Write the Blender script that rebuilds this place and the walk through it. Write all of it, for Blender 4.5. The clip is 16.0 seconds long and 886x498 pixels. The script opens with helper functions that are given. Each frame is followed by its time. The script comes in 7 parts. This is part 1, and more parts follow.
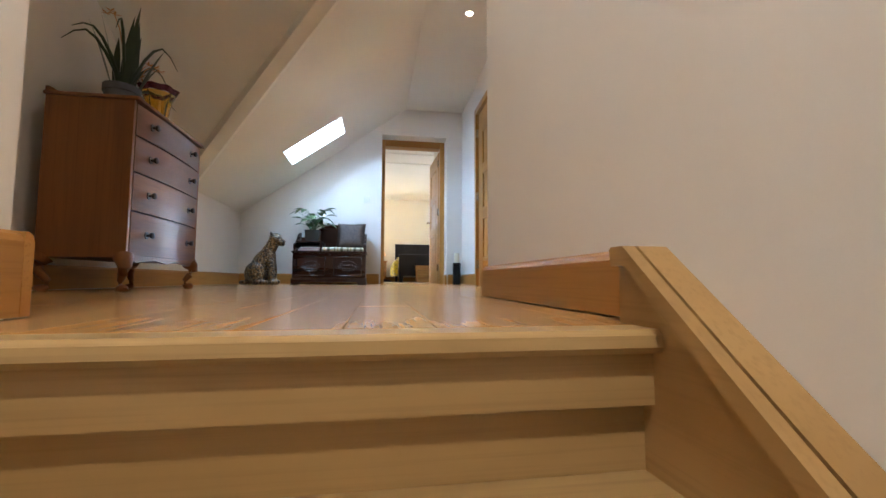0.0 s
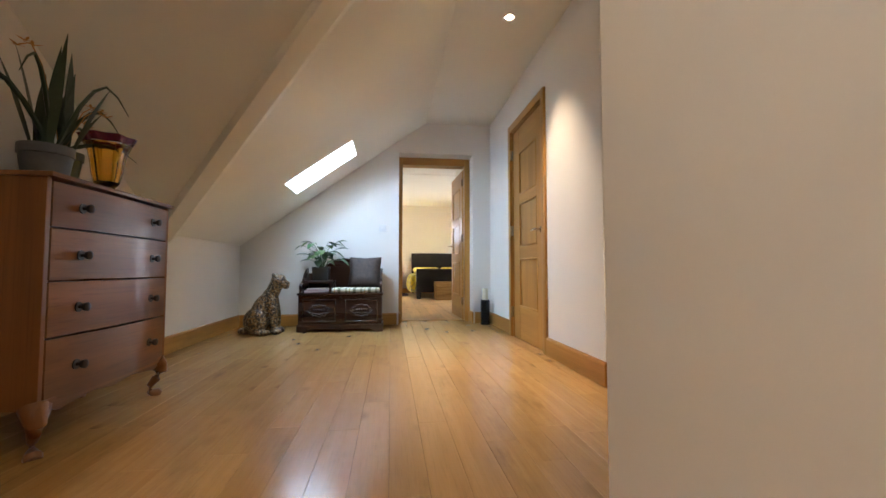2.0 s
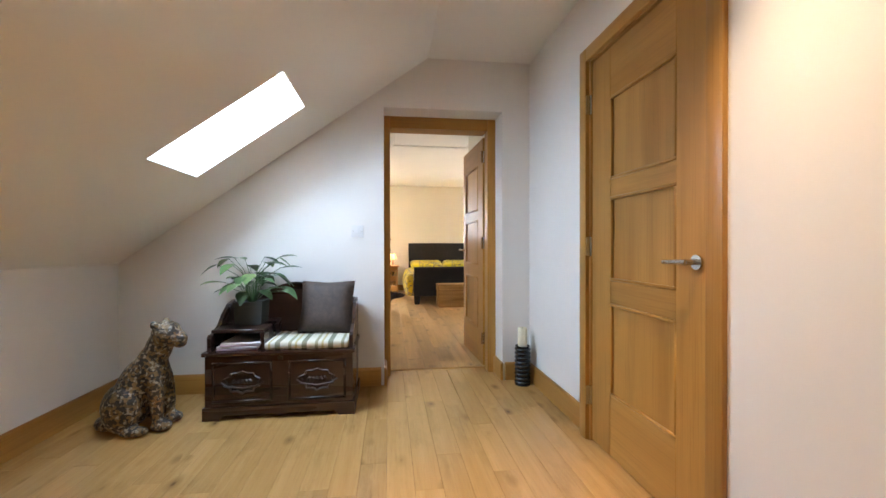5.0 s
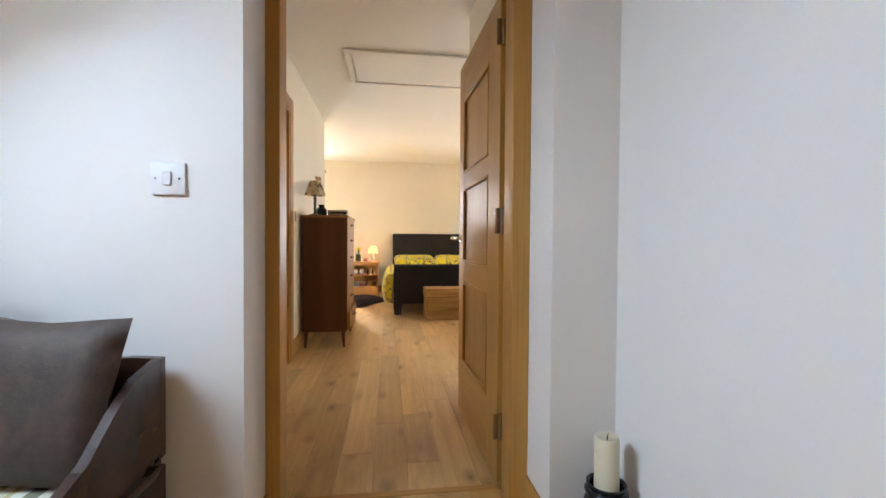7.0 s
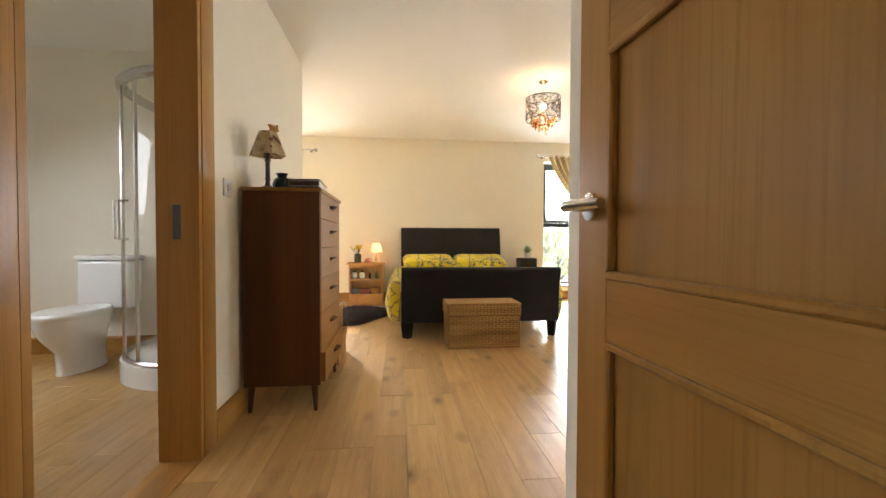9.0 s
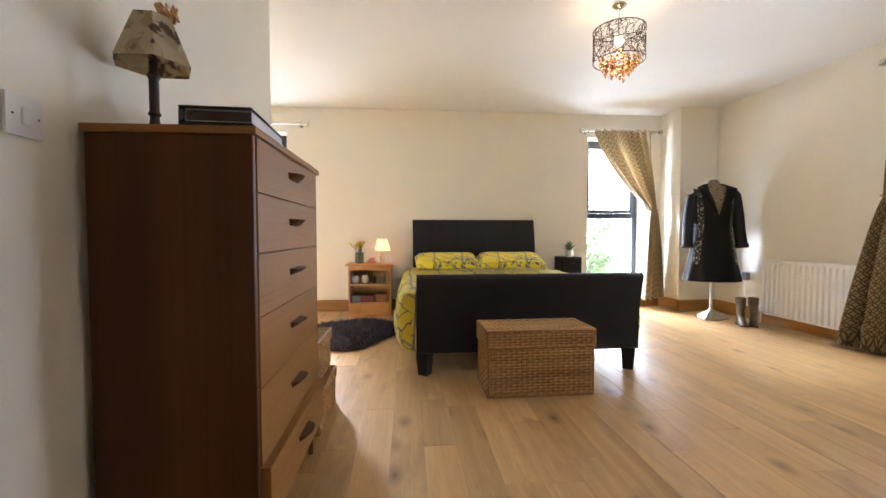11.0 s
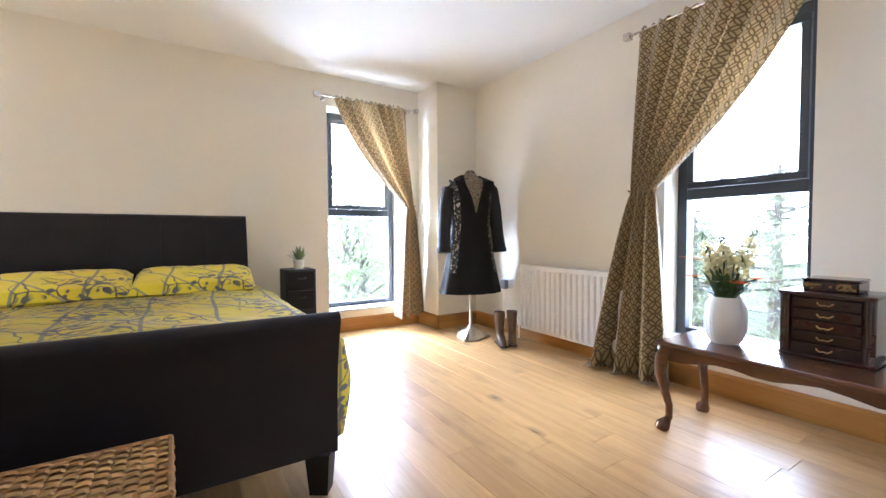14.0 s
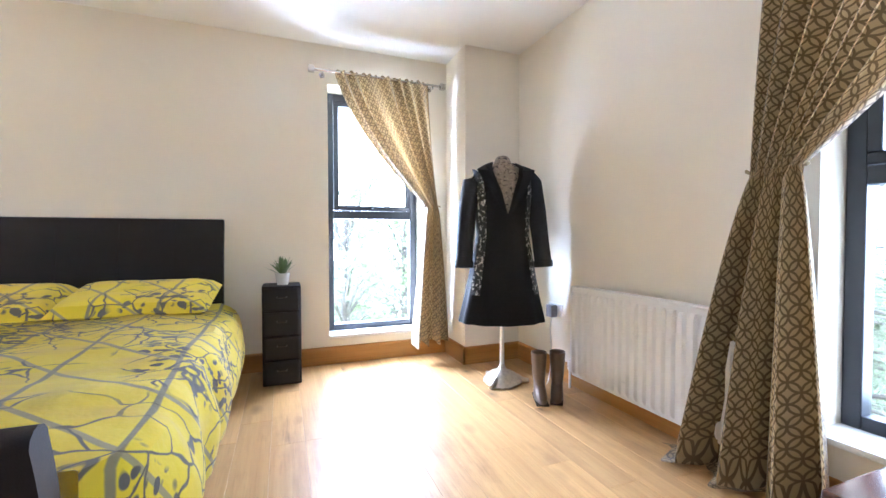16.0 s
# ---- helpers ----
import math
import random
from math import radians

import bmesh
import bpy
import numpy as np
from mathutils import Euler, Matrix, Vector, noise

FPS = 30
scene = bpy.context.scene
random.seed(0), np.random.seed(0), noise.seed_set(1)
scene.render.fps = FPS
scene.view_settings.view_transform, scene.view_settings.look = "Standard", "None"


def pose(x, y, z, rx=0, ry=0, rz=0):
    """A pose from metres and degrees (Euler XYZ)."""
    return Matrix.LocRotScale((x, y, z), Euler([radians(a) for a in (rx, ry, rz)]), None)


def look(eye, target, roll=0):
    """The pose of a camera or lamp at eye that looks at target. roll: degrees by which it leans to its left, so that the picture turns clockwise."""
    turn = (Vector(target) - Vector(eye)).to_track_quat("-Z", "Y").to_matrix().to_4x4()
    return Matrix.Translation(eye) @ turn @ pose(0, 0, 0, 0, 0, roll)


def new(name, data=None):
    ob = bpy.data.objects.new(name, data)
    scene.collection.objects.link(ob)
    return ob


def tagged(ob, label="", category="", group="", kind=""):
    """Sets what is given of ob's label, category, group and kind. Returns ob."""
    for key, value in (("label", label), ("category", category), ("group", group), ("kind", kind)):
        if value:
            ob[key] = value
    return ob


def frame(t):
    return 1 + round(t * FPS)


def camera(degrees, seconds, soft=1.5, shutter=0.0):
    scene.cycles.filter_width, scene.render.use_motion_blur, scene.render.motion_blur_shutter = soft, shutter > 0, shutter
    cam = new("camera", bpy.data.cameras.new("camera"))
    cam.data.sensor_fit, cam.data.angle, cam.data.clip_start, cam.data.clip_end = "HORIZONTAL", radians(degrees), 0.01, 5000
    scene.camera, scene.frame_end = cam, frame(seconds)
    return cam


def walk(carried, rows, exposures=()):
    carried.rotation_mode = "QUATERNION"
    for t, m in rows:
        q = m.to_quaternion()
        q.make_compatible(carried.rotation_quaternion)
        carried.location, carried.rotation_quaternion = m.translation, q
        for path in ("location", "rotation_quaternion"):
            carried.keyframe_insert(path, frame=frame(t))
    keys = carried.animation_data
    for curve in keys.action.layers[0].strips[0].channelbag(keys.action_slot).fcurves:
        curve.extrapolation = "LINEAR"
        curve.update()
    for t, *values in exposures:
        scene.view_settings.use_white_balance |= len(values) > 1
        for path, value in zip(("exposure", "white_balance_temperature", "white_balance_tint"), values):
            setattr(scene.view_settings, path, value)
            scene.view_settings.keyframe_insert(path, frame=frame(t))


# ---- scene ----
cam = camera(94.1, 16.0)
PATH = [
    (0, (0.08, -0.431, 0.062), (0.398, 1.538, 0.211), 0.2),
    (0.5, (0.083, -0.261, 0.174), (0.369, 1.712, 0.327), 0.0),
    (1, (0.083, -0.09, 0.355), (0.358, 1.886, 0.493), 0.1),
    (1.5, (0.085, 0.053, 0.506), (0.346, 2.032, 0.636), 0.1),
    (2, (0.04, 0.243, 0.641), (0.292, 2.225, 0.742), 0.0),
    (2.5, (0.026, 0.423, 0.786), (0.276, 2.405, 0.867), -0.0),
    (3, (-0.012, 0.604, 0.941), (0.243, 2.587, 1.008), 0.0),
    (3.5, (-0.047, 0.833, 1.043), (0.205, 2.816, 1.09), -0.1),
    (4, (-0.022, 1.207, 1.031), (0.24, 3.19, 1.052), -0.2),
    (4.2, (0.016, 1.379, 1.028), (0.272, 3.362, 1.043), -0.1),
    (6.3, (0.423, 3.273, 0.988), (0.688, 5.255, 0.946), -0.1),
    (6.5, (0.463, 3.46, 0.979), (0.726, 5.442, 0.939), 0.1),
    (7, (0.533, 3.944, 0.971), (0.796, 5.926, 0.931), 0.4),
    (7.5, (0.531, 4.366, 0.939), (0.799, 6.348, 0.893), 0.4),
    (8, (0.564, 4.812, 0.937), (0.829, 6.794, 0.888), 0.4),
    (8.5, (0.592, 5.142, 0.946), (0.839, 7.126, 0.898), 0.5),
    (9, (0.581, 5.497, 0.923), (0.794, 7.485, 0.877), 0.2),
    (9.2, (0.563, 5.622, 0.917), (0.752, 7.613, 0.878), 0.3),
    (11.3, (0.547, 6.812, 0.925), (0.72, 8.803, 0.851), -0.1),
    (11.5, (0.596, 6.907, 0.918), (0.829, 8.892, 0.852), -0.4),
    (12, (0.721, 7.135, 0.918), (1.163, 9.084, 0.85), -0.3),
    (12.5, (0.868, 7.309, 0.929), (1.557, 9.185, 0.859), -0.4),
    (13, (1.111, 7.505, 0.931), (2.039, 9.275, 0.859), -0.3),
    (13.5, (1.336, 7.672, 0.944), (2.374, 9.381, 0.873), -0.3),
    (14, (1.648, 7.861, 0.936), (2.718, 9.55, 0.865), -0.3),
    (14.5, (1.863, 8.014, 0.956), (2.951, 9.691, 0.888), -0.3),
    (15, (2.115, 8.144, 0.962), (3.183, 9.833, 0.897), -0.3),
    (15.5, (2.299, 8.294, 0.944), (3.28, 10.036, 0.889), -0.2),
    (16, (2.484, 8.453, 0.963), (3.208, 10.317, 0.912), -0.1),
]
walk(cam, [(t, look(eye, target, roll)) for t, eye, target, roll in PATH], [(0.0, 1.56, 5600, 10), (2.0, 1.42, 6050, 11), (4.0, 1.45, 6450, 14), (6.5, 1.30, 6450, 15), (8.0, 1.25, 6950, 14), (9.0, 1.05, 6750, 12), (11.5, 0.80, 5520, 16), (13.5, 0.93, 5300, 17), (16.0, 1.10, 5030, 17)])

# world, sun and the daylight that the openings let in
world = bpy.data.worlds.new("overcast_sky")
scene.world = world
world.use_nodes = True
wn, wl = world.node_tree.nodes, world.node_tree.links
sky = wn.new("ShaderNodeTexSky")
sky.sky_type = "NISHITA"
sky.sun_disc = False
SUN_UP, SUN_TURN = radians(38), radians(-32)
sky.sun_elevation, sky.sun_rotation = SUN_UP, SUN_TURN
sky.air_density, sky.dust_density, sky.ozone_density = 1.0, 6.0, 0.6
wl.new(sky.outputs[0], wn["Background"].inputs[0])
wn["Background"].inputs[1].default_value = 0.15

sun_data = bpy.data.lights.new("sun", "SUN")
sun_data.energy, sun_data.angle, sun_data.color = 1.5, radians(14), (1.0, 0.96, 0.9)
sun = new("sun", sun_data)
sun.matrix_world = look((0, 0, 0), (-math.cos(SUN_UP) * math.sin(SUN_TURN), -math.cos(SUN_UP) * math.cos(SUN_TURN), -math.sin(SUN_UP)))


def lamp_area(name, eye, target, w, h, power, color):
    d = bpy.data.lights.new(name, "AREA")
    d.shape, d.size, d.size_y, d.energy, d.color = "RECTANGLE", w, h, power, color
    ob = new(name, d)
    ob.matrix_world = look(eye, target)
    return ob


def lamp_point(name, at, power, color, radius=0.03):
    d = bpy.data.lights.new(name, "POINT")
    d.energy, d.color, d.shadow_soft_size = power, color, radius
    ob = new(name, d)
    ob.location = at
    return ob


def lamp_spot(name, eye, target, power, color, cone, blend=0.6):
    d = bpy.data.lights.new(name, "SPOT")
    d.energy, d.color, d.spot_size, d.spot_blend, d.shadow_soft_size = power, color, radians(cone), blend, 0.04
    ob = new(name, d)
    ob.matrix_world = look(eye, target)
    return ob


DAY = (0.56, 0.77, 1.0)
DAYW = (0.83, 0.91, 1.0)
WARM = (1.0, 0.76, 0.50)
lamp_area("skylight_daylight", (-0.78, 4.39, 1.86), (-0.78 + 0.586, 4.39, 1.86 - 0.81), 0.5, 0.72, 22, DAY)
lamp_area("daylight_window_2", (1.9, 15.2, 4.2), (3.3, 11.0, 0.9), 3.0, 2.0, 900, DAYW)
lamp_area("sky_window_2", (3.19, 12.12, 1.2), (3.55, 9.6, 1.15), 0.74, 1.9, 84, DAYW)
lamp_area("daylight_window_1", (-1.6, 15.2, 3.8), (-0.3, 10.0, 0.6), 2.4, 1.4, 2800, DAYW)
lamp_area("sky_window_1", (-1.24, 12.12, 1.2), (-0.6, 9.0, 1.25), 0.74, 1.9, 46, DAYW)
lamp_area("sky_window_3", (4.66, 8.97, 1.25), (1.5, 8.97, 1.3), 0.7, 1.85, 28, DAYW)
lamp_area("daylight_ensuite", (-2.75, 7.8, 1.5), (-1.7, 7.5, 0.0), 0.8, 1.1, 17, DAYW)
lamp_spot("downlight_beam", (0.86, 2.98, 2.385), (0.86, 2.98, 0), 72, WARM, 72, 1.0)
# two added fill lamps that brighten the stairs; their source is assumed
lamp_spot("downlight_stairs", (0.0, 0.6, 2.385), (0.0, 0.6, 0), 11, WARM, 120)
lamp_spot("downlight_stairs_lower", (0.0, -1.3, 2.385), (0.0, -1.0, 0), 50, (1.0, 0.88, 0.74), 140)
lamp_point("gold_lamp_bulb", (1.55, 2.195, 0.62), 4.2, (1.0, 0.72, 0.30), 0.04)
lamp_point("ceiling_lamp_bulb", (1.935, 9.3, 2.12), 3.5, (1.0, 0.70, 0.42), 0.03)
lamp_point("bedside_lamp_bulb", (0.26, 11.5, 0.80), 1.1, (1.0, 0.62, 0.32), 0.02)

# ---------------------------------------------------------------- materials
def nodes_of(name):
    m = bpy.data.materials.new(name)
    m.use_nodes = True
    nt = m.node_tree
    return m, nt, nt.nodes["Principled BSDF"]


def add(nt, kind, **vals):
    n = nt.nodes.new(kind)
    for k, v in vals.items():
        n.inputs[k].default_value = v
    return n


def mixed(nt, a, b, fac):
    """Colour mix of two colours or sockets by a socket."""
    m = nt.nodes.new("ShaderNodeMix")
    m.data_type = "RGBA"
    for i, c in ((6, a), (7, b)):
        if isinstance(c, tuple):
            m.inputs[i].default_value = (*c, 1)
        else:
            nt.links.new(c, m.inputs[i])
    nt.links.new(fac, m.inputs[0])
    return m.outputs[2]


def ramp(nt, fac, lo, hi):
    r = nt.nodes.new("ShaderNodeMapRange")
    r.inputs[1].default_value, r.inputs[2].default_value = lo, hi
    nt.links.new(fac, r.inputs[0])
    return r.outputs[0]


def coords(nt, scale=(1, 1, 1), shift=False):
    t = nt.nodes.new("ShaderNodeTexCoord")
    mp = nt.nodes.new("ShaderNodeMapping")
    mp.inputs["Scale"].default_value = scale
    nt.links.new(t.outputs["Object"], mp.inputs[0])
    if shift:
        oi = nt.nodes.new("ShaderNodeObjectInfo")
        mu = nt.nodes.new("ShaderNodeVectorMath")
        mu.operation = "SCALE"
        cx = nt.nodes.new("ShaderNodeCombineXYZ")
        for i in range(3):
            nt.links.new(oi.outputs["Random"], cx.inputs[i])
        nt.links.new(cx.outputs[0], mu.inputs[0])
        mu.inputs["Scale"].default_value = 37.0
        nt.links.new(mu.outputs[0], mp.inputs["Location"])
    return mp.outputs[0]


def noise_tex(nt, vec, scale, detail=4.0, rough=0.55, dist=0.0):
    n = add(nt, "ShaderNodeTexNoise", Scale=scale, Detail=detail, Roughness=rough, Distortion=dist)
    nt.links.new(vec, n.inputs["Vector"])
    return n.outputs["Fac"]


def bumped(nt, bs, height, strength, distance=0.002):
    b = add(nt, "ShaderNodeBump", Strength=strength, Distance=distance)
    nt.links.new(height, b.inputs["Height"])
    nt.links.new(b.outputs[0], bs.inputs["Normal"])


def surface(name, color, rough=0.5, metal=0.0, var=0.12, scale=6.0, bump=0.15, fine=120.0, spec=0.5, coat=0.0):
    """Plain surface with variation at two scales."""
    m, nt, bs = nodes_of(name)
    v = coords(nt)
    big, small = noise_tex(nt, v, scale), noise_tex(nt, v, fine, 2.0)
    dark = tuple(c * (1 - var) for c in color)
    light = tuple(min(1, c * (1 + var * 0.6)) for c in color)
    c1 = mixed(nt, dark, light, ramp(nt, big, 0.3, 0.7))
    nt.links.new(mixed(nt, c1, tuple(c * (1 - var * 0.7) for c in color), ramp(nt, small, 0.55, 0.9)), bs.inputs["Base Color"])
    rr = nt.nodes.new("ShaderNodeMapRange")
    rr.inputs[3].default_value, rr.inputs[4].default_value = max(0.02, rough - 0.08), min(1, rough + 0.08)
    nt.links.new(big, rr.inputs[0])
    nt.links.new(rr.outputs[0], bs.inputs["Roughness"])
    bs.inputs["Metallic"].default_value = metal
    bs.inputs["Specular IOR Level"].default_value = spec
    bs.inputs["Coat Weight"].default_value = coat
    if bump:
        bumped(nt, bs, small, bump)
    return m


def timber(name, light, dark, axis="y", rough=0.35, scale=1.0, shift=True, knots=0.0, vary=0.25, coat=0.0):
    """Wood: long grain along an axis, growth bands, knots, and a tone of its own for each piece."""
    m, nt, bs = nodes_of(name)
    st = {"x": (0.9, 14, 14), "y": (14, 0.9, 14), "z": (14, 14, 0.9)}[axis]
    v = coords(nt, tuple(s * scale for s in st), shift)
    v2 = coords(nt, tuple(s * scale * (8 if s > 5 else 2) for s in st), shift)
    band = noise_tex(nt, v, 0.8, 2.0, 0.4, 0.3)
    fine = noise_tex(nt, v2, 1.6, 3.0, 0.6)
    c = mixed(nt, dark, light, ramp(nt, band, 0.22, 0.72))
    if not knots:
        c = mixed(nt, c, tuple(d * 0.80 for d in dark), ramp(nt, fine, 0.5, 0.95))
        figure = noise_tex(nt, coords(nt, tuple(s * scale * (0.42 if s > 5 else 0.8) for s in st), shift), 1.0, 5.0, 0.6, 0.4)
        c = mixed(nt, c, tuple(d * 0.60 for d in dark), ramp(nt, figure, 0.54, 0.88))
    if knots:
        v3 = coords(nt, {"x": (4.5, 7, 7), "y": (7, 4.5, 7), "z": (7, 7, 4.5)}[axis], shift)
        vo = nt.nodes.new("ShaderNodeTexVoronoi")
        vo.inputs["Scale"].default_value = 0.9
        nt.links.new(v3, vo.inputs["Vector"])
        stain = noise_tex(nt, coords(nt, (9, 2.2, 9) if axis == "y" else (2.2, 9, 9), shift), 1.0, 2.5, 0.5, 0.2)
        few = nt.nodes.new("ShaderNodeMath")
        few.operation = "MULTIPLY"
        nt.links.new(ramp(nt, vo.outputs["Distance"], 0.17 * knots, 0.03), few.inputs[0])
        nt.links.new(ramp(nt, vo.outputs["Color"], 0.53, 0.57), few.inputs[1])
        c = mixed(nt, c, tuple(d * 0.62 for d in dark), ramp(nt, stain, 0.72, 0.92))
        c = mixed(nt, c, tuple(d * 0.25 for d in dark), few.outputs[0])
    oi = nt.nodes.new("ShaderNodeObjectInfo")
    hsv = nt.nodes.new("ShaderNodeHueSaturation")
    rr = nt.nodes.new("ShaderNodeMapRange")
    rr.inputs[3].default_value, rr.inputs[4].default_value = 1 - vary, 1 + vary * 0.6
    nt.links.new(oi.outputs["Random"], rr.inputs[0])
    nt.links.new(rr.outputs[0], hsv.inputs["Value"])
    nt.links.new(c, hsv.inputs["Color"])
    nt.links.new(hsv.outputs[0], bs.inputs["Base Color"])
    r2 = nt.nodes.new("ShaderNodeMapRange")
    r2.inputs[3].default_value, r2.inputs[4].default_value = rough - 0.03, rough + 0.04
    nt.links.new(band, r2.inputs[0])
    nt.links.new(r2.outputs[0], bs.inputs["Roughness"])
    bs.inputs["Coat Weight"].default_value = coat
    bs.inputs["Coat Roughness"].default_value = 0.15
    if not knots:
        bumped(nt, bs, fine, 0.04, 0.0005)
    return m


def floor_timber(name, light, dark, vary=0.08, knots=1.0, rough=0.18):
    """Floorboard: calm grain along y, soft figure, scattered knots with a halo, few dark mineral streaks."""
    m, nt, bs = nodes_of(name)
    fine = noise_tex(nt, coords(nt, (170, 6, 170), True), 1.0, 4.0, 0.65)
    band = noise_tex(nt, coords(nt, (22, 0.8, 22), True), 1.0, 5.0, 0.65)
    c = mixed(nt, dark, light, ramp(nt, band, 0.25, 0.72))
    c = mixed(nt, c, tuple(d * 0.80 for d in dark), ramp(nt, fine, 0.52, 0.92))
    blot = noise_tex(nt, coords(nt, (6, 1.7, 6), True), 1.0, 6.0, 0.65)
    c = mixed(nt, c, tuple(d * 0.58 for d in dark), ramp(nt, blot, 0.52, 0.90))
    vo = nt.nodes.new("ShaderNodeTexVoronoi")
    vo.inputs["Scale"].default_value = 1.0
    nt.links.new(coords(nt, (9, 4.5, 9), True), vo.inputs["Vector"])
    pick = ramp(nt, vo.outputs["Color"], 0.66, 0.80)
    for size, tone in ((0.36 * knots, 0.70), (0.12 * knots, 0.34)):
        mu = nt.nodes.new("ShaderNodeMath")
        mu.operation = "MULTIPLY"
        nt.links.new(ramp(nt, vo.outputs["Distance"], size, size * 0.35), mu.inputs[0])
        nt.links.new(pick, mu.inputs[1])
        c = mixed(nt, c, tuple(d * tone for d in dark), mu.outputs[0])
    streak = noise_tex(nt, coords(nt, (38, 1.8, 38), True), 1.0, 5.0, 0.65)
    few = nt.nodes.new("ShaderNodeMath")
    few.operation = "MULTIPLY"
    nt.links.new(ramp(nt, streak, 0.58, 0.82), few.inputs[0])
    nt.links.new(ramp(nt, blot, 0.50, 0.70), few.inputs[1])
    c = mixed(nt, c, tuple(d * 0.42 for d in dark), few.outputs[0])
    oi = nt.nodes.new("ShaderNodeObjectInfo")
    hsv = nt.nodes.new("ShaderNodeHueSaturation")
    rr = nt.nodes.new("ShaderNodeMapRange")
    rr.inputs[3].default_value, rr.inputs[4].default_value = 1 - vary, 1 + vary
    nt.links.new(oi.outputs["Random"], rr.inputs[0])
    nt.links.new(rr.outputs[0], hsv.inputs["Value"])
    nt.links.new(c, hsv.inputs["Color"])
    nt.links.new(hsv.outputs[0], bs.inputs["Base Color"])
    r2 = nt.nodes.new("ShaderNodeMapRange")
    r2.inputs[3].default_value, r2.inputs[4].default_value = rough, rough + 0.10
    nt.links.new(blot, r2.inputs[0])
    nt.links.new(r2.outputs[0], bs.inputs["Roughness"])
    bs.inputs["Coat Weight"].default_value, bs.inputs["Coat Roughness"].default_value = 0.10, rough * 0.9
    bumped(nt, bs, fine, 0.03, 0.0005)
    return m


def glass_mat(name, color=(1, 1, 1), rough=0.0, ior=1.45):
    m, nt, bs = nodes_of(name)
    bs.inputs["Base Color"].default_value = (*color, 1)
    bs.inputs["Transmission Weight"].default_value = 1.0
    bs.inputs["Roughness"].default_value = rough
    bs.inputs["IOR"].default_value = ior
    return m


def pane_mat(name):
    """Thin clear pane: mostly see-through with a slight gloss."""
    m, nt, bs = nodes_of(name)
    tr = nt.nodes.new("ShaderNodeBsdfTransparent")
    gl = nt.nodes.new("ShaderNodeBsdfGlossy")
    gl.inputs["Roughness"].default_value = 0.02
    mx = nt.nodes.new("ShaderNodeMixShader")
    mx.inputs[0].default_value = 0.06
    nt.links.new(tr.outputs[0], mx.inputs[1])
    nt.links.new(gl.outputs[0], mx.inputs[2])
    nt.links.new(mx.outputs[0], nt.nodes["Material Output"].inputs[0])
    return m


def glow(name, color, strength):
    m, nt, bs = nodes_of(name)
    bs.inputs["Base Color"].default_value = (*color, 1)
    bs.inputs["Emission Color"].default_value = (*color, 1)
    bs.inputs["Emission Strength"].default_value = strength
    return m


def sheer(name, color, through_it=0.4, rough=0.9):
    """Thin stuff that lets light through."""
    m, nt, bs = nodes_of(name)
    bs.inputs["Base Color"].default_value = (*color, 1)
    bs.inputs["Roughness"].default_value = rough
    tl = nt.nodes.new("ShaderNodeBsdfTranslucent")
    tl.inputs[0].default_value = (*color, 1)
    mx = nt.nodes.new("ShaderNodeMixShader")
    mx.inputs[0].default_value = through_it
    nt.links.new(bs.outputs[0], mx.inputs[1])
    nt.links.new(tl.outputs[0], mx.inputs[2])
    nt.links.new(mx.outputs[0], nt.nodes["Material Output"].inputs[0])
    return m


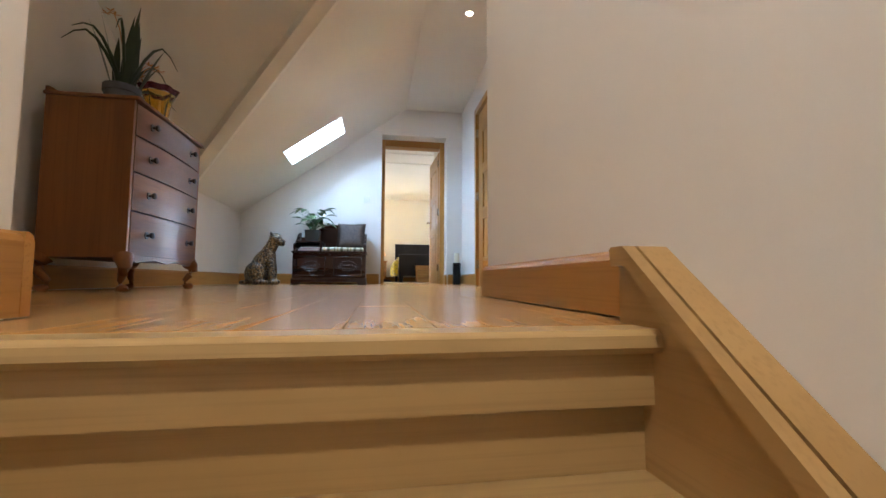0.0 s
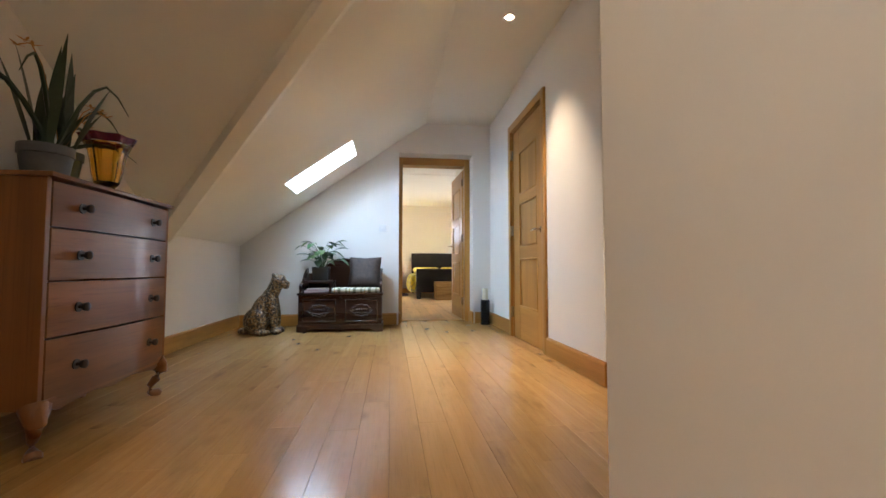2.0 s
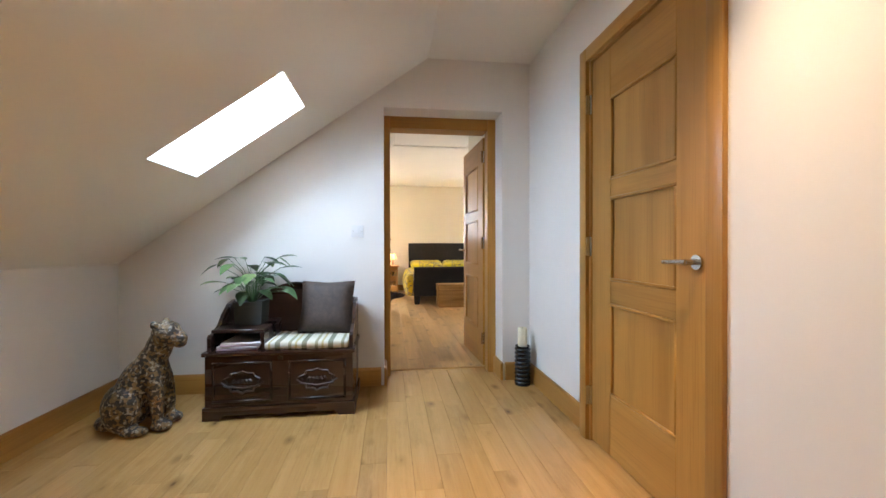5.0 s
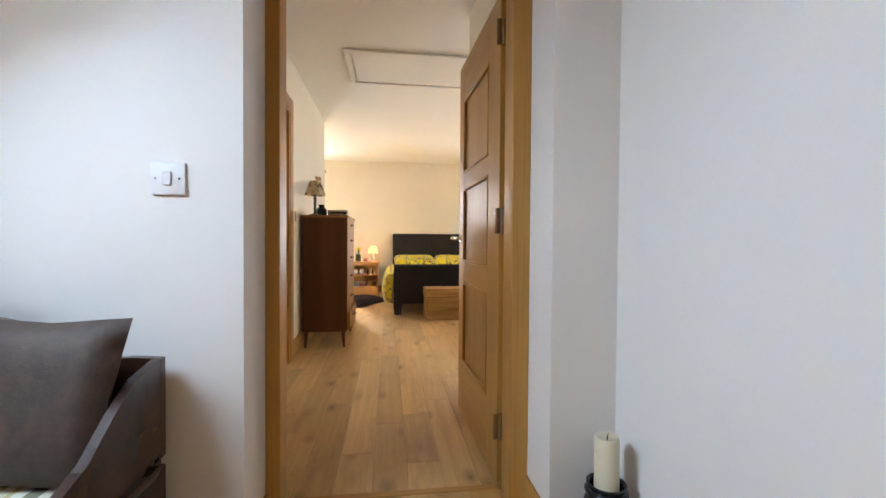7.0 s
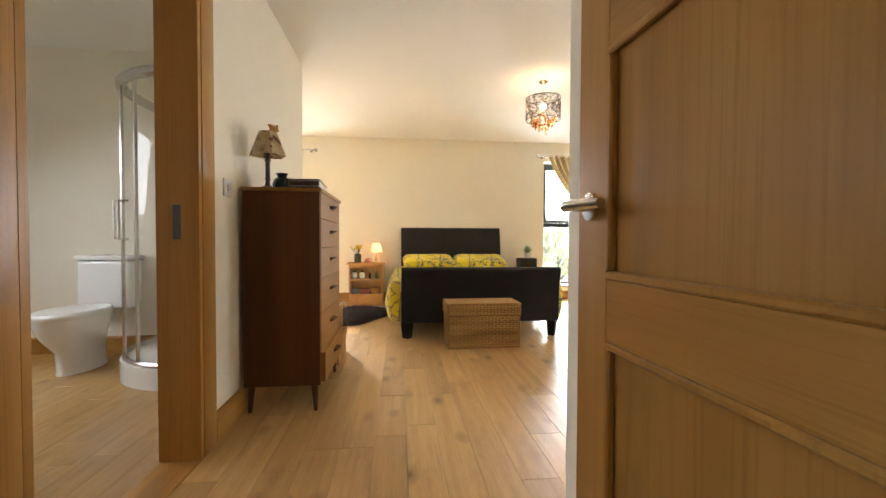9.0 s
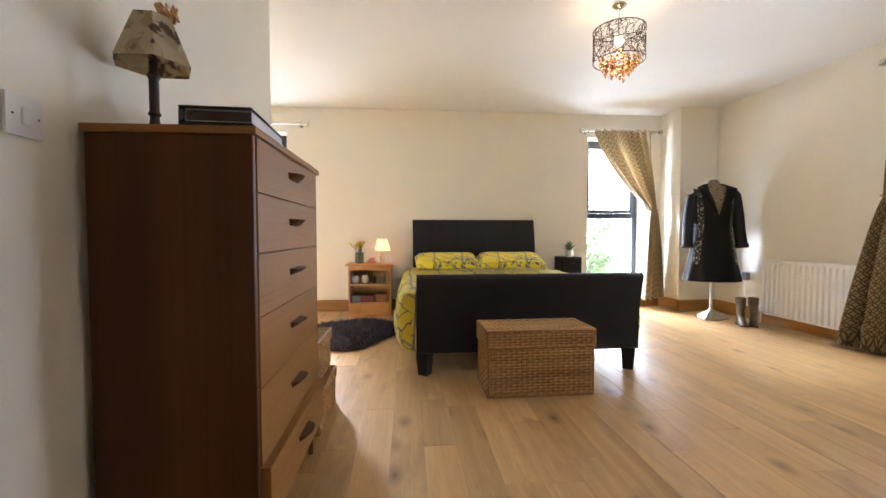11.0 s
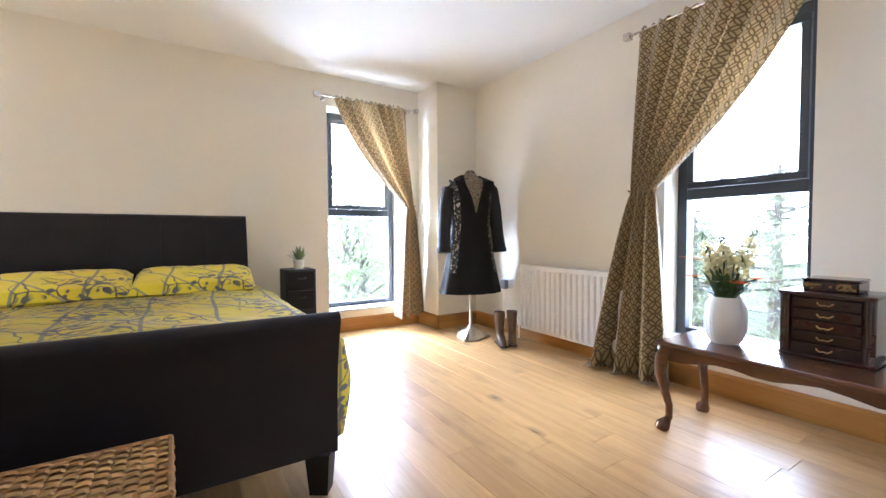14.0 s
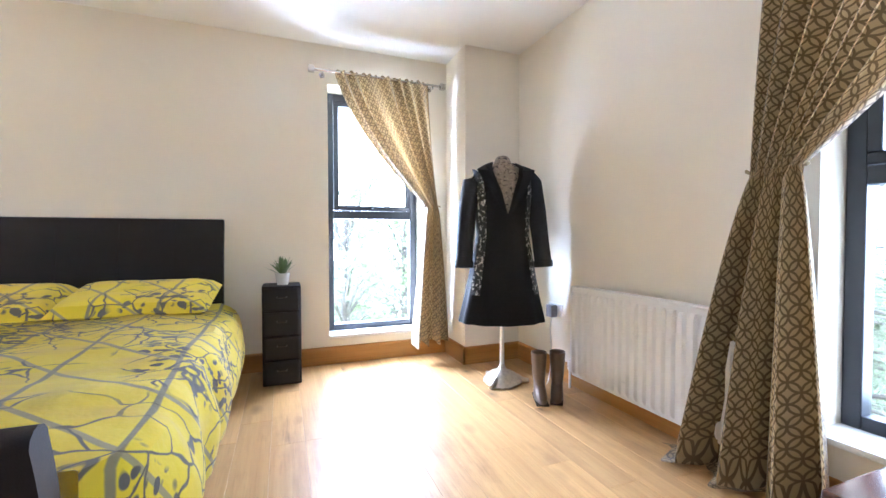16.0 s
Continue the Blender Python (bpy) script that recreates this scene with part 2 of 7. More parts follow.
def lattice_cloth():
    """Curtain cloth: overlapping rings in dull brown on a gold satin ground, laid out by the cloth's own UV."""
    m, nt, bs = nodes_of("curtain_satin")
    uv = nt.nodes.new("ShaderNodeTexCoord").outputs["UV"]
    dist = []
    for off in ((0, 0), (0.5, 0.5)):
        mp = nt.nodes.new("ShaderNodeMapping")
        mp.inputs["Scale"].default_value = (1 / 0.080, 1 / 0.068, 1)
        mp.inputs["Location"].default_value = (*off, 0)
        nt.links.new(uv, mp.inputs[0])
        fr = nt.nodes.new("ShaderNodeVectorMath")
        fr.operation = "FRACTION"
        nt.links.new(mp.outputs[0], fr.inputs[0])
        sb = nt.nodes.new("ShaderNodeVectorMath")
        sb.operation = "SUBTRACT"
        sb.inputs[1].default_value = (0.5, 0.5, 0)
        nt.links.new(fr.outputs[0], sb.inputs[0])
        ln = nt.nodes.new("ShaderNodeVectorMath")
        ln.operation = "LENGTH"
        nt.links.new(sb.outputs[0], ln.inputs[0])
        for radius in (0.5,):
            d = nt.nodes.new("ShaderNodeMath")
            d.operation = "SUBTRACT"
            d.inputs[1].default_value = radius
            nt.links.new(ln.outputs["Value"], d.inputs[0])
            ab = nt.nodes.new("ShaderNodeMath")
            ab.operation = "ABSOLUTE"
            nt.links.new(d.outputs[0], ab.inputs[0])
            dist.append(ab.outputs[0])
    mn = nt.nodes.new("ShaderNodeMath")
    mn.operation = "MINIMUM"
    nt.links.new(dist[0], mn.inputs[0])
    nt.links.new(dist[1], mn.inputs[1])
    line = ramp(nt, mn.outputs[0], 0.066, 0.046)
    weave = noise_tex(nt, coords(nt), 300.0, 2.0)
    base = mixed(nt, (0.41, 0.325, 0.18), (0.51, 0.41, 0.245), weave)
    nt.links.new(mixed(nt, base, (0.115, 0.078, 0.026), line), bs.inputs["Base Color"])
    rr = nt.nodes.new("ShaderNodeMapRange")
    rr.inputs[3].default_value, rr.inputs[4].default_value = 0.24, 0.55
    nt.links.new(line, rr.inputs[0])
    nt.links.new(rr.outputs[0], bs.inputs["Roughness"])
    bs.inputs["Sheen Weight"].default_value = 0.3
    bumped(nt, bs, weave, 0.2)
    tl = nt.nodes.new("ShaderNodeBsdfTranslucent")
    nt.links.new(mixed(nt, (0.42, 0.27, 0.12), (0.14, 0.08, 0.025), line), tl.inputs[0])
    mx = nt.nodes.new("ShaderNodeMixShader")
    mx.inputs[0].default_value = 0.2
    nt.links.new(bs.outputs[0], mx.inputs[1])
    nt.links.new(tl.outputs[0], mx.inputs[2])
    nt.links.new(mx.outputs[0], nt.nodes["Material Output"].inputs[0])
    return m


def bed_cloth():
    """Yellow bed linen with taupe boughs, thin twigs and clumps of grey leaves."""
    m, nt, bs = nodes_of("yellow_linen")
    v = coords(nt)

    def times(a, b):
        mu = nt.nodes.new("ShaderNodeMath")
        mu.operation = "MULTIPLY"
        nt.links.new(a, mu.inputs[0])
        nt.links.new(b, mu.inputs[1])
        return mu.outputs[0]

    def bough(direction, scale, dist, lo, hi):
        wv = nt.nodes.new("ShaderNodeTexWave")
        wv.bands_direction = direction
        wv.inputs["Scale"].default_value, wv.inputs["Distortion"].default_value = scale, dist
        wv.inputs["Detail"].default_value, wv.inputs["Detail Scale"].default_value = 1.5, 0.9
        nt.links.new(v, wv.inputs["Vector"])
        return ramp(nt, wv.outputs["Fac"], lo, hi)
    washed = noise_tex(nt, coords(nt, (2.2, 4.5, 3.0)), 1.3, 3.0)
    patch = noise_tex(nt, v, 2.6, 2.0)
    warp = nt.nodes.new("ShaderNodeTexNoise")
    warp.inputs["Scale"].default_value, warp.inputs["Detail"].default_value = 5.0, 2.0
    nt.links.new(v, warp.inputs["Vector"])
    bend = nt.nodes.new("ShaderNodeVectorMath")
    bend.operation = "MULTIPLY_ADD"
    bend.inputs[1].default_value = (0.16, 0.16, 0.16)
    nt.links.new(warp.outputs["Color"], bend.inputs[0])
    nt.links.new(v, bend.inputs[2])
    twig = nt.nodes.new("ShaderNodeTexVoronoi")
    twig.feature = "DISTANCE_TO_EDGE"
    twig.inputs["Scale"].default_value = 6.5
    nt.links.new(bend.outputs[0], twig.inputs["Vector"])
    leaves = nt.nodes.new("ShaderNodeTexVoronoi")
    leaves.inputs["Scale"].default_value = 1.0
    mp = nt.nodes.new("ShaderNodeMapping")
    mp.inputs["Rotation"].default_value = (0.2, 0.1, 0.7)
    mp.inputs["Scale"].default_value = (17, 34, 26)
    nt.links.new(bend.outputs[0], mp.inputs[0])
    nt.links.new(mp.outputs[0], leaves.inputs["Vector"])
    c = mixed(nt, (0.80, 0.64, 0.012), (0.70, 0.53, 0.075), ramp(nt, washed, 0.48, 0.72))
    c = mixed(nt, c, (0.40, 0.34, 0.15), bough("DIAGONAL", 1.9, 0.9, 0.984, 0.993))
    c = mixed(nt, c, (0.30, 0.26, 0.13), bough("X", 1.0, 1.8, 0.990, 0.996))
    c = mixed(nt, c, (0.17, 0.15, 0.10), times(ramp(nt, twig.outputs["Distance"], 0.030, 0.016), ramp(nt, patch, 0.40, 0.46)))
    clump = times(ramp(nt, leaves.outputs["Distance"], 0.50, 0.40), ramp(nt, leaves.outputs["Color"], 0.30, 0.34))
    c = mixed(nt, c, (0.145, 0.13, 0.105), times(clump, ramp(nt, patch, 0.515, 0.55)))
    nt.links.new(c, bs.inputs["Base Color"])
    bs.inputs["Roughness"].default_value = 0.85
    bs.inputs["Sheen Weight"].default_value = 0.2
    bumped(nt, bs, noise_tex(nt, v, 9.0, 4.0), 0.35, 0.02)
    return m


def speckle(name, a, b, c, scale):
    """Broken patches of three colours."""
    m, nt, bs = nodes_of(name)
    v = coords(nt)
    vo = nt.nodes.new("ShaderNodeTexVoronoi")
    vo.inputs["Scale"].default_value = scale
    nt.links.new(v, vo.inputs["Vector"])
    col = mixed(nt, a, b, ramp(nt, vo.outputs["Color"], 0.35, 0.5))
    col = mixed(nt, col, c, ramp(nt, noise_tex(nt, v, scale * 0.8, 3.0), 0.55, 0.62))
    nt.links.new(col, bs.inputs["Base Color"])
    bs.inputs["Roughness"].default_value = 0.45
    bumped(nt, bs, vo.outputs["Distance"], 0.6, 0.006)
    return m


def striped(name, cols, period):
    """Cloth with stripes across x, from a repeating ramp."""
    m, nt, bs = nodes_of(name)
    sx = nt.nodes.new("ShaderNodeSeparateXYZ")
    nt.links.new(coords(nt, (1 / period, 1, 1)), sx.inputs[0])
    fr = nt.nodes.new("ShaderNodeMath")
    fr.operation = "FRACT"
    nt.links.new(sx.outputs[0], fr.inputs[0])
    cr = nt.nodes.new("ShaderNodeValToRGB")
    cr.color_ramp.interpolation = "CONSTANT"
    el = cr.color_ramp.elements
    el[0].color = (*cols[0][1], 1)
    el[1].position, el[1].color = cols[1][0], (*cols[1][1], 1)
    for p, c in cols[2:]:
        e = el.new(p)
        e.color = (*c, 1)
    nt.links.new(fr.outputs[0], cr.inputs[0])
    nt.links.new(cr.outputs[0], bs.inputs["Base Color"])
    bs.inputs["Roughness"].default_value = 0.9
    bumped(nt, bs, noise_tex(nt, coords(nt), 200.0, 2.0), 0.3)
    return m


def rippled_resin():
    """Gold resin sheet: see-through in part, milky in part, with horizontal ripples."""
    m, nt, bs = nodes_of("gold_resin_panel")
    v = coords(nt, (7, 7, 150))
    rip = noise_tex(nt, v, 1.0, 3.0, 0.6, 0.4)
    clear = nt.nodes.new("ShaderNodeBsdfTransparent")
    nt.links.new(mixed(nt, (0.58, 0.43, 0.14), (0.92, 0.80, 0.42), rip), clear.inputs[0])
    milk = nt.nodes.new("ShaderNodeBsdfTranslucent")
    nt.links.new(mixed(nt, (0.46, 0.38, 0.17), (0.72, 0.63, 0.35), rip), milk.inputs[0])
    one = nt.nodes.new("ShaderNodeMixShader")
    nt.links.new(ramp(nt, rip, 0.30, 0.62), one.inputs[0])
    nt.links.new(milk.outputs[0], one.inputs[1])
    nt.links.new(clear.outputs[0], one.inputs[2])
    bs.inputs["Base Color"].default_value = (0.50, 0.40, 0.16, 1)
    bs.inputs["Roughness"].default_value = 0.22
    bumped(nt, bs, rip, 0.5, 0.004)
    two = nt.nodes.new("ShaderNodeMixShader")
    two.inputs[0].default_value = 0.32
    nt.links.new(one.outputs[0], two.inputs[1])
    nt.links.new(bs.outputs[0], two.inputs[2])
    nt.links.new(two.outputs[0], nt.nodes["Material Output"].inputs[0])
    return m


M = {}
M["hall_paint"] = surface("hall_wall_paint", (0.78, 0.745, 0.70), 0.85, var=0.035, scale=1.3, bump=0.05, fine=260, spec=0.25)
M["bed_paint"] = surface("bedroom_wall_paint", (0.83, 0.775, 0.655), 0.85, var=0.035, scale=1.2, bump=0.05, fine=260, spec=0.25)
M["ceil_paint"] = surface("ceiling_paint", (0.84, 0.82, 0.765), 0.9, var=0.03, scale=1.0, bump=0.05, fine=240, spec=0.2)
M["white_gloss"] = surface("white_enamel", (0.82, 0.81, 0.78), 0.3, var=0.03, bump=0.02)
M["ceramic"] = surface("white_ceramic", (0.80, 0.79, 0.76), 0.12, var=0.02, bump=0.0)
M["floor_oak"] = floor_timber("oak_floorboard", (0.53, 0.31, 0.11), (0.43, 0.235, 0.073), 0.08, 0.9)
M["floor_pale"] = floor_timber("pale_knotty_floorboard", (0.61, 0.38, 0.155), (0.45, 0.255, 0.09), 0.15, 1.1, 0.31)
M["floor_gap"] = surface("floor_joint", (0.16, 0.09, 0.04), 0.8)
M["oak"] = timber("oak_joinery_upright", (0.50, 0.265, 0.068), (0.36, 0.165, 0.036), "z", 0.34, 0.8, True, 0.0, 0.10)
M["oak_x"] = timber("oak_joinery_across", (0.50, 0.265, 0.068), (0.36, 0.165, 0.036), "x", 0.34, 0.8, True, 0.0, 0.10)
M["oak_y"] = timber("oak_joinery_along", (0.50, 0.265, 0.068), (0.36, 0.165, 0.036), "y", 0.34, 0.8, True, 0.0, 0.10)
M["stair_oak"] = timber("stair_oak", (0.47, 0.31, 0.12), (0.35, 0.21, 0.07), "x", 0.33, 0.7, True, 0.0, 0.10)
M["stair_oak_y"] = timber("stair_oak_along", (0.46, 0.29, 0.105), (0.35, 0.20, 0.065), "y", 0.33, 0.7, True, 0.0, 0.08)
M["grey_wood"] = timber("grey_painted_wood", (0.34, 0.29, 0.23), (0.27, 0.23, 0.18), "z", 0.55, 0.8, True, 0.0, 0.06)
M["walnut"] = timber("polished_walnut", (0.27, 0.115, 0.034), (0.13, 0.052, 0.016), "y", 0.38, 0.7, True, 0.0, 0.10, 0.12)
M["walnut_z"] = timber("polished_walnut_side", (0.25, 0.10, 0.026), (0.16, 0.058, 0.016), "z", 0.38, 0.7, True, 0.0, 0.06, 0.12)
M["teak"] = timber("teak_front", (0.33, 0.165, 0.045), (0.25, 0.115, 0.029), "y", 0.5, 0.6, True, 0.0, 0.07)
# same teak with the shade of the chest's side put into the colour
M["teak_shaded"] = timber("teak_shaded", (0.12, 0.046, 0.013), (0.075, 0.028, 0.009), "z", 0.4, 0.6, True, 0.0, 0.06)
M["dark_oak"] = timber("dark_stained_oak", (0.058, 0.023, 0.013), (0.026, 0.010, 0.007), "x", 0.27, 0.7, True, 0.0, 0.15, 0.3)
M["dark_carve"] = surface("dark_carved_oak", (0.040, 0.017, 0.011), 0.45, var=0.3, scale=20)
M["mahog"] = timber("mahogany", (0.15, 0.062, 0.028), (0.08, 0.03, 0.015), "y", 0.2, 0.7, True, 0.0, 0.1, 0.5)
M["mahog_dark"] = timber("dark_mahogany", (0.05, 0.016, 0.011), (0.025, 0.009, 0.007), "y", 0.22, 0.7, True, 0.0, 0.1, 0.5)
M["pine"] = timber("honey_pine", (0.62, 0.32, 0.10), (0.50, 0.22, 0.055), "z", 0.4, 0.7, True, 0.3, 0.06)
M["leather"] = surface("brown_black_leather", (0.016, 0.0135, 0.0135), 0.52, var=0.25, scale=5, bump=0.25, fine=300, spec=0.24)
M["chrome"] = surface("brushed_steel", (0.62, 0.60, 0.57), 0.22, 1.0, var=0.06, bump=0.02)
M["brass"] = surface("aged_brass", (0.48, 0.33, 0.13), 0.35, 1.0, var=0.2, bump=0.05)
M["iron"] = surface("dark_bronze", (0.055, 0.042, 0.032), 0.4, 0.8, var=0.25)
M["alu"] = surface("anthracite_frame", (0.030, 0.034, 0.042), 0.42, var=0.08, bump=0.03)
for key, level in (("teak", 0.18), ("teak_shaded", 0.2), ("oak", 0.3), ("oak_x", 0.3), ("oak_y", 0.3), ("walnut", 0.3), ("walnut_z", 0.3), ("floor_pale", 0.38)):
    M[key].node_tree.nodes["Principled BSDF"].inputs["Specular IOR Level"].default_value = level
M["pane"] = pane_mat("window_pane")
M["shower_glass"] = pane_mat("shower_glass")
M["plastic"] = surface("white_plastic", (0.74, 0.73, 0.72), 0.35, var=0.02, bump=0.0)
M["grey_plastic"] = surface("grey_plastic", (0.20, 0.21, 0.23), 0.5)
M["wicker"] = timber("water_hyacinth_wicker", (0.54, 0.33, 0.12), (0.29, 0.15, 0.045), "x", 0.6, 2.5, True, 0.0, 0.25)
M["wicker_v"] = surface("wicker_edging", (0.36, 0.19, 0.065), 0.65, var=0.35, scale=40, bump=0.4)
M["curtain"] = lattice_cloth()
M["tie"] = surface("gold_cord", (0.34, 0.26, 0.13), 0.7)
M["linen"] = bed_cloth()
M["mattress"] = surface("mattress_ticking", (0.6, 0.58, 0.52), 0.9)
M["fur"] = surface("dark_sheepskin", (0.070, 0.052, 0.060), 0.95, var=0.45, scale=14, bump=0.5, fine=200)
M["green"] = surface("plant_leaf", (0.055, 0.115, 0.035), 0.4, var=0.35, scale=15)
M["green_pale"] = surface("plant_leaf_pale", (0.13, 0.20, 0.07), 0.4, var=0.3, scale=15)
M["green_dark"] = surface("orchid_leaf", (0.026, 0.048, 0.022), 0.35, var=0.3, scale=15)
M["soil"] = surface("potting_soil", (0.05, 0.035, 0.022), 0.95, var=0.4, scale=60)
M["zinc"] = surface("weathered_zinc", (0.115, 0.12, 0.13), 0.5, 0.5, var=0.25, scale=12)
M["olive"] = surface("olive_glaze", (0.075, 0.075, 0.018), 0.3, var=0.25, scale=12)
M["slate"] = surface("grey_green_planter", (0.075, 0.082, 0.075), 0.55, var=0.15)
M["gold_resin"] = rippled_resin()
M["amber"] = glass_mat("amber_glass", (0.99, 0.72, 0.16), 0.03)
M["plum"] = glass_mat("plum_glass", (0.16, 0.02, 0.05), 0.05)
M["clear"] = glass_mat("clear_glass", (0.95, 0.97, 0.95), 0.0)
M["twig"] = surface("woven_twig", (0.33, 0.15, 0.06), 0.35, var=0.4, scale=40)
M["leopard"] = speckle("mosaic_leopard", (0.21, 0.125, 0.045), (0.040, 0.030, 0.022), (0.36, 0.31, 0.23), 62)
M["stripe"] = striped("striped_ticking", [(0, (0.62, 0.58, 0.47)), (0.3, (0.30, 0.27, 0.16)), (0.42, (0.62, 0.58, 0.47)), (0.55, (0.48, 0.38, 0.18)), (0.64, (0.64, 0.60, 0.5)), (0.8, (0.20, 0.19, 0.12))], 0.155)
M["brown_cloth"] = surface("brown_crushed_velvet", (0.062, 0.037, 0.026), 0.65, var=0.4, scale=30, bump=0.6, fine=90)
M["paper"] = surface("magazine_paper", (0.62, 0.58, 0.56), 0.6, var=0.1)
M["paper_pink"] = surface("magazine_cover", (0.50, 0.36, 0.42), 0.5, var=0.1)
M["black_gloss"] = surface("black_glazed_pottery", (0.012, 0.011, 0.012), 0.15, var=0.1, bump=0.0)
M["wax"] = surface("ivory_wax", (0.74, 0.66, 0.48), 0.5, var=0.06)
M["cream"] = surface("cream_pottery", (0.66, 0.56, 0.42), 0.3, var=0.05)
M["lampshade"] = sheer("cream_lampshade", (0.90, 0.70, 0.48), 0.6)
M["patch_shade"] = speckle("patchwork_shade", (0.60, 0.46, 0.25), (0.72, 0.61, 0.40), (0.16, 0.08, 0.04), 26)
M["mesh_brown"] = surface("bronze_wire", (0.085, 0.055, 0.045), 0.4, 0.6, var=0.2)
M["crystal_amber"] = glass_mat("amber_crystal", (0.95, 0.55, 0.25), 0.0, 1.5)
M["bulb"] = glow("lamp_filament", (1.0, 0.66, 0.30), 30)
M["bulb_gold"] = glow("gold_lamp_filament", (1.0, 0.80, 0.42), 40)
M["spot_glow"] = glow("downlight_lens", (1.0, 0.85, 0.62), 14)
M["yellow_petal"] = sheer("yellow_petal", (0.80, 0.62, 0.03), 0.3)
M["white_petal"] = sheer("ivory_petal", (0.82, 0.74, 0.44), 0.35)
M["orange_petal"] = sheer("orange_petal", (0.75, 0.16, 0.02), 0.3)
M["black_cloth"] = surface("black_astrakhan_wool", (0.010, 0.009, 0.010), 0.7, var=0.6, scale=55, bump=1.0, fine=75)
M["lace"] = speckle("black_and_ivory_lace", (0.012, 0.011, 0.011), (0.02, 0.018, 0.016), (0.62, 0.56, 0.46), 60)
M["form"] = speckle("patterned_dress_form", (0.28, 0.22, 0.15), (0.22, 0.17, 0.11), (0.03, 0.02, 0.015), 70)
M["old_silver"] = surface("old_silver", (0.62, 0.56, 0.46), 0.32, 0.8, var=0.2, scale=40, bump=0.4, fine=90)
M["boot"] = surface("taupe_leather", (0.17, 0.12, 0.085), 0.38, 0.3, var=0.25)
M["pink"] = surface("pink_glaze", (0.60, 0.24, 0.20), 0.3, var=0.1)
M["blue_tin"] = surface("blue_grey_tin", (0.16, 0.18, 0.22), 0.45, var=0.3, scale=30)
M["red_tin"] = surface("printed_red_tin", (0.26, 0.08, 0.07), 0.45, var=0.5, scale=60)
M["dark_glass"] = surface("dark_green_glaze", (0.012, 0.022, 0.022), 0.15, var=0.1)
M["inlay"] = speckle("painted_inlay", (0.30, 0.20, 0.05), (0.03, 0.015, 0.01), (0.22, 0.04, 0.02), 120)
M["grass"] = surface("field_grass", (0.10, 0.16, 0.05), 0.9, var=0.4, scale=0.6, fine=8)
# foliage far paler than real leaves: the outdoor glare is put into the colour
M["leaf_a"] = sheer("tree_leaf", (0.44, 0.50, 0.30), 0.6)
M["leaf_b"] = sheer("larch_needle", (0.40, 0.43, 0.31), 0.6)
M["haze"] = glow("overcast_haze", (0.90, 0.96, 1.0), 7.0)
M["bark"] = surface("tree_bark", (0.25, 0.225, 0.20), 0.9, var=0.4, scale=8, bump=0.6)


# ---------------------------------------------------------------- mesh helpers
def box(bm, x0, x1, y0, y1, z0, z1, bevel=0.0, seg=2):
    vs = [bm.verts.new(p) for p in ((x0, y0, z0), (x1, y0, z0), (x1, y1, z0), (x0, y1, z0), (x0, y0, z1), (x1, y0, z1), (x1, y1, z1), (x0, y1, z1))]
    fs = [bm.faces.new([vs[i] for i in f]) for f in ((3, 2, 1, 0), (4, 5, 6, 7), (0, 1, 5, 4), (1, 2, 6, 5), (2, 3, 7, 6), (3, 0, 4, 7))]
    if bevel:
        es = list({e for f in fs for e in f.edges})
        bmesh.ops.bevel(bm, geom=es, offset=bevel, segments=seg, affect="EDGES", profile=0.6)
    return bm


def boxm(x0, x1, y0, y1, z0, z1, bevel=0.0, seg=2):
    return box(bmesh.new(), x0, x1, y0, y1, z0, z1, bevel, seg)


def prism(bm, pts, axis, a, b):
    """A polygon of the plane across an axis, pushed from a to b along it."""
    def put(p, q, s):
        return {"x": (s, p, q), "y": (p, s, q), "z": (p, q, s)}[axis]
    lo, hi = [bm.verts.new(put(p, q, a)) for p, q in pts], [bm.verts.new(put(p, q, b)) for p, q in pts]
    n = len(pts)
    bm.faces.new(lo)
    bm.faces.new(hi[::-1])
    for i in range(n):
        bm.faces.new((lo[i], hi[i], hi[(i + 1) % n], lo[(i + 1) % n]))
    bmesh.ops.recalc_face_normals(bm, faces=bm.faces)
    return bm


def lathe(bm, prof, seg=24, at=(0, 0, 0), wave=None, caps=True):
    """Turns a profile of (radius, height) about the upright axis at a place. wave: radius factor by (angle, step)."""
    rings = []
    for k, (r, z) in enumerate(prof):
        ring = []
        for i in range(seg):
            a = 2 * math.pi * i / seg
            f = wave(a, k) if wave else 1.0
            ring.append(bm.verts.new((at[0] + r * f * math.cos(a), at[1] + r * f * math.sin(a), at[2] + z)))
        rings.append(ring)
    for p, q in zip(rings, rings[1:]):
        for i in range(seg):
            bm.faces.new((p[i], p[(i + 1) % seg], q[(i + 1) % seg], q[i]))
    if caps and prof[0][0] > 1e-4:
        bm.faces.new(rings[0][::-1])
    if caps and prof[-1][0] > 1e-4:
        bm.faces.new(rings[-1])
    return bm


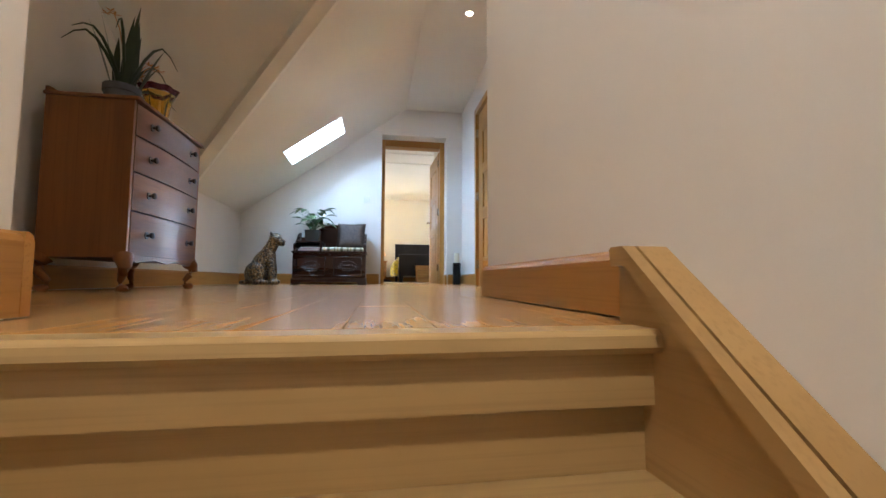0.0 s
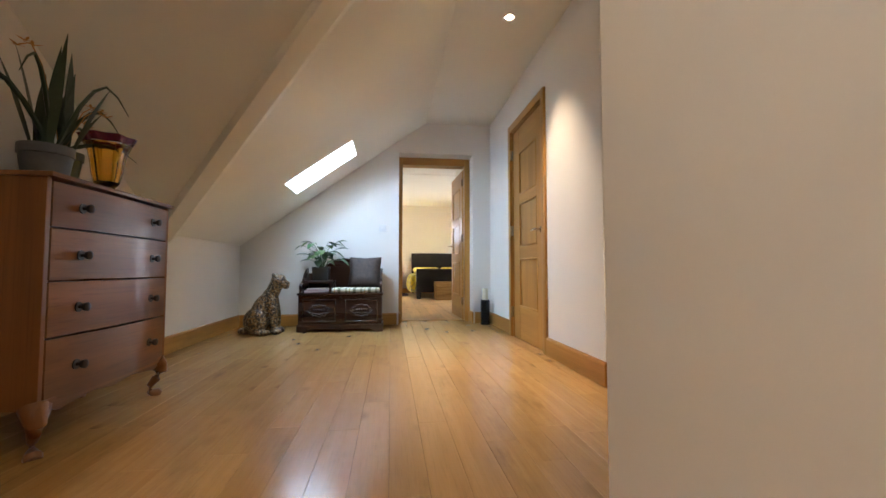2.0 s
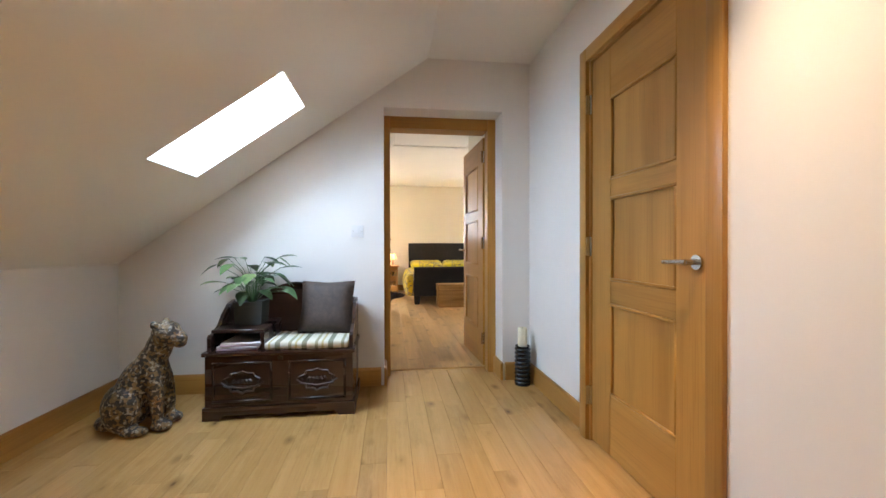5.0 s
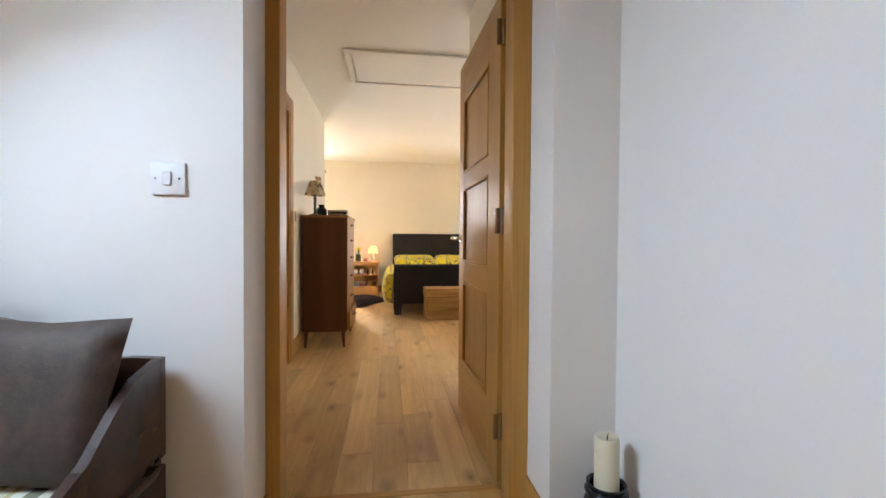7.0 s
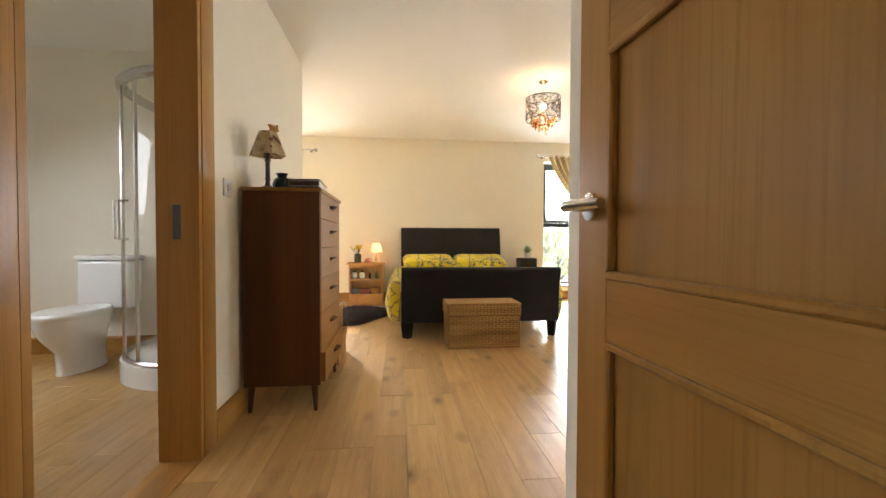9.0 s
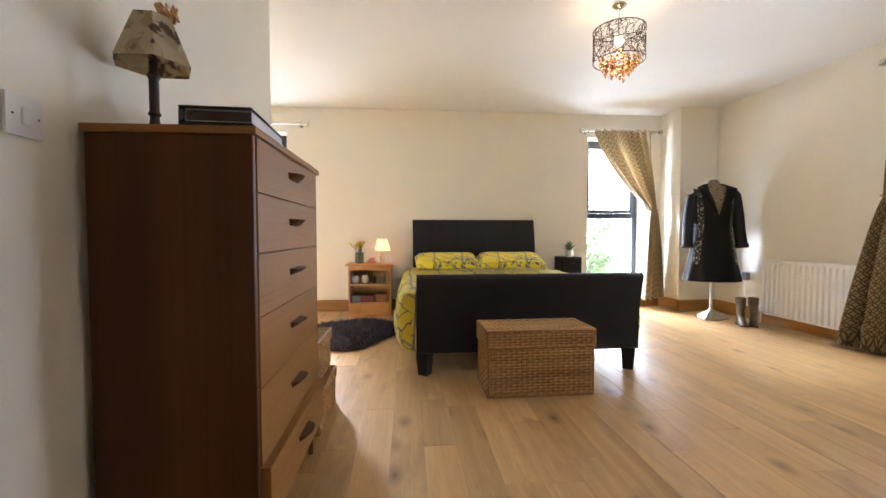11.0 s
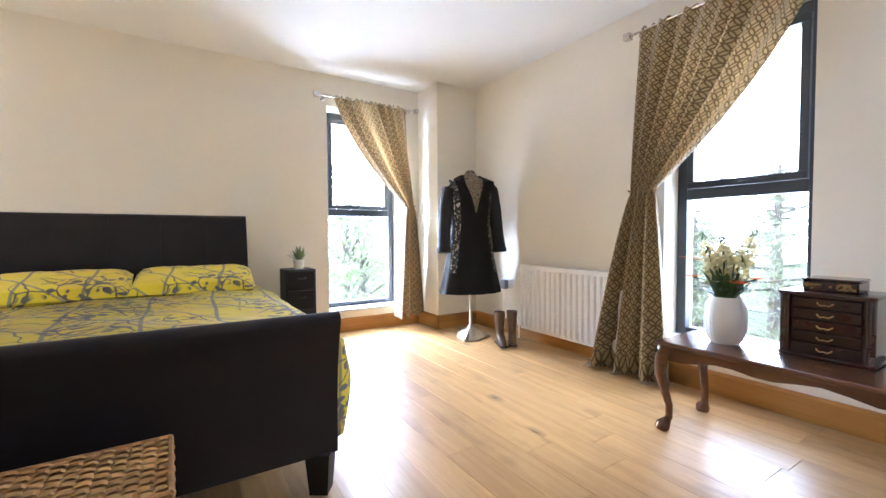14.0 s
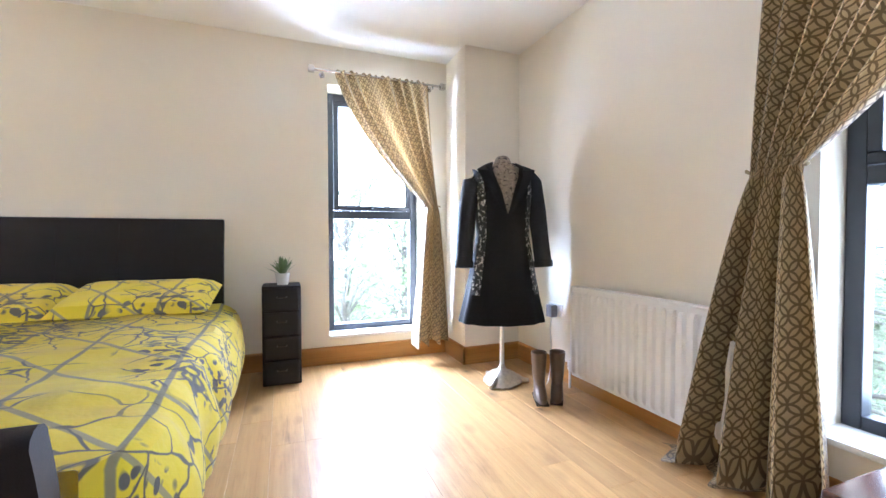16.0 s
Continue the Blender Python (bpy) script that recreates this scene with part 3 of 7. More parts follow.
def tube(bm, pts, radii, seg=8):
    """A round bar along points, with one radius or one for each."""
    pts = [Vector(p) for p in pts]
    if not isinstance(radii, (list, tuple)):
        radii = [radii] * len(pts)
    rings = []
    for i, p in enumerate(pts):
        d = (pts[min(i + 1, len(pts) - 1)] - pts[max(i - 1, 0)]).normalized()
        side = d.cross(Vector((0.13, 0.21, 1)) if abs(d.z) < 0.95 else Vector((1, 0.2, 0))).normalized()
        up = side.cross(d)
        rings.append([bm.verts.new(p + radii[i] * (math.cos(2 * math.pi * k / seg) * side + math.sin(2 * math.pi * k / seg) * up)) for k in range(seg)])
    for a, b in zip(rings, rings[1:]):
        for k in range(seg):
            bm.faces.new((a[k], a[(k + 1) % seg], b[(k + 1) % seg], b[k]))
    bm.faces.new(rings[0][::-1])
    bm.faces.new(rings[-1])
    return bm


def leaf(bm, root, tip, width, sag=0.0, n=5):
    """A bent blade from root to tip with a fold along its middle."""
    root, tip = Vector(root), Vector(tip)
    d = tip - root
    side = d.cross(Vector((0, 0, 1)))
    side = side.normalized() if side.length > 1e-4 else Vector((1, 0, 0))
    rows = []
    for i in range(n + 1):
        s = i / n
        w = width * 0.5 * math.sin(math.pi * (0.08 + 0.92 * s) ** 0.8) + 0.0008
        c = root + d * s + Vector((0, 0, sag * 4 * s * (1 - s) - abs(sag) * 0.6 * s * s))
        rows.append([bm.verts.new(c - side * w), bm.verts.new(c - Vector((0, 0, w * 0.25))), bm.verts.new(c + side * w)])
    for a, b in zip(rows, rows[1:]):
        bm.faces.new((a[0], a[1], b[1], b[0]))
        bm.faces.new((a[1], a[2], b[2], b[1]))
    return bm


def mesh_of(name, bm, material, soft=True):
    me = bpy.data.meshes.new(name)
    bm.to_mesh(me)
    bm.free()
    if material:
        me.materials.append(material)
    if soft:
        for f in me.polygons:
            f.use_smooth = True
        me.set_sharp_from_angle(angle=radians(38))
    return me


def part(name, bm, material, parent, label="", soft=True):
    ob = new(name, mesh_of(name, bm, material, soft))
    ob.parent = parent
    if label:
        tagged(ob, label)
    return ob


def thing(name, label, category, at=(0, 0, 0), rz=0.0, group=""):
    ob = new(name)
    ob.empty_display_size = 0.1
    ob.matrix_basis = pose(*at, 0, 0, rz)
    return tagged(ob, label, category, group)


def solo(name, bm, material, label, category, at=(0, 0, 0), rz=0.0, group="", soft=True):
    ob = new(name, mesh_of(name, bm, material, soft))
    ob.matrix_basis = pose(*at, 0, 0, rz)
    return tagged(ob, label, category, group)


def struct(name, bm, material, label="", category="", soft=False):
    ob = new(name, mesh_of(name, bm, material, soft))
    return tagged(ob, label, category, "", "structure")


# ---------------------------------------------------------------- structure
CEIL = 2.42
SL = 0.715  # rise of the roof slopes


def slope_far(x):
    return 0.91 + SL * (x + 1.65)


def slope_near(y):
    return 0.91 + SL * (3.52 - y)


def slab(bm, pts, height, thick):
    """A sheet over plan points whose underside follows height(x, y)."""
    lo = [bm.verts.new((x, y, height(x, y))) for x, y in pts]
    hi = [bm.verts.new((x, y, height(x, y) + thick)) for x, y in pts]
    bm.faces.new(lo[::-1])
    bm.faces.new(hi)
    for i in range(len(pts)):
        j = (i + 1) % len(pts)
        bm.faces.new((lo[i], lo[j], hi[j], hi[i]))
    bmesh.ops.recalc_face_normals(bm, faces=bm.faces)


def rect(x0, x1, y0, y1):
    return [(x0, y0), (x1, y0), (x1, y1), (x0, y1)]


hx = 0.4615
bm = bmesh.new()
far = lambda x, y: slope_far(x)
slab(bm, rect(-1.65, hx, 4.64, 5.16), far, 0.2)
slab(bm, rect(-1.65, -0.93, 4.14, 4.64), far, 0.2)
slab(bm, rect(-0.325, hx, 4.14, 4.64), far, 0.2)
slab(bm, [(-1.65, 3.52), (hx, 1.408), (hx, 4.14), (-1.65, 4.14)], far, 0.2)
struct("ceiling_slope_far", bm, M["ceil_paint"], "sloping white plaster ceiling with a roof window", "ceiling")
bm = bmesh.new()
slab(bm, [(-1.65, 1.408), (hx, 1.408), (-1.65, 3.52)], lambda x, y: slope_near(y), 0.2)
struct("ceiling_slope_near", bm, M["ceil_paint"], "sloping white plaster ceiling above the drawers", "ceiling")
bm = bmesh.new()
for y0, y1 in ((-4.1, 1.408),):
    box(bm, -1.77, 2.75, y0, y1, CEIL, CEIL + 0.2)
box(bm, hx, 2.75, 1.408, 5.16, CEIL, CEIL + 0.2)
struct("ceiling_hall", bm, M["ceil_paint"], "flat white plaster ceiling of the landing", "ceiling")
# rounded plaster rib along the valley of the two slopes
bm = bmesh.new()
a, b = Vector((-1.67, 3.60, 0.90)), Vector((hx + 0.02, 1.47, 2.43))
n_side = Vector((1, 1, 0)).normalized()
ring = []
for p in (a, b):
    ring.append([bm.verts.new(p + q) for q in (n_side * -0.10 + Vector((0, 0, 0.03)), n_side * -0.062 + Vector((0, 0, -0.048)), n_side * 0.045 + Vector((0, 0, -0.048)), n_side * 0.105 + Vector((0, 0, 0.02)), Vector((0, 0, 0.1)))])
for i in range(5):
    j = (i + 1) % 5
    bm.faces.new((ring[0][i], ring[0][j], ring[1][j], ring[1][i]))
bm.faces.new(ring[0]), bm.faces.new(ring[1][::-1])
bmesh.ops.recalc_face_normals(bm, faces=bm.faces)
struct("ceiling_valley_trim", bm, M["ceil_paint"], "plastered rib where two roof slopes meet", "trim", True)

HP, BP = M["hall_paint"], M["bed_paint"]
struct("wall_gable", boxm(-1.80, -1.65, -4.1, 5.15, -2.7, 2.7), HP, "white painted plaster wall", "wall")
bm = bmesh.new()
box(bm, -2.75, 0.135, 5.15, 5.50, 0, 2.7, 0), box(bm, 1.03, 2.75, 5.15, 5.50, 0, 2.7), box(bm, 0.135, 1.03, 5.15, 5.50, 2.045, 2.7)
struct("wall_bedroom_door", bm, HP, "thick white plaster wall with a doorway", "wall")
bm = bmesh.new()
box(bm, 1.22, 1.36, 2.41, 3.30, 0, 2.6), box(bm, 1.245, 1.36, 4.158, 5.15, 0, 2.6), box(bm, 1.22, 1.36, 3.30, 4.158, 2.01, 2.6)
box(bm, 1.36, 2.75, 2.41, 2.55, 0, 2.6)
struct("wall_landing_east", bm, HP, "white painted wall with a closed oak door", "wall")
struct("wall_stairs_east", boxm(0.495, 0.62, -4.1, 1.075, -2.7, 2.5), HP, "white painted wall beside the stairs", "wall")
struct("wall_stairs_west", boxm(-0.60, -0.478, -4.1, 0.30, -2.7, 2.5), HP, "white painted wall beside the stairs", "wall")
struct("wall_stairs_foot", boxm(-1.8, 2.75, -4.22, -4.1, -2.7, 2.5), HP, "white painted wall at the stair foot", "wall")
struct("wall_niche", boxm(2.6, 2.75, -4.1, 2.41, -2.7, 2.5), HP, "white painted wall of the recess", "wall")

# bedroom and en-suite shell
bm = bmesh.new()
box(bm, -0.37, -0.25, 5.50, 6.50, 0, 2.5), box(bm, -0.37, -0.25, 7.29, 9.20, 0, 2.5), box(bm, -0.37, -0.25, 6.50, 7.29, 2.0, 2.5)
struct("wall_ensuite", bm, BP, "cream painted wall with the en-suite doorway", "wall")
struct("wall_entry_east", boxm(1.05, 1.17, 5.50, 6.60, 0, 2.5), BP, "cream painted wall behind the open door", "wall")
struct("wall_bedroom_south", boxm(1.17, 4.6, 6.48, 6.60, 0, 2.5), BP, "cream painted wall", "wall")
struct("wall_ensuite_north", boxm(-2.75, -0.37, 9.08, 9.20, 0, 2.5), BP, "cream painted wall", "wall")
struct("wall_bedroom_west", boxm(-2.75, -2.60, 9.20, 12.05, 0, 2.5), BP, "cream painted wall", "wall")
W1, W2, W3 = (-1.62, -0.86), (2.81, 3.57), (8.60, 9.33)
bm = bmesh.new()
for x0, x1 in ((-2.75, W1[0]), (W1[1], W2[0]), (W2[1], 4.6)):
    box(bm, x0, x1, 11.70, 12.05, 0, 2.5)
for x0, x1 in (W1, W2):
    box(bm, x0, x1, 11.70, 12.05, 0, 0.19), box(bm, x0, x1, 11.70, 12.05, 2.13, 2.5)
struct("wall_bedroom_north", bm, BP, "cream painted wall with two tall windows", "wall")
bm = bmesh.new()
box(bm, 4.25, 4.6, 6.6, W3[0], 0, 2.5), box(bm, 4.25, 4.6, W3[1], 11.70, 0, 2.5)
box(bm, 4.25, 4.6, *W3, 0, 0.25), box(bm, 4.25, 4.6, *W3, 2.13, 2.5)
struct("wall_bedroom_east", bm, BP, "cream painted wall with a tall window", "wall")
struct("wall_corner_column", boxm(3.775, 4.25, 11.315, 11.70, 0, 2.42, 0.006), BP, "boxed-in corner column in cream paint", "wall")
bm = bmesh.new()
box(bm, -2.75, -2.60, 5.5, 7.45, 0, 2.5), box(bm, -2.75, -2.60, 8.15, 9.08, 0, 2.5), box(bm, -2.75, -2.60, 7.45, 8.15, 0, 0.9), box(bm, -2.75, -2.60, 7.45, 8.15, 2.0, 2.5)
struct("wall_ensuite_west", bm, M["hall_paint"], "white painted en-suite wall with a window", "wall")
bm = bmesh.new()
box(bm, -2.75, 4.6, 5.50, 12.05, CEIL, CEIL + 0.15)
struct("ceiling_bedroom", bm, M["ceil_paint"], "flat white plaster ceiling of the bedroom", "ceiling")

# loft hatch
hatch = tagged(new("ceiling_hatch"), "white painted loft hatch flush in the ceiling", "hatch", "", "structure")
hx0, hx1, hy0, hy1 = 0.19, 1.30, 7.15, 7.84
bm = bmesh.new()
for q in ((hx0, hx1, hy0, hy0 + 0.045), (hx0, hx1, hy1 - 0.045, hy1), (hx0, hx0 + 0.045, hy0 + 0.045, hy1 - 0.045), (hx1 - 0.045, hx1, hy0 + 0.045, hy1 - 0.045)):
    box(bm, *q, CEIL - 0.018, CEIL - 0.002, 0.004, 1)
part("hatch_frame", bm, M["ceil_paint"], hatch)
part("hatch_panel", boxm(hx0 + 0.055, hx1 - 0.055, hy0 + 0.055, hy1 - 0.055, CEIL - 0.010, CEIL - 0.002, 0.003, 1), M["ceil_paint"], hatch)


# baseboards
def baseboard(name, p, q, into, material, h=0.132, z=0.003):
    """From p to q along a wall, its face pushed 'into' the room."""
    (x0, y0), (x1, y1) = p, q
    bm = bmesh.new()
    t = 0.02
    prof = ((0.001, 0), (t, 0), (t, h - 0.016), (t - 0.004, h - 0.006), (t - 0.011, h), (0.001, h))
    ends = []
    for (x, y) in (p, q):
        ends.append([bm.verts.new((x + into[0] * d, y + into[1] * d, z + k)) for d, k in prof])
    n = len(prof)
    for i in range(n):
        bm.faces.new((ends[0][i], ends[0][(i + 1) % n], ends[1][(i + 1) % n], ends[1][i]))
    bm.faces.new(ends[0][::-1]), bm.faces.new(ends[1])
    bmesh.ops.recalc_face_normals(bm, faces=bm.faces)
    return struct(name, bm, material, "oak skirting board along the wall", "baseboard")


OX, OY = M["oak_x"], M["oak_y"]
for k, (p, q, into, m) in enumerate((
        ((-1.65, 0.0), (-1.65, 5.15), (1, 0), OY), ((-1.63, 5.15), (0.115, 5.15), (0, -1), OX), ((1.05, 5.15), (1.225, 5.15), (0, -1), OX),
        ((0.135, 5.13), (0.135, 5.349), (1, 0), OY), ((1.03, 5.13), (1.03, 5.349), (-1, 0), OY),
        ((1.245, 4.215), (1.245, 5.15), (-1, 0), OY), ((1.22, 2.39), (1.22, 3.245), (-1, 0), OY), ((1.22, 2.41), (2.6, 2.41), (0, -1), OX),
        ((0.495, 0.14), (0.495, 1.075), (-1, 0), OY), ((0.475, 1.075), (0.62, 1.075), (0, 1), OX), ((-0.478, 0.14), (-0.478, 0.30), (1, 0), OY), ((-0.60, 0.30), (-0.458, 0.30), (0, 1), OX),
        ((-0.25, 5.50), (-0.25, 6.37), (1, 0), OY), ((-0.25, 7.43), (-0.25, 9.20), (1, 0), OY), ((-0.37, 9.20), (-0.23, 9.20), (0, 1), OX),
        ((1.05, 5.56), (1.05, 6.60), (-1, 0), OY), ((1.03, 6.60), (4.25, 6.60), (0, 1), OX),
        ((-2.6, 11.70), (3.775, 11.70), (0, -1), OX), ((3.775, 11.295), (3.775, 11.68), (-1, 0), OY), ((3.755, 11.315), (4.25, 11.315), (0, -1), OX),
        ((4.25, 6.62), (4.25, 11.295), (-1, 0), OY), ((-2.6, 9.08), (-0.37, 9.08), (0, -1), OX), ((-2.6, 5.5), (-2.6, 9.06), (1, 0), OY))):
    baseboard("baseboard_%d" % (k + 1), p, q, into, m, 0.110 if p[0] == 0.495 else 0.132)


# doors
def door_leaf(parent, w, h, sa=0.165, sb=0.105):
    """A three-panel oak leaf: hinge edge at x 0, thickness along y, standing at z 0.006."""
    lf = new("leaf", mesh_of("leaf_core", boxm(0.005, w - 0.005, -0.008, 0.008, 0.012, h - 0.006), M["oak"]))
    lf.parent = parent
    t = 0.021
    for x0, x1 in ((0, sa), (w - sb, w)):
        part("stile", boxm(x0, x1, -t, t, 0.006, h, 0.002, 1), M["oak"], lf)
    for z0, z1 in ((0.006, 0.30), (0.745, 0.855), (1.258, 1.342), (1.74, h)):
        part("rail", boxm(sa, w - sb, -t + 0.0005, t - 0.0005, z0, z1, 0.002, 1), M["oak_x"], lf)
    for z0, z1 in ((0.30, 0.745), (0.855, 1.258), (1.342, 1.74)):
        part("panel", boxm(sa + 0.002, w - sb - 0.002, -0.0095, 0.0095, z0 + 0.002, z1 - 0.002), M["oak"], lf)
        bm = bmesh.new()
        for s in (-1, 1):
            y0, y1 = sorted((s * 0.009, s * 0.0245))
            for q in ((sa, w - sb, z0, z0 + 0.014), (sa, w - sb, z1 - 0.014, z1), (sa, sa + 0.014, z0 + 0.014, z1 - 0.014), (w - sb - 0.014, w - sb, z0 + 0.014, z1 - 0.014)):
                box(bm, q[0], q[1], y0, y1, q[2], q[3], 0.004, 1)
        part("bead", bm, M["oak"], lf)
    return lf


def lever(parent, x, z, side, toward):
    """A lever handle on the face at y = side * 0.021, lever pointing along toward (+1 or -1 in x)."""
    bm = bmesh.new()
    y = side * 0.021
    tube(bm, [(x, y, z), (x, y + side * 0.009, z)], 0.026, 20)
    tube(bm, [(x, y + side * 0.008, z), (x, y + side * 0.05, z)], 0.010, 12)
    tube(bm, [(x - toward * 0.008, y + side * 0.05, z), (x + toward * 0.03, y + side * 0.052, z), (x + toward * 0.115, y + side * 0.048, z - 0.003)], [0.011, 0.0105, 0.0085], 12)
    part("handle", bm, M["chrome"], parent, "brushed steel lever handle")


def hinge(parent, x, y, z, name="hinge"):
    bm = bmesh.new()
    tube(bm, [(x, y, z - 0.05), (x, y, z + 0.05)], 0.0075, 10)
    for k in (-0.03, -0.01, 0.01, 0.03):
        tube(bm, [(x, y, z + k - 0.001), (x, y, z + k + 0.001)], 0.0082, 10)
    box(bm, x - 0.028, x + 0.028, y - 0.0015, y + 0.0015, z - 0.05, z + 0.05)
    for sx in (-0.018, 0.018):
        for k in (-0.034, 0, 0.034):
            tube(bm, [(x + sx, y - 0.0015, z + k), (x + sx, y - 0.0028, z + k)], 0.0045, 8)
    part(name, bm, M["chrome"], parent, "steel butt hinge")


# bedroom door, open against the side wall
d1 = tagged(new("door_1"), "three-panel oak door standing wide open into the bedroom", "door", "", "structure")
fr = part("frame", boxm(0.135, 0.182, 5.350, 5.440, 0, 2.045, 0.003, 1), M["oak"], d1)
part("rebate", boxm(0.135, 0.160, 5.4405, 5.515, 0, 2.045, 0.002, 1), M["oak"], d1)
part("frame", boxm(0.964, 1.03, 5.350, 5.455, 0, 2.045, 0.003, 1), M["oak"], d1)
part("rebate", boxm(0.992, 1.03, 5.4555, 5.515, 0, 2.045, 0.002, 1), M["oak"], d1)
part("frame", boxm(0.182, 0.964, 5.351, 5.514, 1.955, 2.045, 0.003, 1), M["oak_x"], d1)
part("architrave", boxm(0.08, 0.15, 5.502, 5.522, 0, 2.06, 0.004, 1), M["oak"], d1)
part("strike_plate", boxm(0.159, 0.1625, 5.455, 5.480, 0.955, 1.025, 0.001, 1), M["zinc"], d1)
lf1 = door_leaf(d1, 0.762, 1.945)
lf1.matrix_basis = pose(0.986, 5.528, 0, 0, 0, 92)
lever(lf1, 0.762 - 0.055, 0.985, 1, -1)
lever(lf1, 0.762 - 0.055, 0.985, -1, -1)
for z in (0.24, 1.05, 1.78):
    hinge(d1, 0.972, 5.512, z)
struct("threshold_trim", boxm(0.182, 0.972, 5.500, 5.530, -0.004, 0.0035, 0.0015, 1), M["oak_x"], "oak strip under the bedroom door", "threshold")

# landing door, closed
d2 = tagged(new("door_2"), "closed three-panel oak door with steel lever handle", "door", "", "structure")
for y0, y1 in ((3.245, 3.315), (4.145, 4.215)):
    part("architrave", boxm(1.200, 1.222 if y0 < 4 else 1.247, y0, y1, 0, 2.06, 0.005, 2), M["oak"], d2)
part("architrave", boxm(1.200, 1.222, 3.315, 4.145, 1.992, 2.06, 0.005, 2), M["oak_y"], d2)
for y0, y1 in ((3.30, 3.325), (4.133, 4.158)):
    part("jamb", boxm(1.222, 1.36, y0, y1, 0, 2.01), M["oak"], d2)
part("jamb", boxm(1.222, 1.36, 3.325, 4.133, 1.985, 2.01), M["oak_y"], d2)
lf2 = door_leaf(d2, 0.802, 1.978, 0.175, 0.165)
lf2.matrix_basis = pose(1.252, 4.131, 0, 0, 0, -90)
lever(lf2, 0.802 - 0.055, 0.965, -1, -1)
for z in (0.24, 1.02, 1.76):
    hinge(d2, 1.226, 4.134, z)
# added sheet in wall paint, hidden by the leaf, that closes the opening
struct("wall_behind_door", boxm(1.30, 1.31, 3.326, 4.132, 0, 1.984), M["hall_paint"], "unseen plain sheet closing the opening behind the door", "wall")

# en-suite doorway
d3 = tagged(new("door_3"), "oak lined doorway into the en-suite", "door", "", "structure")
for y0, y1 in ((6.37, 6.475), (7.315, 7.43)):
    part("architrave", boxm(-0.252, -0.230, y0, y1, 0, 2.085, 0.005, 2), M["oak"], d3)
part("architrave", boxm(-0.252, -0.230, 6.475, 7.315, 1.985, 2.085, 0.005, 2), M["oak_y"], d3)
for y0, y1 in ((6.475, 6.50), (7.29, 7.315)):
    part("jamb", boxm(-0.40, -0.233, y0 + (0.003 if y0 < 7 else -0.003), y1 + (0.003 if y0 < 7 else -0.003), 0, 1.985), M["oak"], d3)
part("jamb", boxm(-0.40, -0.233, 6.503, 7.287, 1.96, 1.985), M["oak_y"], d3)
part("strike_plate", boxm(-0.335, -0.305, 7.2845, 7.2885, 0.92, 1.06, 0.001, 1), M["zinc"], d3)
part("threshold", boxm(-0.40, -0.235, 6.503, 7.287, -0.004, 0.005, 0.002, 1), M["oak_y"], d3)


# windows
def tall_window(name, w, z0, z1, rail, label):
    """A window in its own plane: width along x from 0, outside towards +y."""
    wd = tagged(new(name), label, "window", "", "structure")
    f, d = 0.058, 0.07
    part("window_frame", boxm(0, f, 0, d, z0, z1, 0.004, 1), M["alu"], wd)
    part("window_frame", boxm(w - f, w, 0, d, z0, z1, 0.004, 1), M["alu"], wd)
    part("window_frame", boxm(f, w - f, 0.001, d - 0.001, z0, z0 + f, 0.004, 1), M["alu"], wd)
    part("window_frame", boxm(f, w - f, 0.001, d - 0.001, z1 - f, z1, 0.004, 1), M["alu"], wd)
    part("transom", boxm(f, w - f, 0.001, d - 0.001, rail - 0.035, rail + 0.03, 0.004, 1), M["alu"], wd)
    sash = bmesh.new()
    a, b, c, e = f + 0.003, w - f - 0.003, rail + 0.033, z1 - f - 0.003
    for q in ((a, b, c, c + 0.04), (a, b, e - 0.04, e), (a, a + 0.04, c + 0.04, e - 0.04), (b - 0.04, b, c + 0.04, e - 0.04)):
        box(sash, q[0], q[1], -0.012, 0.045, q[2], q[3], 0.004, 1)
    s = part("sash", sash, M["alu"], wd, "opening top sash")
    hb = bmesh.new()
    tube(hb, [(w / 2, -0.012, c + 0.018), (w / 2, -0.03, c + 0.02)], 0.009, 8)
    tube(hb, [(w / 2 - 0.008, -0.03, c + 0.02), (w / 2 + 0.09, -0.034, c + 0.028)], [0.009, 0.006], 8)
    part("handle", hb, M["alu"], s)
    p1 = part("pane", boxm(a + 0.04, b - 0.04, 0.018, 0.022, c + 0.04, e - 0.04), M["pane"], wd)
    p2 = part("pane", boxm(f, w - f, 0.028, 0.032, z0 + f, rail - 0.035), M["pane"], wd)
    p1.visible_shadow = p2.visible_shadow = False
    part("window_sill", boxm(-0.004, w + 0.004, -0.185, -0.001, z0 - 0.012, z0 + 0.012, 0.005, 2), M["white_gloss"], wd, "white painted sill")
    return wd


tall_window("window_1", 0.756, 0.205, 2.128, 1.16, "tall anthracite window with opening top sash").matrix_basis = pose(-1.618, 11.89, 0)
tall_window("window_2", 0.756, 0.205, 2.128, 1.16, "tall anthracite window with opening top sash").matrix_basis = pose(2.812, 11.89, 0)
tall_window("window_3", 0.726, 0.268, 2.128, 1.185, "tall anthracite window facing the larch trees").matrix_basis = pose(4.40, 9.328, 0, 0, 0, -90)
ew = tagged(new("window_4"), "white framed en-suite window", "window", "", "structure")
for q in ((7.45, 7.50, 0.9, 2.0), (8.10, 8.15, 0.9, 2.0), (7.50, 8.10, 0.9, 0.95), (7.50, 8.10, 1.95, 2.0)):
    part("window_frame", boxm(-2.71, -2.66, q[0], q[1], q[2], q[3], 0.004, 1), M["white_gloss"], ew)

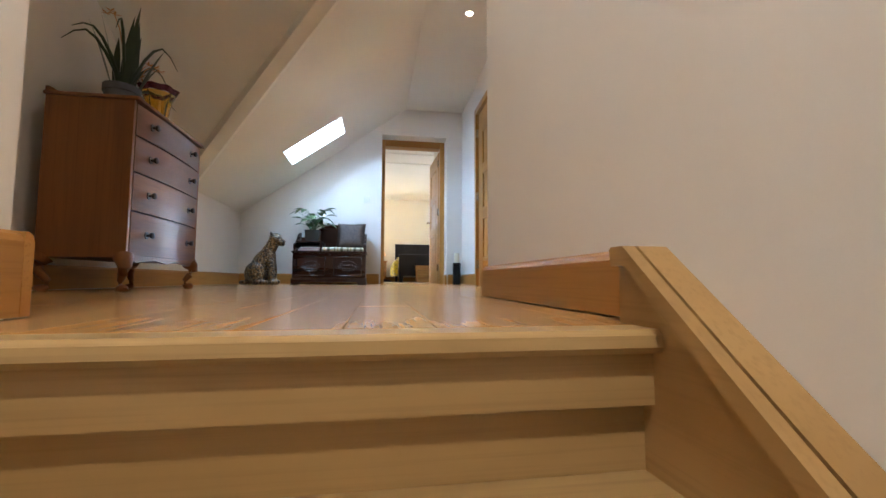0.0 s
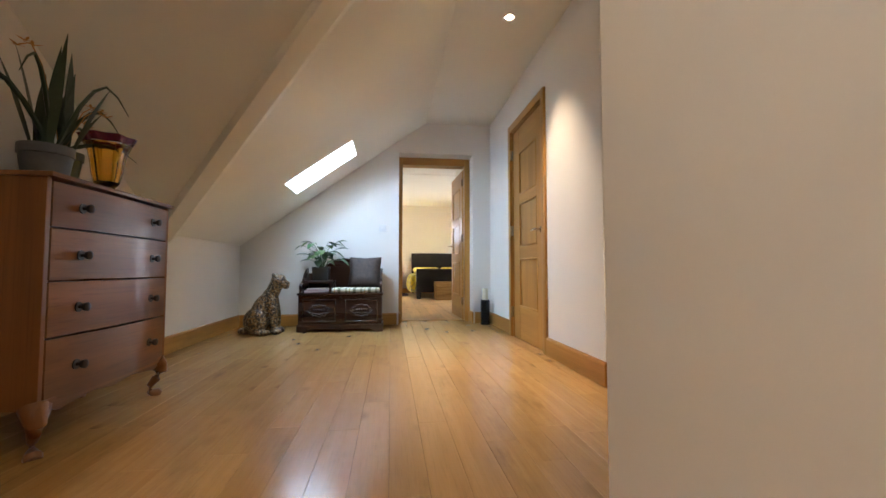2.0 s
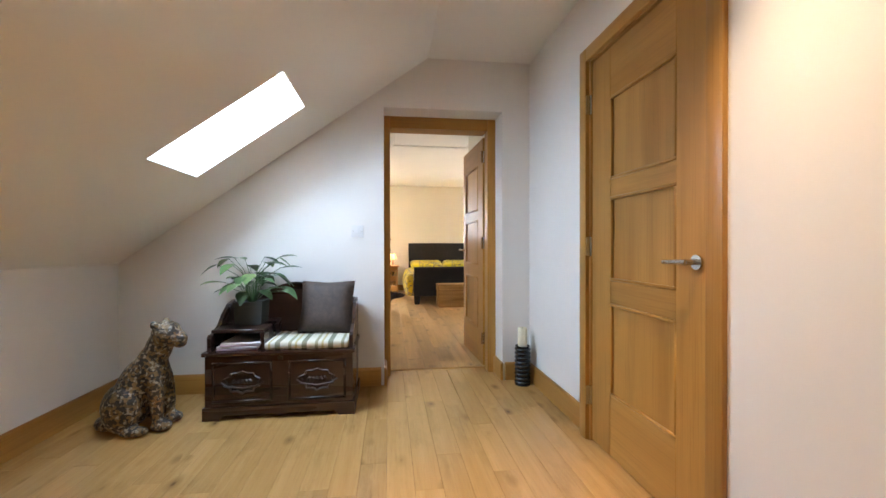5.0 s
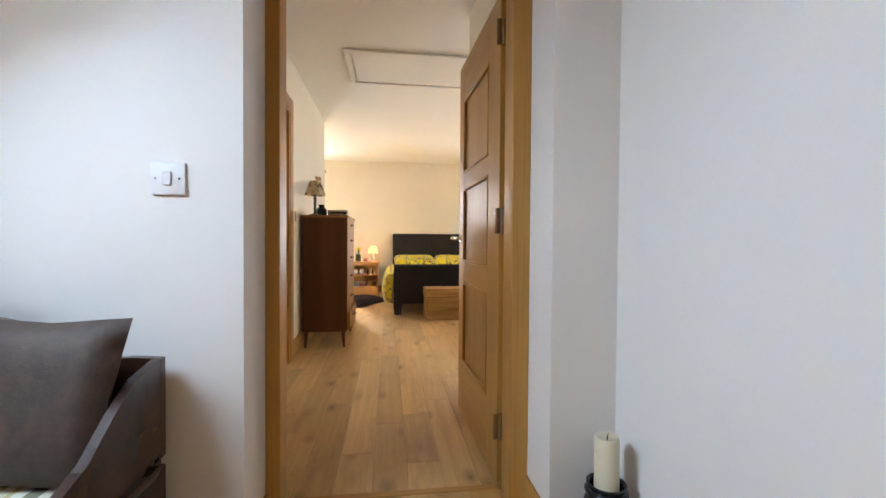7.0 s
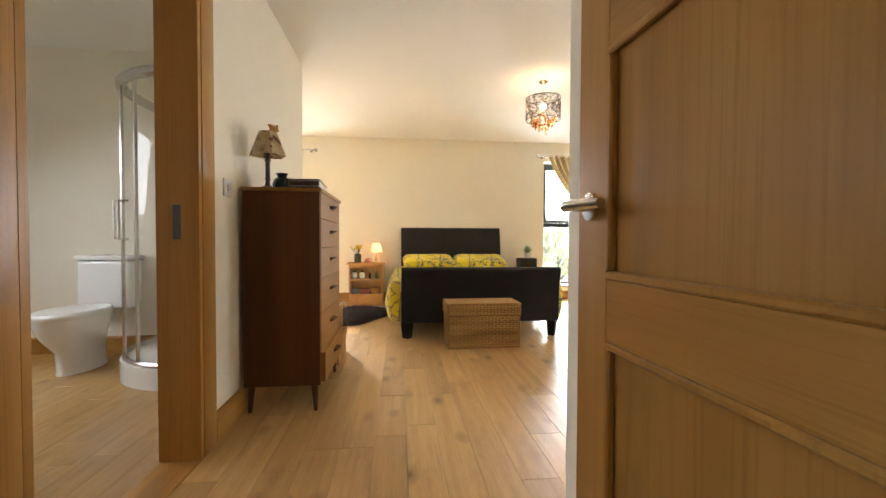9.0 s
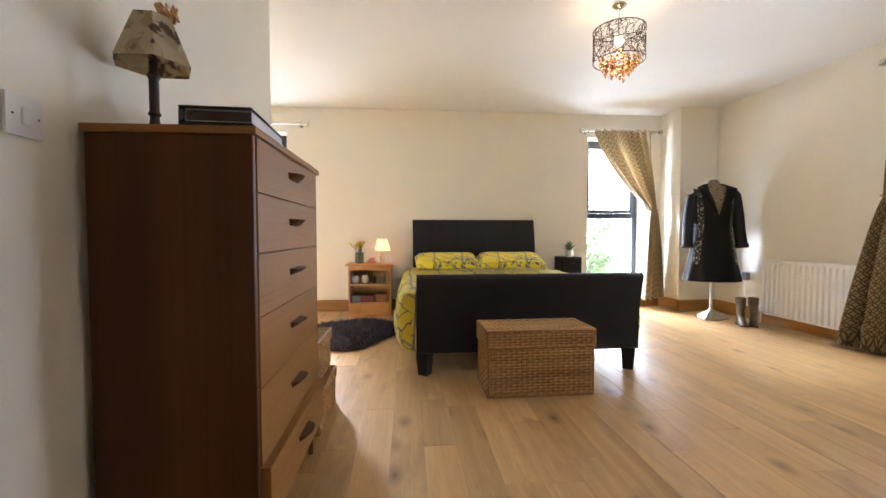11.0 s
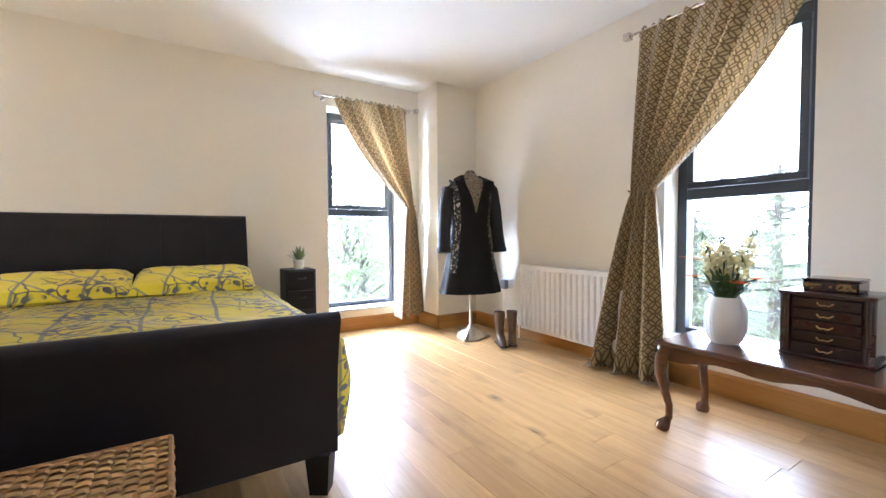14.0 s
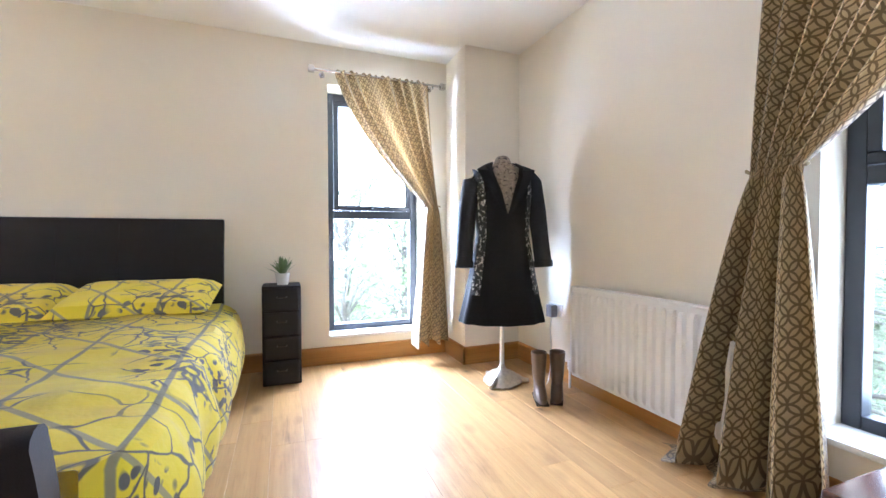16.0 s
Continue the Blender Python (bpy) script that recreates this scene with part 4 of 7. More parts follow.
# roof window in the far slope
rw = tagged(new("window_5"), "bright roof window set into the sloping ceiling", "roof window", "", "structure")
off = Vector((-0.5815, 0, 0.8135))
cen = Vector((-0.6275, 4.39, slope_far(-0.6275)))
ux = Vector((0.8135, 0, 0.5815))
for (s0, s1, y0, y1) in ((-0.42, -0.345, 4.1, 4.68), (0.345, 0.42, 4.1, 4.68), (-0.345, 0.345, 4.1, 4.155), (-0.345, 0.345, 4.625, 4.68)):
    bm = bmesh.new()
    vs = []
    for h in (0.165, 0.225):
        vs.append([bm.verts.new(Vector((cen.x, 0, cen.z)) + ux * s + off * h + Vector((0, y, 0))) for s, y in ((s0, y0), (s1, y0), (s1, y1), (s0, y1))])
    bm.faces.new(vs[0][::-1]), bm.faces.new(vs[1])
    for i in range(4):
        bm.faces.new((vs[0][i], vs[0][(i + 1) % 4], vs[1][(i + 1) % 4], vs[1][i]))
    bmesh.ops.recalc_face_normals(bm, faces=bm.faces)
    part("window_frame", bm, M["white_gloss"], rw)

bm = bmesh.new()
catch = Vector((cen.x, 4.39, cen.z)) + ux * 0.33 + off * 0.150
tube(bm, [catch + Vector((0, -0.09, 0)), catch + Vector((0, -0.05, 0)) - off * 0.02, catch + Vector((0, 0.05, 0)) - off * 0.02, catch + Vector((0, 0.09, 0))], 0.010, 8)
part("catch", bm, M["pine"], rw, "wooden grip of the roof window")

# stairs
st = thing("staircase", "pale oak staircase rising to the landing", "stairs", (0, 0, 0))
RISE, GO = 0.19, 0.2375
for i in range(14):
    z, y = -RISE * i, 0.045 - GO * i
    back = y + (0.061 if i == 0 else GO + 0.055)
    bm = bmesh.new()
    prism(bm, [(y, z - 0.022), (y + 0.006, z - 0.030), (back, z - 0.030), (back, z - 0.0005), (y + 0.010, z - 0.0005), (y + 0.002, z - 0.007)], "x", -0.477, 0.440)
    part("tread", bm, M["stair_oak"], st)
    part("riser", boxm(-0.477, 0.440, y + 0.022, y + 0.042, z - 0.099, z - 0.030), M["stair_oak"], st)
    part("riser", boxm(-0.477, 0.440, y + 0.045, y + 0.06, z - RISE, z - 0.03), M["stair_oak"], st)
for x0, x1, nm in ((0.4405, 0.494, "string"), (-0.477, -0.454, "string")):
    yt, zt = 0.140, 0.097
    yb = -3.0
    zb = zt + 0.83 * (yb - yt)
    s = part(nm, prism(bmesh.new(), [(yt, 0.0), (yt, zt), (yt - 0.035, zt), (yb, zb + 0.05), (yb, zb - 0.4), (0.06, -0.35), (yt, -0.03)], "x", x0, x1), M["stair_oak_y"], st, "oak side string of the stairs")
    for c0, c1 in ((0.424, 0.4435), (0.4485, 0.494)) if x0 > 0 else ((-0.477, -0.462), (-0.458, -0.444)):
        part("capping", prism(bmesh.new(), [(yt - 0.005, zt - 0.014), (yt - 0.001, zt + 0.010), (yt - 0.006, zt + 0.014), (yt - 0.035, zt + 0.014), (yb, zb + 0.064), (yb, zb + 0.035), (yt - 0.035, zt - 0.014)], "x", c0, c1), M["stair_oak_y"], s)
struct("floor_lower", boxm(-1.8, 2.75, -4.1, -3.0, -2.75, -2.66), M["stair_oak"], "oak floor at the foot of the stairs", "floor")
struct("wall_under_landing", boxm(-1.65, 2.6, 0.125, 0.16, -2.7, -0.062), HP, "white painted wall under the landing", "wall")


# ---------------------------------------------------------------- landing: things
def cabriole(bm, x, y, h, dx, dy, top=0.045, foot=0.022):
    """A curved leg standing at (x, y), its knee swung out along (dx, dy)."""
    pts, rad = [], []
    for s in (0, 0.06, 0.15, 0.3, 0.5, 0.7, 0.85, 1.0):
        k = 0.020 * math.sin(math.pi * min(1, (s - 0.45) / 0.55)) if s > 0.45 else -0.016 * math.sin(math.pi * s / 0.45)
        if s < 0.1:
            k += 0.012
        pts.append((x + dx * k, y + dy * k, h * s))
        rad.append(foot * 1.15 if s == 0 else foot * 1.25 if s < 0.1 else foot * 0.62 + (top - foot * 0.62) * max(0, (s - 0.25) / 0.75) ** 1.3)
    tube(bm, pts, rad, 10)
    return bm


# old walnut chest of drawers
c = thing("chest_of_drawers", "old polished walnut chest of four drawers on cabriole legs", "chest of drawers", (-1.37, 2.20, 0))
X0, X1, Y0, Y1, Z0, Z1 = -0.165, 0.245, -0.385, 0.402, 0.165, 0.965
part("side_panel", boxm(X0, X1 - 0.012, Y0, Y0 + 0.02, Z0, Z1, 0.002, 1), M["walnut_z"], c)
part("side_panel", boxm(X0, X1 - 0.012, Y1 - 0.02, Y1, Z0, Z1, 0.002, 1), M["walnut_z"], c)
part("back_panel", boxm(X0, X0 + 0.012, Y0 + 0.02, Y1 - 0.02, Z0, Z1), M["walnut_z"], c)
part("base", boxm(X0, X1 - 0.006, Y0 + 0.0205, Y1 - 0.0205, Z0, Z0 + 0.03), M["walnut"], c)
part("top", boxm(X0 - 0.006, X1 + 0.010, Y0 - 0.010, Y1 + 0.010, Z1, Z1 + 0.018, 0.006, 2), M["walnut"], c)
part("gallery", boxm(X0 - 0.004, X0 + 0.016, Y0, Y1, Z1 + 0.0185, Z1 + 0.045, 0.006, 2), M["walnut"], c)
part("apron", prism(bmesh.new(), [(Y0 + 0.03, Z0 + 0.002), (-0.30, Z0 - 0.022), (-0.22, Z0 - 0.012), (-0.12, Z0 - 0.004), (0, Z0 - 0.018), (0.12, Z0 - 0.004), (0.22, Z0 - 0.012), (0.30, Z0 - 0.022), (Y1 - 0.03, Z0 + 0.002)], "x", X1 - 0.03, X1 - 0.008), M["walnut"], c)
for sx, sy in ((1, 1), (1, -1), (-1, 1), (-1, -1)):
    part("leg", cabriole(bmesh.new(), 0.21 if sx > 0 else -0.135, sy * 0.362, Z0 + 0.005, sx, sy), M["walnut_z"], c)
zz = Z0 + 0.012
for h in (0.225, 0.20, 0.188, 0.167):
    bm = bmesh.new()
    n = 14
    fr_, bk = [], []
    for i in range(n + 1):
        y = Y0 + 0.024 + (Y1 - Y0 - 0.048) * i / n
        bow = 0.016 * (1 - (2 * i / n - 1) ** 2)
        fr_.append([bm.verts.new((X1 - 0.010 + bow, y, zz + 0.004)), bm.verts.new((X1 - 0.010 + bow, y, zz + h - 0.004))])
        bk.append([bm.verts.new((X1 - 0.05, y, zz + 0.004)), bm.verts.new((X1 - 0.05, y, zz + h - 0.004))])
    for i in range(n):
        bm.faces.new((fr_[i][0], fr_[i + 1][0], fr_[i + 1][1], fr_[i][1]))
        bm.faces.new((fr_[i][1], fr_[i + 1][1], bk[i + 1][1], bk[i][1]))
        bm.faces.new((bk[i][0], bk[i + 1][0], fr_[i + 1][0], fr_[i][0]))
    bm.faces.new((fr_[0][0], fr_[0][1], bk[0][1], bk[0][0])), bm.faces.new((fr_[n][0], bk[n][0], bk[n][1], fr_[n][1]))
    bmesh.ops.recalc_face_normals(bm, faces=bm.faces)
    dr = part("drawer", bm, M["walnut"], c)
    for y in (-0.235, 0.235):
        kb = bmesh.new()
        tube(kb, [(X1 + 0.0, y, zz + h / 2), (X1 + 0.004, y, zz + h / 2)], 0.019, 14)
        tube(kb, [(X1 + 0.003, y, zz + h / 2), (X1 + 0.018, y, zz + h / 2), (X1 + 0.022, y, zz + h / 2), (X1 + 0.034, y, zz + h / 2), (X1 + 0.038, y, zz + h / 2)], [0.007, 0.007, 0.015, 0.017, 0.011], 10)
        part("knob", kb, M["iron"], dr, "dark turned knob")
    zz += h
TOPZ = Z1 + 0.019

# orchid in two pots on the chest
pl = thing("potted_orchid", "strappy dark green orchid in zinc and olive pots", "plant", (-1.38, 2.12, TOPZ))
part("pot", lathe(bmesh.new(), [(0.066, 0), (0.078, 0.07), (0.085, 0.12), (0.09, 0.122), (0.09, 0.16), (0.082, 0.16), (0.078, 0.135), (0.0, 0.135)], 28, (0.02, -0.02, 0)), M["zinc"], pl, "weathered zinc pot")
part("pot", lathe(bmesh.new(), [(0.05, 0), (0.062, 0.07), (0.072, 0.14), (0.078, 0.142), (0.08, 0.175), (0.07, 0.175), (0.066, 0.15), (0.0, 0.15)], 28, (-0.03, 0.125, 0)), M["olive"], pl, "olive glazed pot")
r = random.Random(3)
bm = bmesh.new()
for i in range(13):
    a = r.uniform(0, 6.283)
    lean, ht = r.uniform(0.05, 0.16), r.uniform(0.22, 0.5)
    bx, by = r.uniform(-0.03, 0.03), r.choice((-0.02, 0.1)) + r.uniform(-0.02, 0.02)
    leaf(bm, (bx, by, 0.14), (bx + lean * math.cos(a), by + lean * math.sin(a), 0.14 + ht), 0.034, 0.02, 7)
part("foliage", bm, M["green_dark"], pl)
bm = bmesh.new()
for i, (a, l, h) in enumerate(((-1.6, 0.42, 0.22), (1.35, 0.42, 0.10), (1.75, 0.30, 0.16), (-1.2, 0.36, 0.30), (0.4, 0.25, 0.3), (1.1, 0.26, 0.22), (-2.2, 0.3, 0.26))):
    pts = []
    for k in range(7):
        s = k / 6
        pts.append((l * s * math.cos(a), 0.04 + l * s * math.sin(a), 0.15 + h * math.sin(s * 2.3) / 0.93 * (1.0 if s < 0.7 else 1.0 - (s - 0.7) * 0.5)))
    tube(bm, pts, [0.008, 0.009, 0.009, 0.008, 0.006, 0.004, 0.0015], 5)
part("arching_leaf", bm, M["green_dark"], pl)
bm = bmesh.new()
for a, l, h in ((1.2, 0.16, 0.26), (1.7, 0.19, 0.2), (0.7, 0.15, 0.23), (-1.7, 0.2, 0.42)):
    pts = [(l * s * math.cos(a), 0.08 + l * s * math.sin(a), 0.15 + h * math.sin(s * 2.0)) for s in (0, 0.25, 0.5, 0.75, 1.0)]
    tube(bm, pts, 0.0025, 5)
    for s in (0.7, 0.85, 1.0):
        p = Vector((l * s * math.cos(a), 0.08 + l * s * math.sin(a), 0.15 + h * math.sin(s * 2.0)))
        for q in range(4):
            w = q * 1.57 + s * 3
            leaf(bm, p, p + Vector((0.03 * math.cos(w), 0.03 * math.sin(w), 0.008)), 0.010, 0.0, 2)
part("faded_flower", bm, M["pine"], pl, "faded brown flower stems")

# amber glass vase
vs_ = thing("glass_vase", "amber glass vase with a ruffled plum rim", "vase", (-1.32, 2.40, TOPZ))
ruff = lambda a, k: 1 + (0.07 * math.sin(7 * a) * max(0, k - 5) / 3 if k < 9 else 0.07 * math.sin(7 * a) * max(0, 12 - k) / 3) + 0.02 * math.sin(14 * a) * (k > 1)
part("foot", lathe(bmesh.new(), [(0.048, 0), (0.046, 0.010), (0.022, 0.022), (0.026, 0.034)], 28), M["clear"], vs_, "clear glass foot")
part("bowl", lathe(bmesh.new(), [(0.026, 0.0345), (0.050, 0.06), (0.060, 0.10), (0.066, 0.14), (0.076, 0.185), (0.092, 0.215), (0.088, 0.216), (0.071, 0.186), (0.060, 0.14), (0.053, 0.10), (0.043, 0.066), (0.012, 0.05)], 56, wave=ruff), M["amber"], vs_)
part("rim", lathe(bmesh.new(), [(0.0925, 0.2165), (0.108, 0.245), (0.105, 0.247), (0.0885, 0.2175)], 56, wave=lambda a, k: 1 + 0.085 * math.sin(7 * a), caps=False), M["plum"], vs_, "dark plum rim")

vs_.scale = (1.0, 1.0, 1.2)

# seated leopard figure: one mesh
bm = bmesh.new()


def blob(bm, c, s, rot=(0, 0, 0)):
    m = pose(*c, *rot) @ Matrix.Diagonal((*s, 1))
    bmesh.ops.create_icosphere(bm, subdivisions=3, radius=1.0, matrix=m)


blob(bm, (-0.13, 0, 0.13), (0.15, 0.12, 0.135))
blob(bm, (-0.07, 0, 0.23), (0.115, 0.105, 0.19), (0, 30, 0))
blob(bm, (0.02, 0, 0.33), (0.10, 0.092, 0.16), (0, 24, 0))
blob(bm, (0.075, 0, 0.28), (0.07, 0.085, 0.14), (0, 4, 0))
blob(bm, (0.085, 0, 0.45), (0.082, 0.075, 0.11), (0, 26, 0))
blob(bm, (0.135, 0, 0.525), (0.095, 0.082, 0.078), (0, 12, 0))
blob(bm, (0.215, 0, 0.497), (0.055, 0.050, 0.042), (0, 12, 0))
blob(bm, (0.225, 0, 0.470), (0.040, 0.040, 0.026))
blob(bm, (0.258, 0, 0.508), (0.016, 0.022, 0.014))
blob(bm, (0.175, 0, 0.562), (0.045, 0.055, 0.030), (0, 20, 0))
for s in (-1, 1):
    blob(bm, (0.090, 0.066 * s, 0.588), (0.022, 0.018, 0.024))
    blob(bm, (0.105, 0.06 * s, 0.17), (0.045, 0.038, 0.18), (0, -3, 0))
    blob(bm, (0.135, 0.06 * s, 0.030), (0.070, 0.042, 0.032))
    blob(bm, (-0.09, 0.105 * s, 0.13), (0.12, 0.055, 0.12), (0, 20, 0))
    blob(bm, (0.0, 0.125 * s, 0.028), (0.095, 0.037, 0.029))
for i in range(8):
    a = 2.4 + i * 0.33
    blob(bm, (-0.20 + 0.14 * math.cos(a), 0.08 + 0.12 * math.sin(a), 0.025), (0.032, 0.032, 0.026))
for v in bm.verts:
    v.co.x = 0.235 + (v.co.x - 0.235) * 0.80
leo = solo("leopard_statue", bm, M["leopard"], "mosaic leopard figure sitting upright on the floor", "statue", (-1.24, 4.62, 0.0))
rm = leo.modifiers.new("blend", "REMESH")
rm.mode, rm.voxel_size, rm.use_smooth_shade = "VOXEL", 0.011, True

# carved dark oak settle
b = thing("storage_bench", "dark carved oak box settle with raised back", "bench", (-0.475, 4.66, 0))
W = 0.425
part("plinth", prism(bmesh.new(), [(-W - 0.012, 0), (-W + 0.08, 0), (-W + 0.11, 0.028), (-0.06, 0.03), (0, 0.018), (0.06, 0.03), (W - 0.11, 0.028), (W - 0.08, 0), (W + 0.012, 0), (W + 0.012, 0.075), (-W - 0.012, 0.075)], "y", -0.012, 0.012), M["dark_oak"], b)
for s in (-1, 1):
    x0, x1 = sorted((s * (W + 0.012), s * (W - 0.012)))
    part("plinth", boxm(x0, x1, 0.012, 0.455, 0, 0.075, 0.003, 1), M["dark_oak"], b)
part("box_front", boxm(-W, W, 0, 0.02, 0.076, 0.375), M["dark_oak"], b)
for s in (-1, 1):
    x0, x1 = sorted((s * W, s * (W - 0.02)))
    part("box_side", boxm(x0, x1, 0.0205, 0.455, 0.076, 0.375, 0.002, 1), M["dark_oak"], b)
    cx = s * 0.215
    pn = bmesh.new()
    for q in ((cx - 0.17, cx + 0.17, 0.10, 0.115), (cx - 0.17, cx + 0.17, 0.325, 0.34), (cx - 0.17, cx - 0.155, 0.115, 0.325), (cx + 0.155, cx + 0.17, 0.115, 0.325)):
        box(pn, q[0], q[1], -0.010, 0.0, q[2], q[3], 0.004, 1)
    p_ = part("panel_moulding", pn, M["dark_oak"], b)
    cv = bmesh.new()
    for k in range(10):
        a = k * 0.6283
        tube(cv, [(cx + 0.085 * math.cos(a), -0.004, 0.22 + 0.055 * math.sin(a)), (cx + 0.105 * math.cos(a + 0.3), -0.009, 0.22 + 0.065 * math.sin(a + 0.3)), (cx + 0.085 * math.cos(a + 0.63), -0.004, 0.22 + 0.055 * math.sin(a + 0.63))], 0.007, 6)
    for k in range(5):
        tube(cv, [(cx - 0.05 + 0.025 * k, -0.002, 0.22), (cx - 0.05 + 0.025 * k, -0.010, 0.225), (cx - 0.04 + 0.02 * k, -0.003, 0.235)], 0.009, 6)
    tube(cv, [(cx - 0.12, -0.003, 0.22), (cx - 0.09, -0.008, 0.20), (cx, -0.008, 0.185), (cx + 0.09, -0.008, 0.20), (cx + 0.12, -0.003, 0.22)], 0.006, 6)
    part("carving", cv, M["dark_carve"], p_, "carved leaf ornament")
part("lid", boxm(-W - 0.015, W + 0.015, -0.018, 0.40, 0.376, 0.40, 0.007, 2), M["dark_oak"], b)
part("escutcheon", prism(bmesh.new(), [(-0.012, 0.345), (0.012, 0.345), (0.016, 0.36), (0, 0.372), (-0.016, 0.36)], "y", -0.006, 0.0), M["iron"], b)
bk = [(-W, 0.40), (-W, 0.60), (-W + 0.07, 0.605)] + [(-0.25 + 0.5 * i / 10, 0.66 + 0.115 * math.sin(math.pi * i / 10) ** 0.8) for i in range(11)] + [(W - 0.07, 0.665), (W, 0.66), (W, 0.40)]
part("backrest", prism(bmesh.new(), bk, "y", 0.432, 0.455), M["dark_oak"], b)
part("back_rail", boxm(-W, W, 0.40, 0.4315, 0.376, 0.41), M["dark_oak"], b)
for s in (-1, 1):
    x0, x1 = sorted((s * W, s * (W - 0.022)))
    part("arm", prism(bmesh.new(), [(0.03, 0.4005), (0.03, 0.475), (0.045, 0.492), (0.09, 0.495), (0.17, 0.525), (0.25, 0.59), (0.33, 0.64), (0.43, 0.66), (0.43, 0.4005)], "x", x0, x1), M["dark_oak"], b)
part("shelf", boxm(-W + 0.023, -0.10, 0.03, 0.43, 0.505, 0.525, 0.004, 1), M["dark_oak"], b)
part("shelf_side", prism(bmesh.new(), [(0.03, 0.4005), (0.03, 0.5045), (0.43, 0.5045), (0.43, 0.4005)], "x", -0.122, -0.10), M["dark_oak"], b)
cu = boxm(-0.09, W - 0.025, -0.005, 0.36, 0.402, 0.448, 0.018, 3)
solo("seat_cushion", cu, M["stripe"], "cream and olive striped flat seat cushion", "cushion", (-0.475, 4.66, 0))
pm = bmesh.new()
bmesh.ops.create_grid(pm, x_segments=14, y_segments=14, size=0.5)
top_, vv = [], list(pm.verts)
for v in vv:
    e = (1 - (2 * v.co.x) ** 4) * (1 - (2 * v.co.y) ** 4)
    pinch = 1 - 0.07 * ((1 - abs(2 * v.co.x)) * (abs(2 * v.co.y)) ** 2 + (1 - abs(2 * v.co.y)) * (abs(2 * v.co.x)) ** 2)
    v.co = Vector((v.co.x * 0.36 * pinch, v.co.y * 0.36 * pinch, 0.055 * max(0, e) ** 0.55 + 0.002 * noise.noise(v.co * 9)))
dup = bmesh.ops.duplicate(pm, geom=pm.verts[:] + pm.edges[:] + pm.faces[:])
for v in dup["geom"]:
    if isinstance(v, bmesh.types.BMVert):
        v.co.z *= -1
bmesh.ops.remove_doubles(pm, verts=pm.verts, dist=0.0015)
bmesh.ops.recalc_face_normals(pm, faces=pm.faces)
pc = solo("throw_pillow", pm, M["brown_cloth"], "brown crushed velvet pillow leaning on the settle", "pillow")
pc.matrix_basis = pose(-0.245, 4.955, 0.615, 71, 0, -6)
mg = thing("magazines", "small stack of magazines on the settle", "magazines", (-0.74, 4.80, 0.402))
for k in range(4):
    q = part("magazine", boxm(-0.11, 0.12, -0.12, 0.15, 0.0, 0.011, 0.002, 1), M["paper" if k % 2 else "paper_pink"], mg)
    q.matrix_basis = pose(0.01 * k, 0, 0.0115 * k, 0, 0, (3, -4, 2, -1)[k])


def leafy(name, label, at, n, spread, height, seed, size, mats):
    t = thing(name, label, "plant", at)
    r = random.Random(seed)
    st_, bms = bmesh.new(), [bmesh.new() for _ in mats]
    for i in range(n):
        a = 6.283 * i / n * 2.4 + r.uniform(-0.3, 0.3)
        out, up = spread * r.uniform(0.3, 1.0), height * r.uniform(0.25, 1.0)
        tip = Vector((out * math.cos(a), out * math.sin(a), up))
        tube(st_, [(0.02 * math.cos(a), 0.02 * math.sin(a), 0), (tip.x * 0.4, tip.y * 0.4, up * 0.7), tip], [0.003, 0.0025, 0.0018], 5)
        d = Vector((math.cos(a + r.uniform(-0.6, 0.6)), math.sin(a + r.uniform(-0.6, 0.6)), r.uniform(-1.0, 0.1))).normalized()
        leaf(bms[i % len(mats)], tip, tip + d * size * r.uniform(0.7, 1.15), size * 0.60, 0.012, 6)
    part("stem", st_, M["green"], t)
    for bm_, m in zip(bms, mats):
        part("foliage", bm_, m, t)
    return t


bp = leafy("potted_plant", "green leafy pothos in a square grey planter", (-0.71, 4.90, 0.527 + 0.14), 38, 0.21, 0.29, 8, 0.125, (M["green"], M["green_pale"], M["green"]))
pt = bmesh.new()
prism(pt, [(-0.078, -0.078), (0.078, -0.078), (0.078, 0.078), (-0.078, 0.078)], "z", -0.1395, -0.005)
for v in pt.verts:
    if v.co.z > -0.05:
        v.co.x *= 1.1
        v.co.y *= 1.1
part("planter", pt, M["slate"], bp, "square grey planter", False)
bm = bmesh.new()
for q in ((-0.088, 0.088, -0.088, -0.078), (-0.088, 0.088, 0.078, 0.088), (-0.088, -0.078, -0.078, 0.078), (0.078, 0.088, -0.078, 0.078)):
    box(bm, q[0], q[1], q[2], q[3], -0.02, 0.006, 0.002, 1)
part("rim", bm, M["slate"], bp)


def switch_plate(name, at, rz, label):
    s = thing(name, label, "light switch", at, rz)
    part("plate", boxm(-0.043, 0.043, -0.008, 0, -0.043, 0.043, 0.003, 2), M["plastic"], s)
    part("rocker", boxm(-0.011, 0.011, -0.013, -0.008, -0.018, 0.018, 0.002, 1), M["plastic"], s)
    for x in (-0.03, 0.03):
        sc = bmesh.new()
        tube(sc, [(x, -0.008, 0), (x, -0.0095, 0)], 0.003, 8)
        part("screw", sc, M["chrome"], s)
    return s


switch_plate("light_switch", (-0.055, 5.149, 1.133), 0, "square white plastic light switch on the wall")
switch_plate("light_switch", (-0.249, 7.60, 1.17), 90, "square white plastic light switch beside the en-suite door")

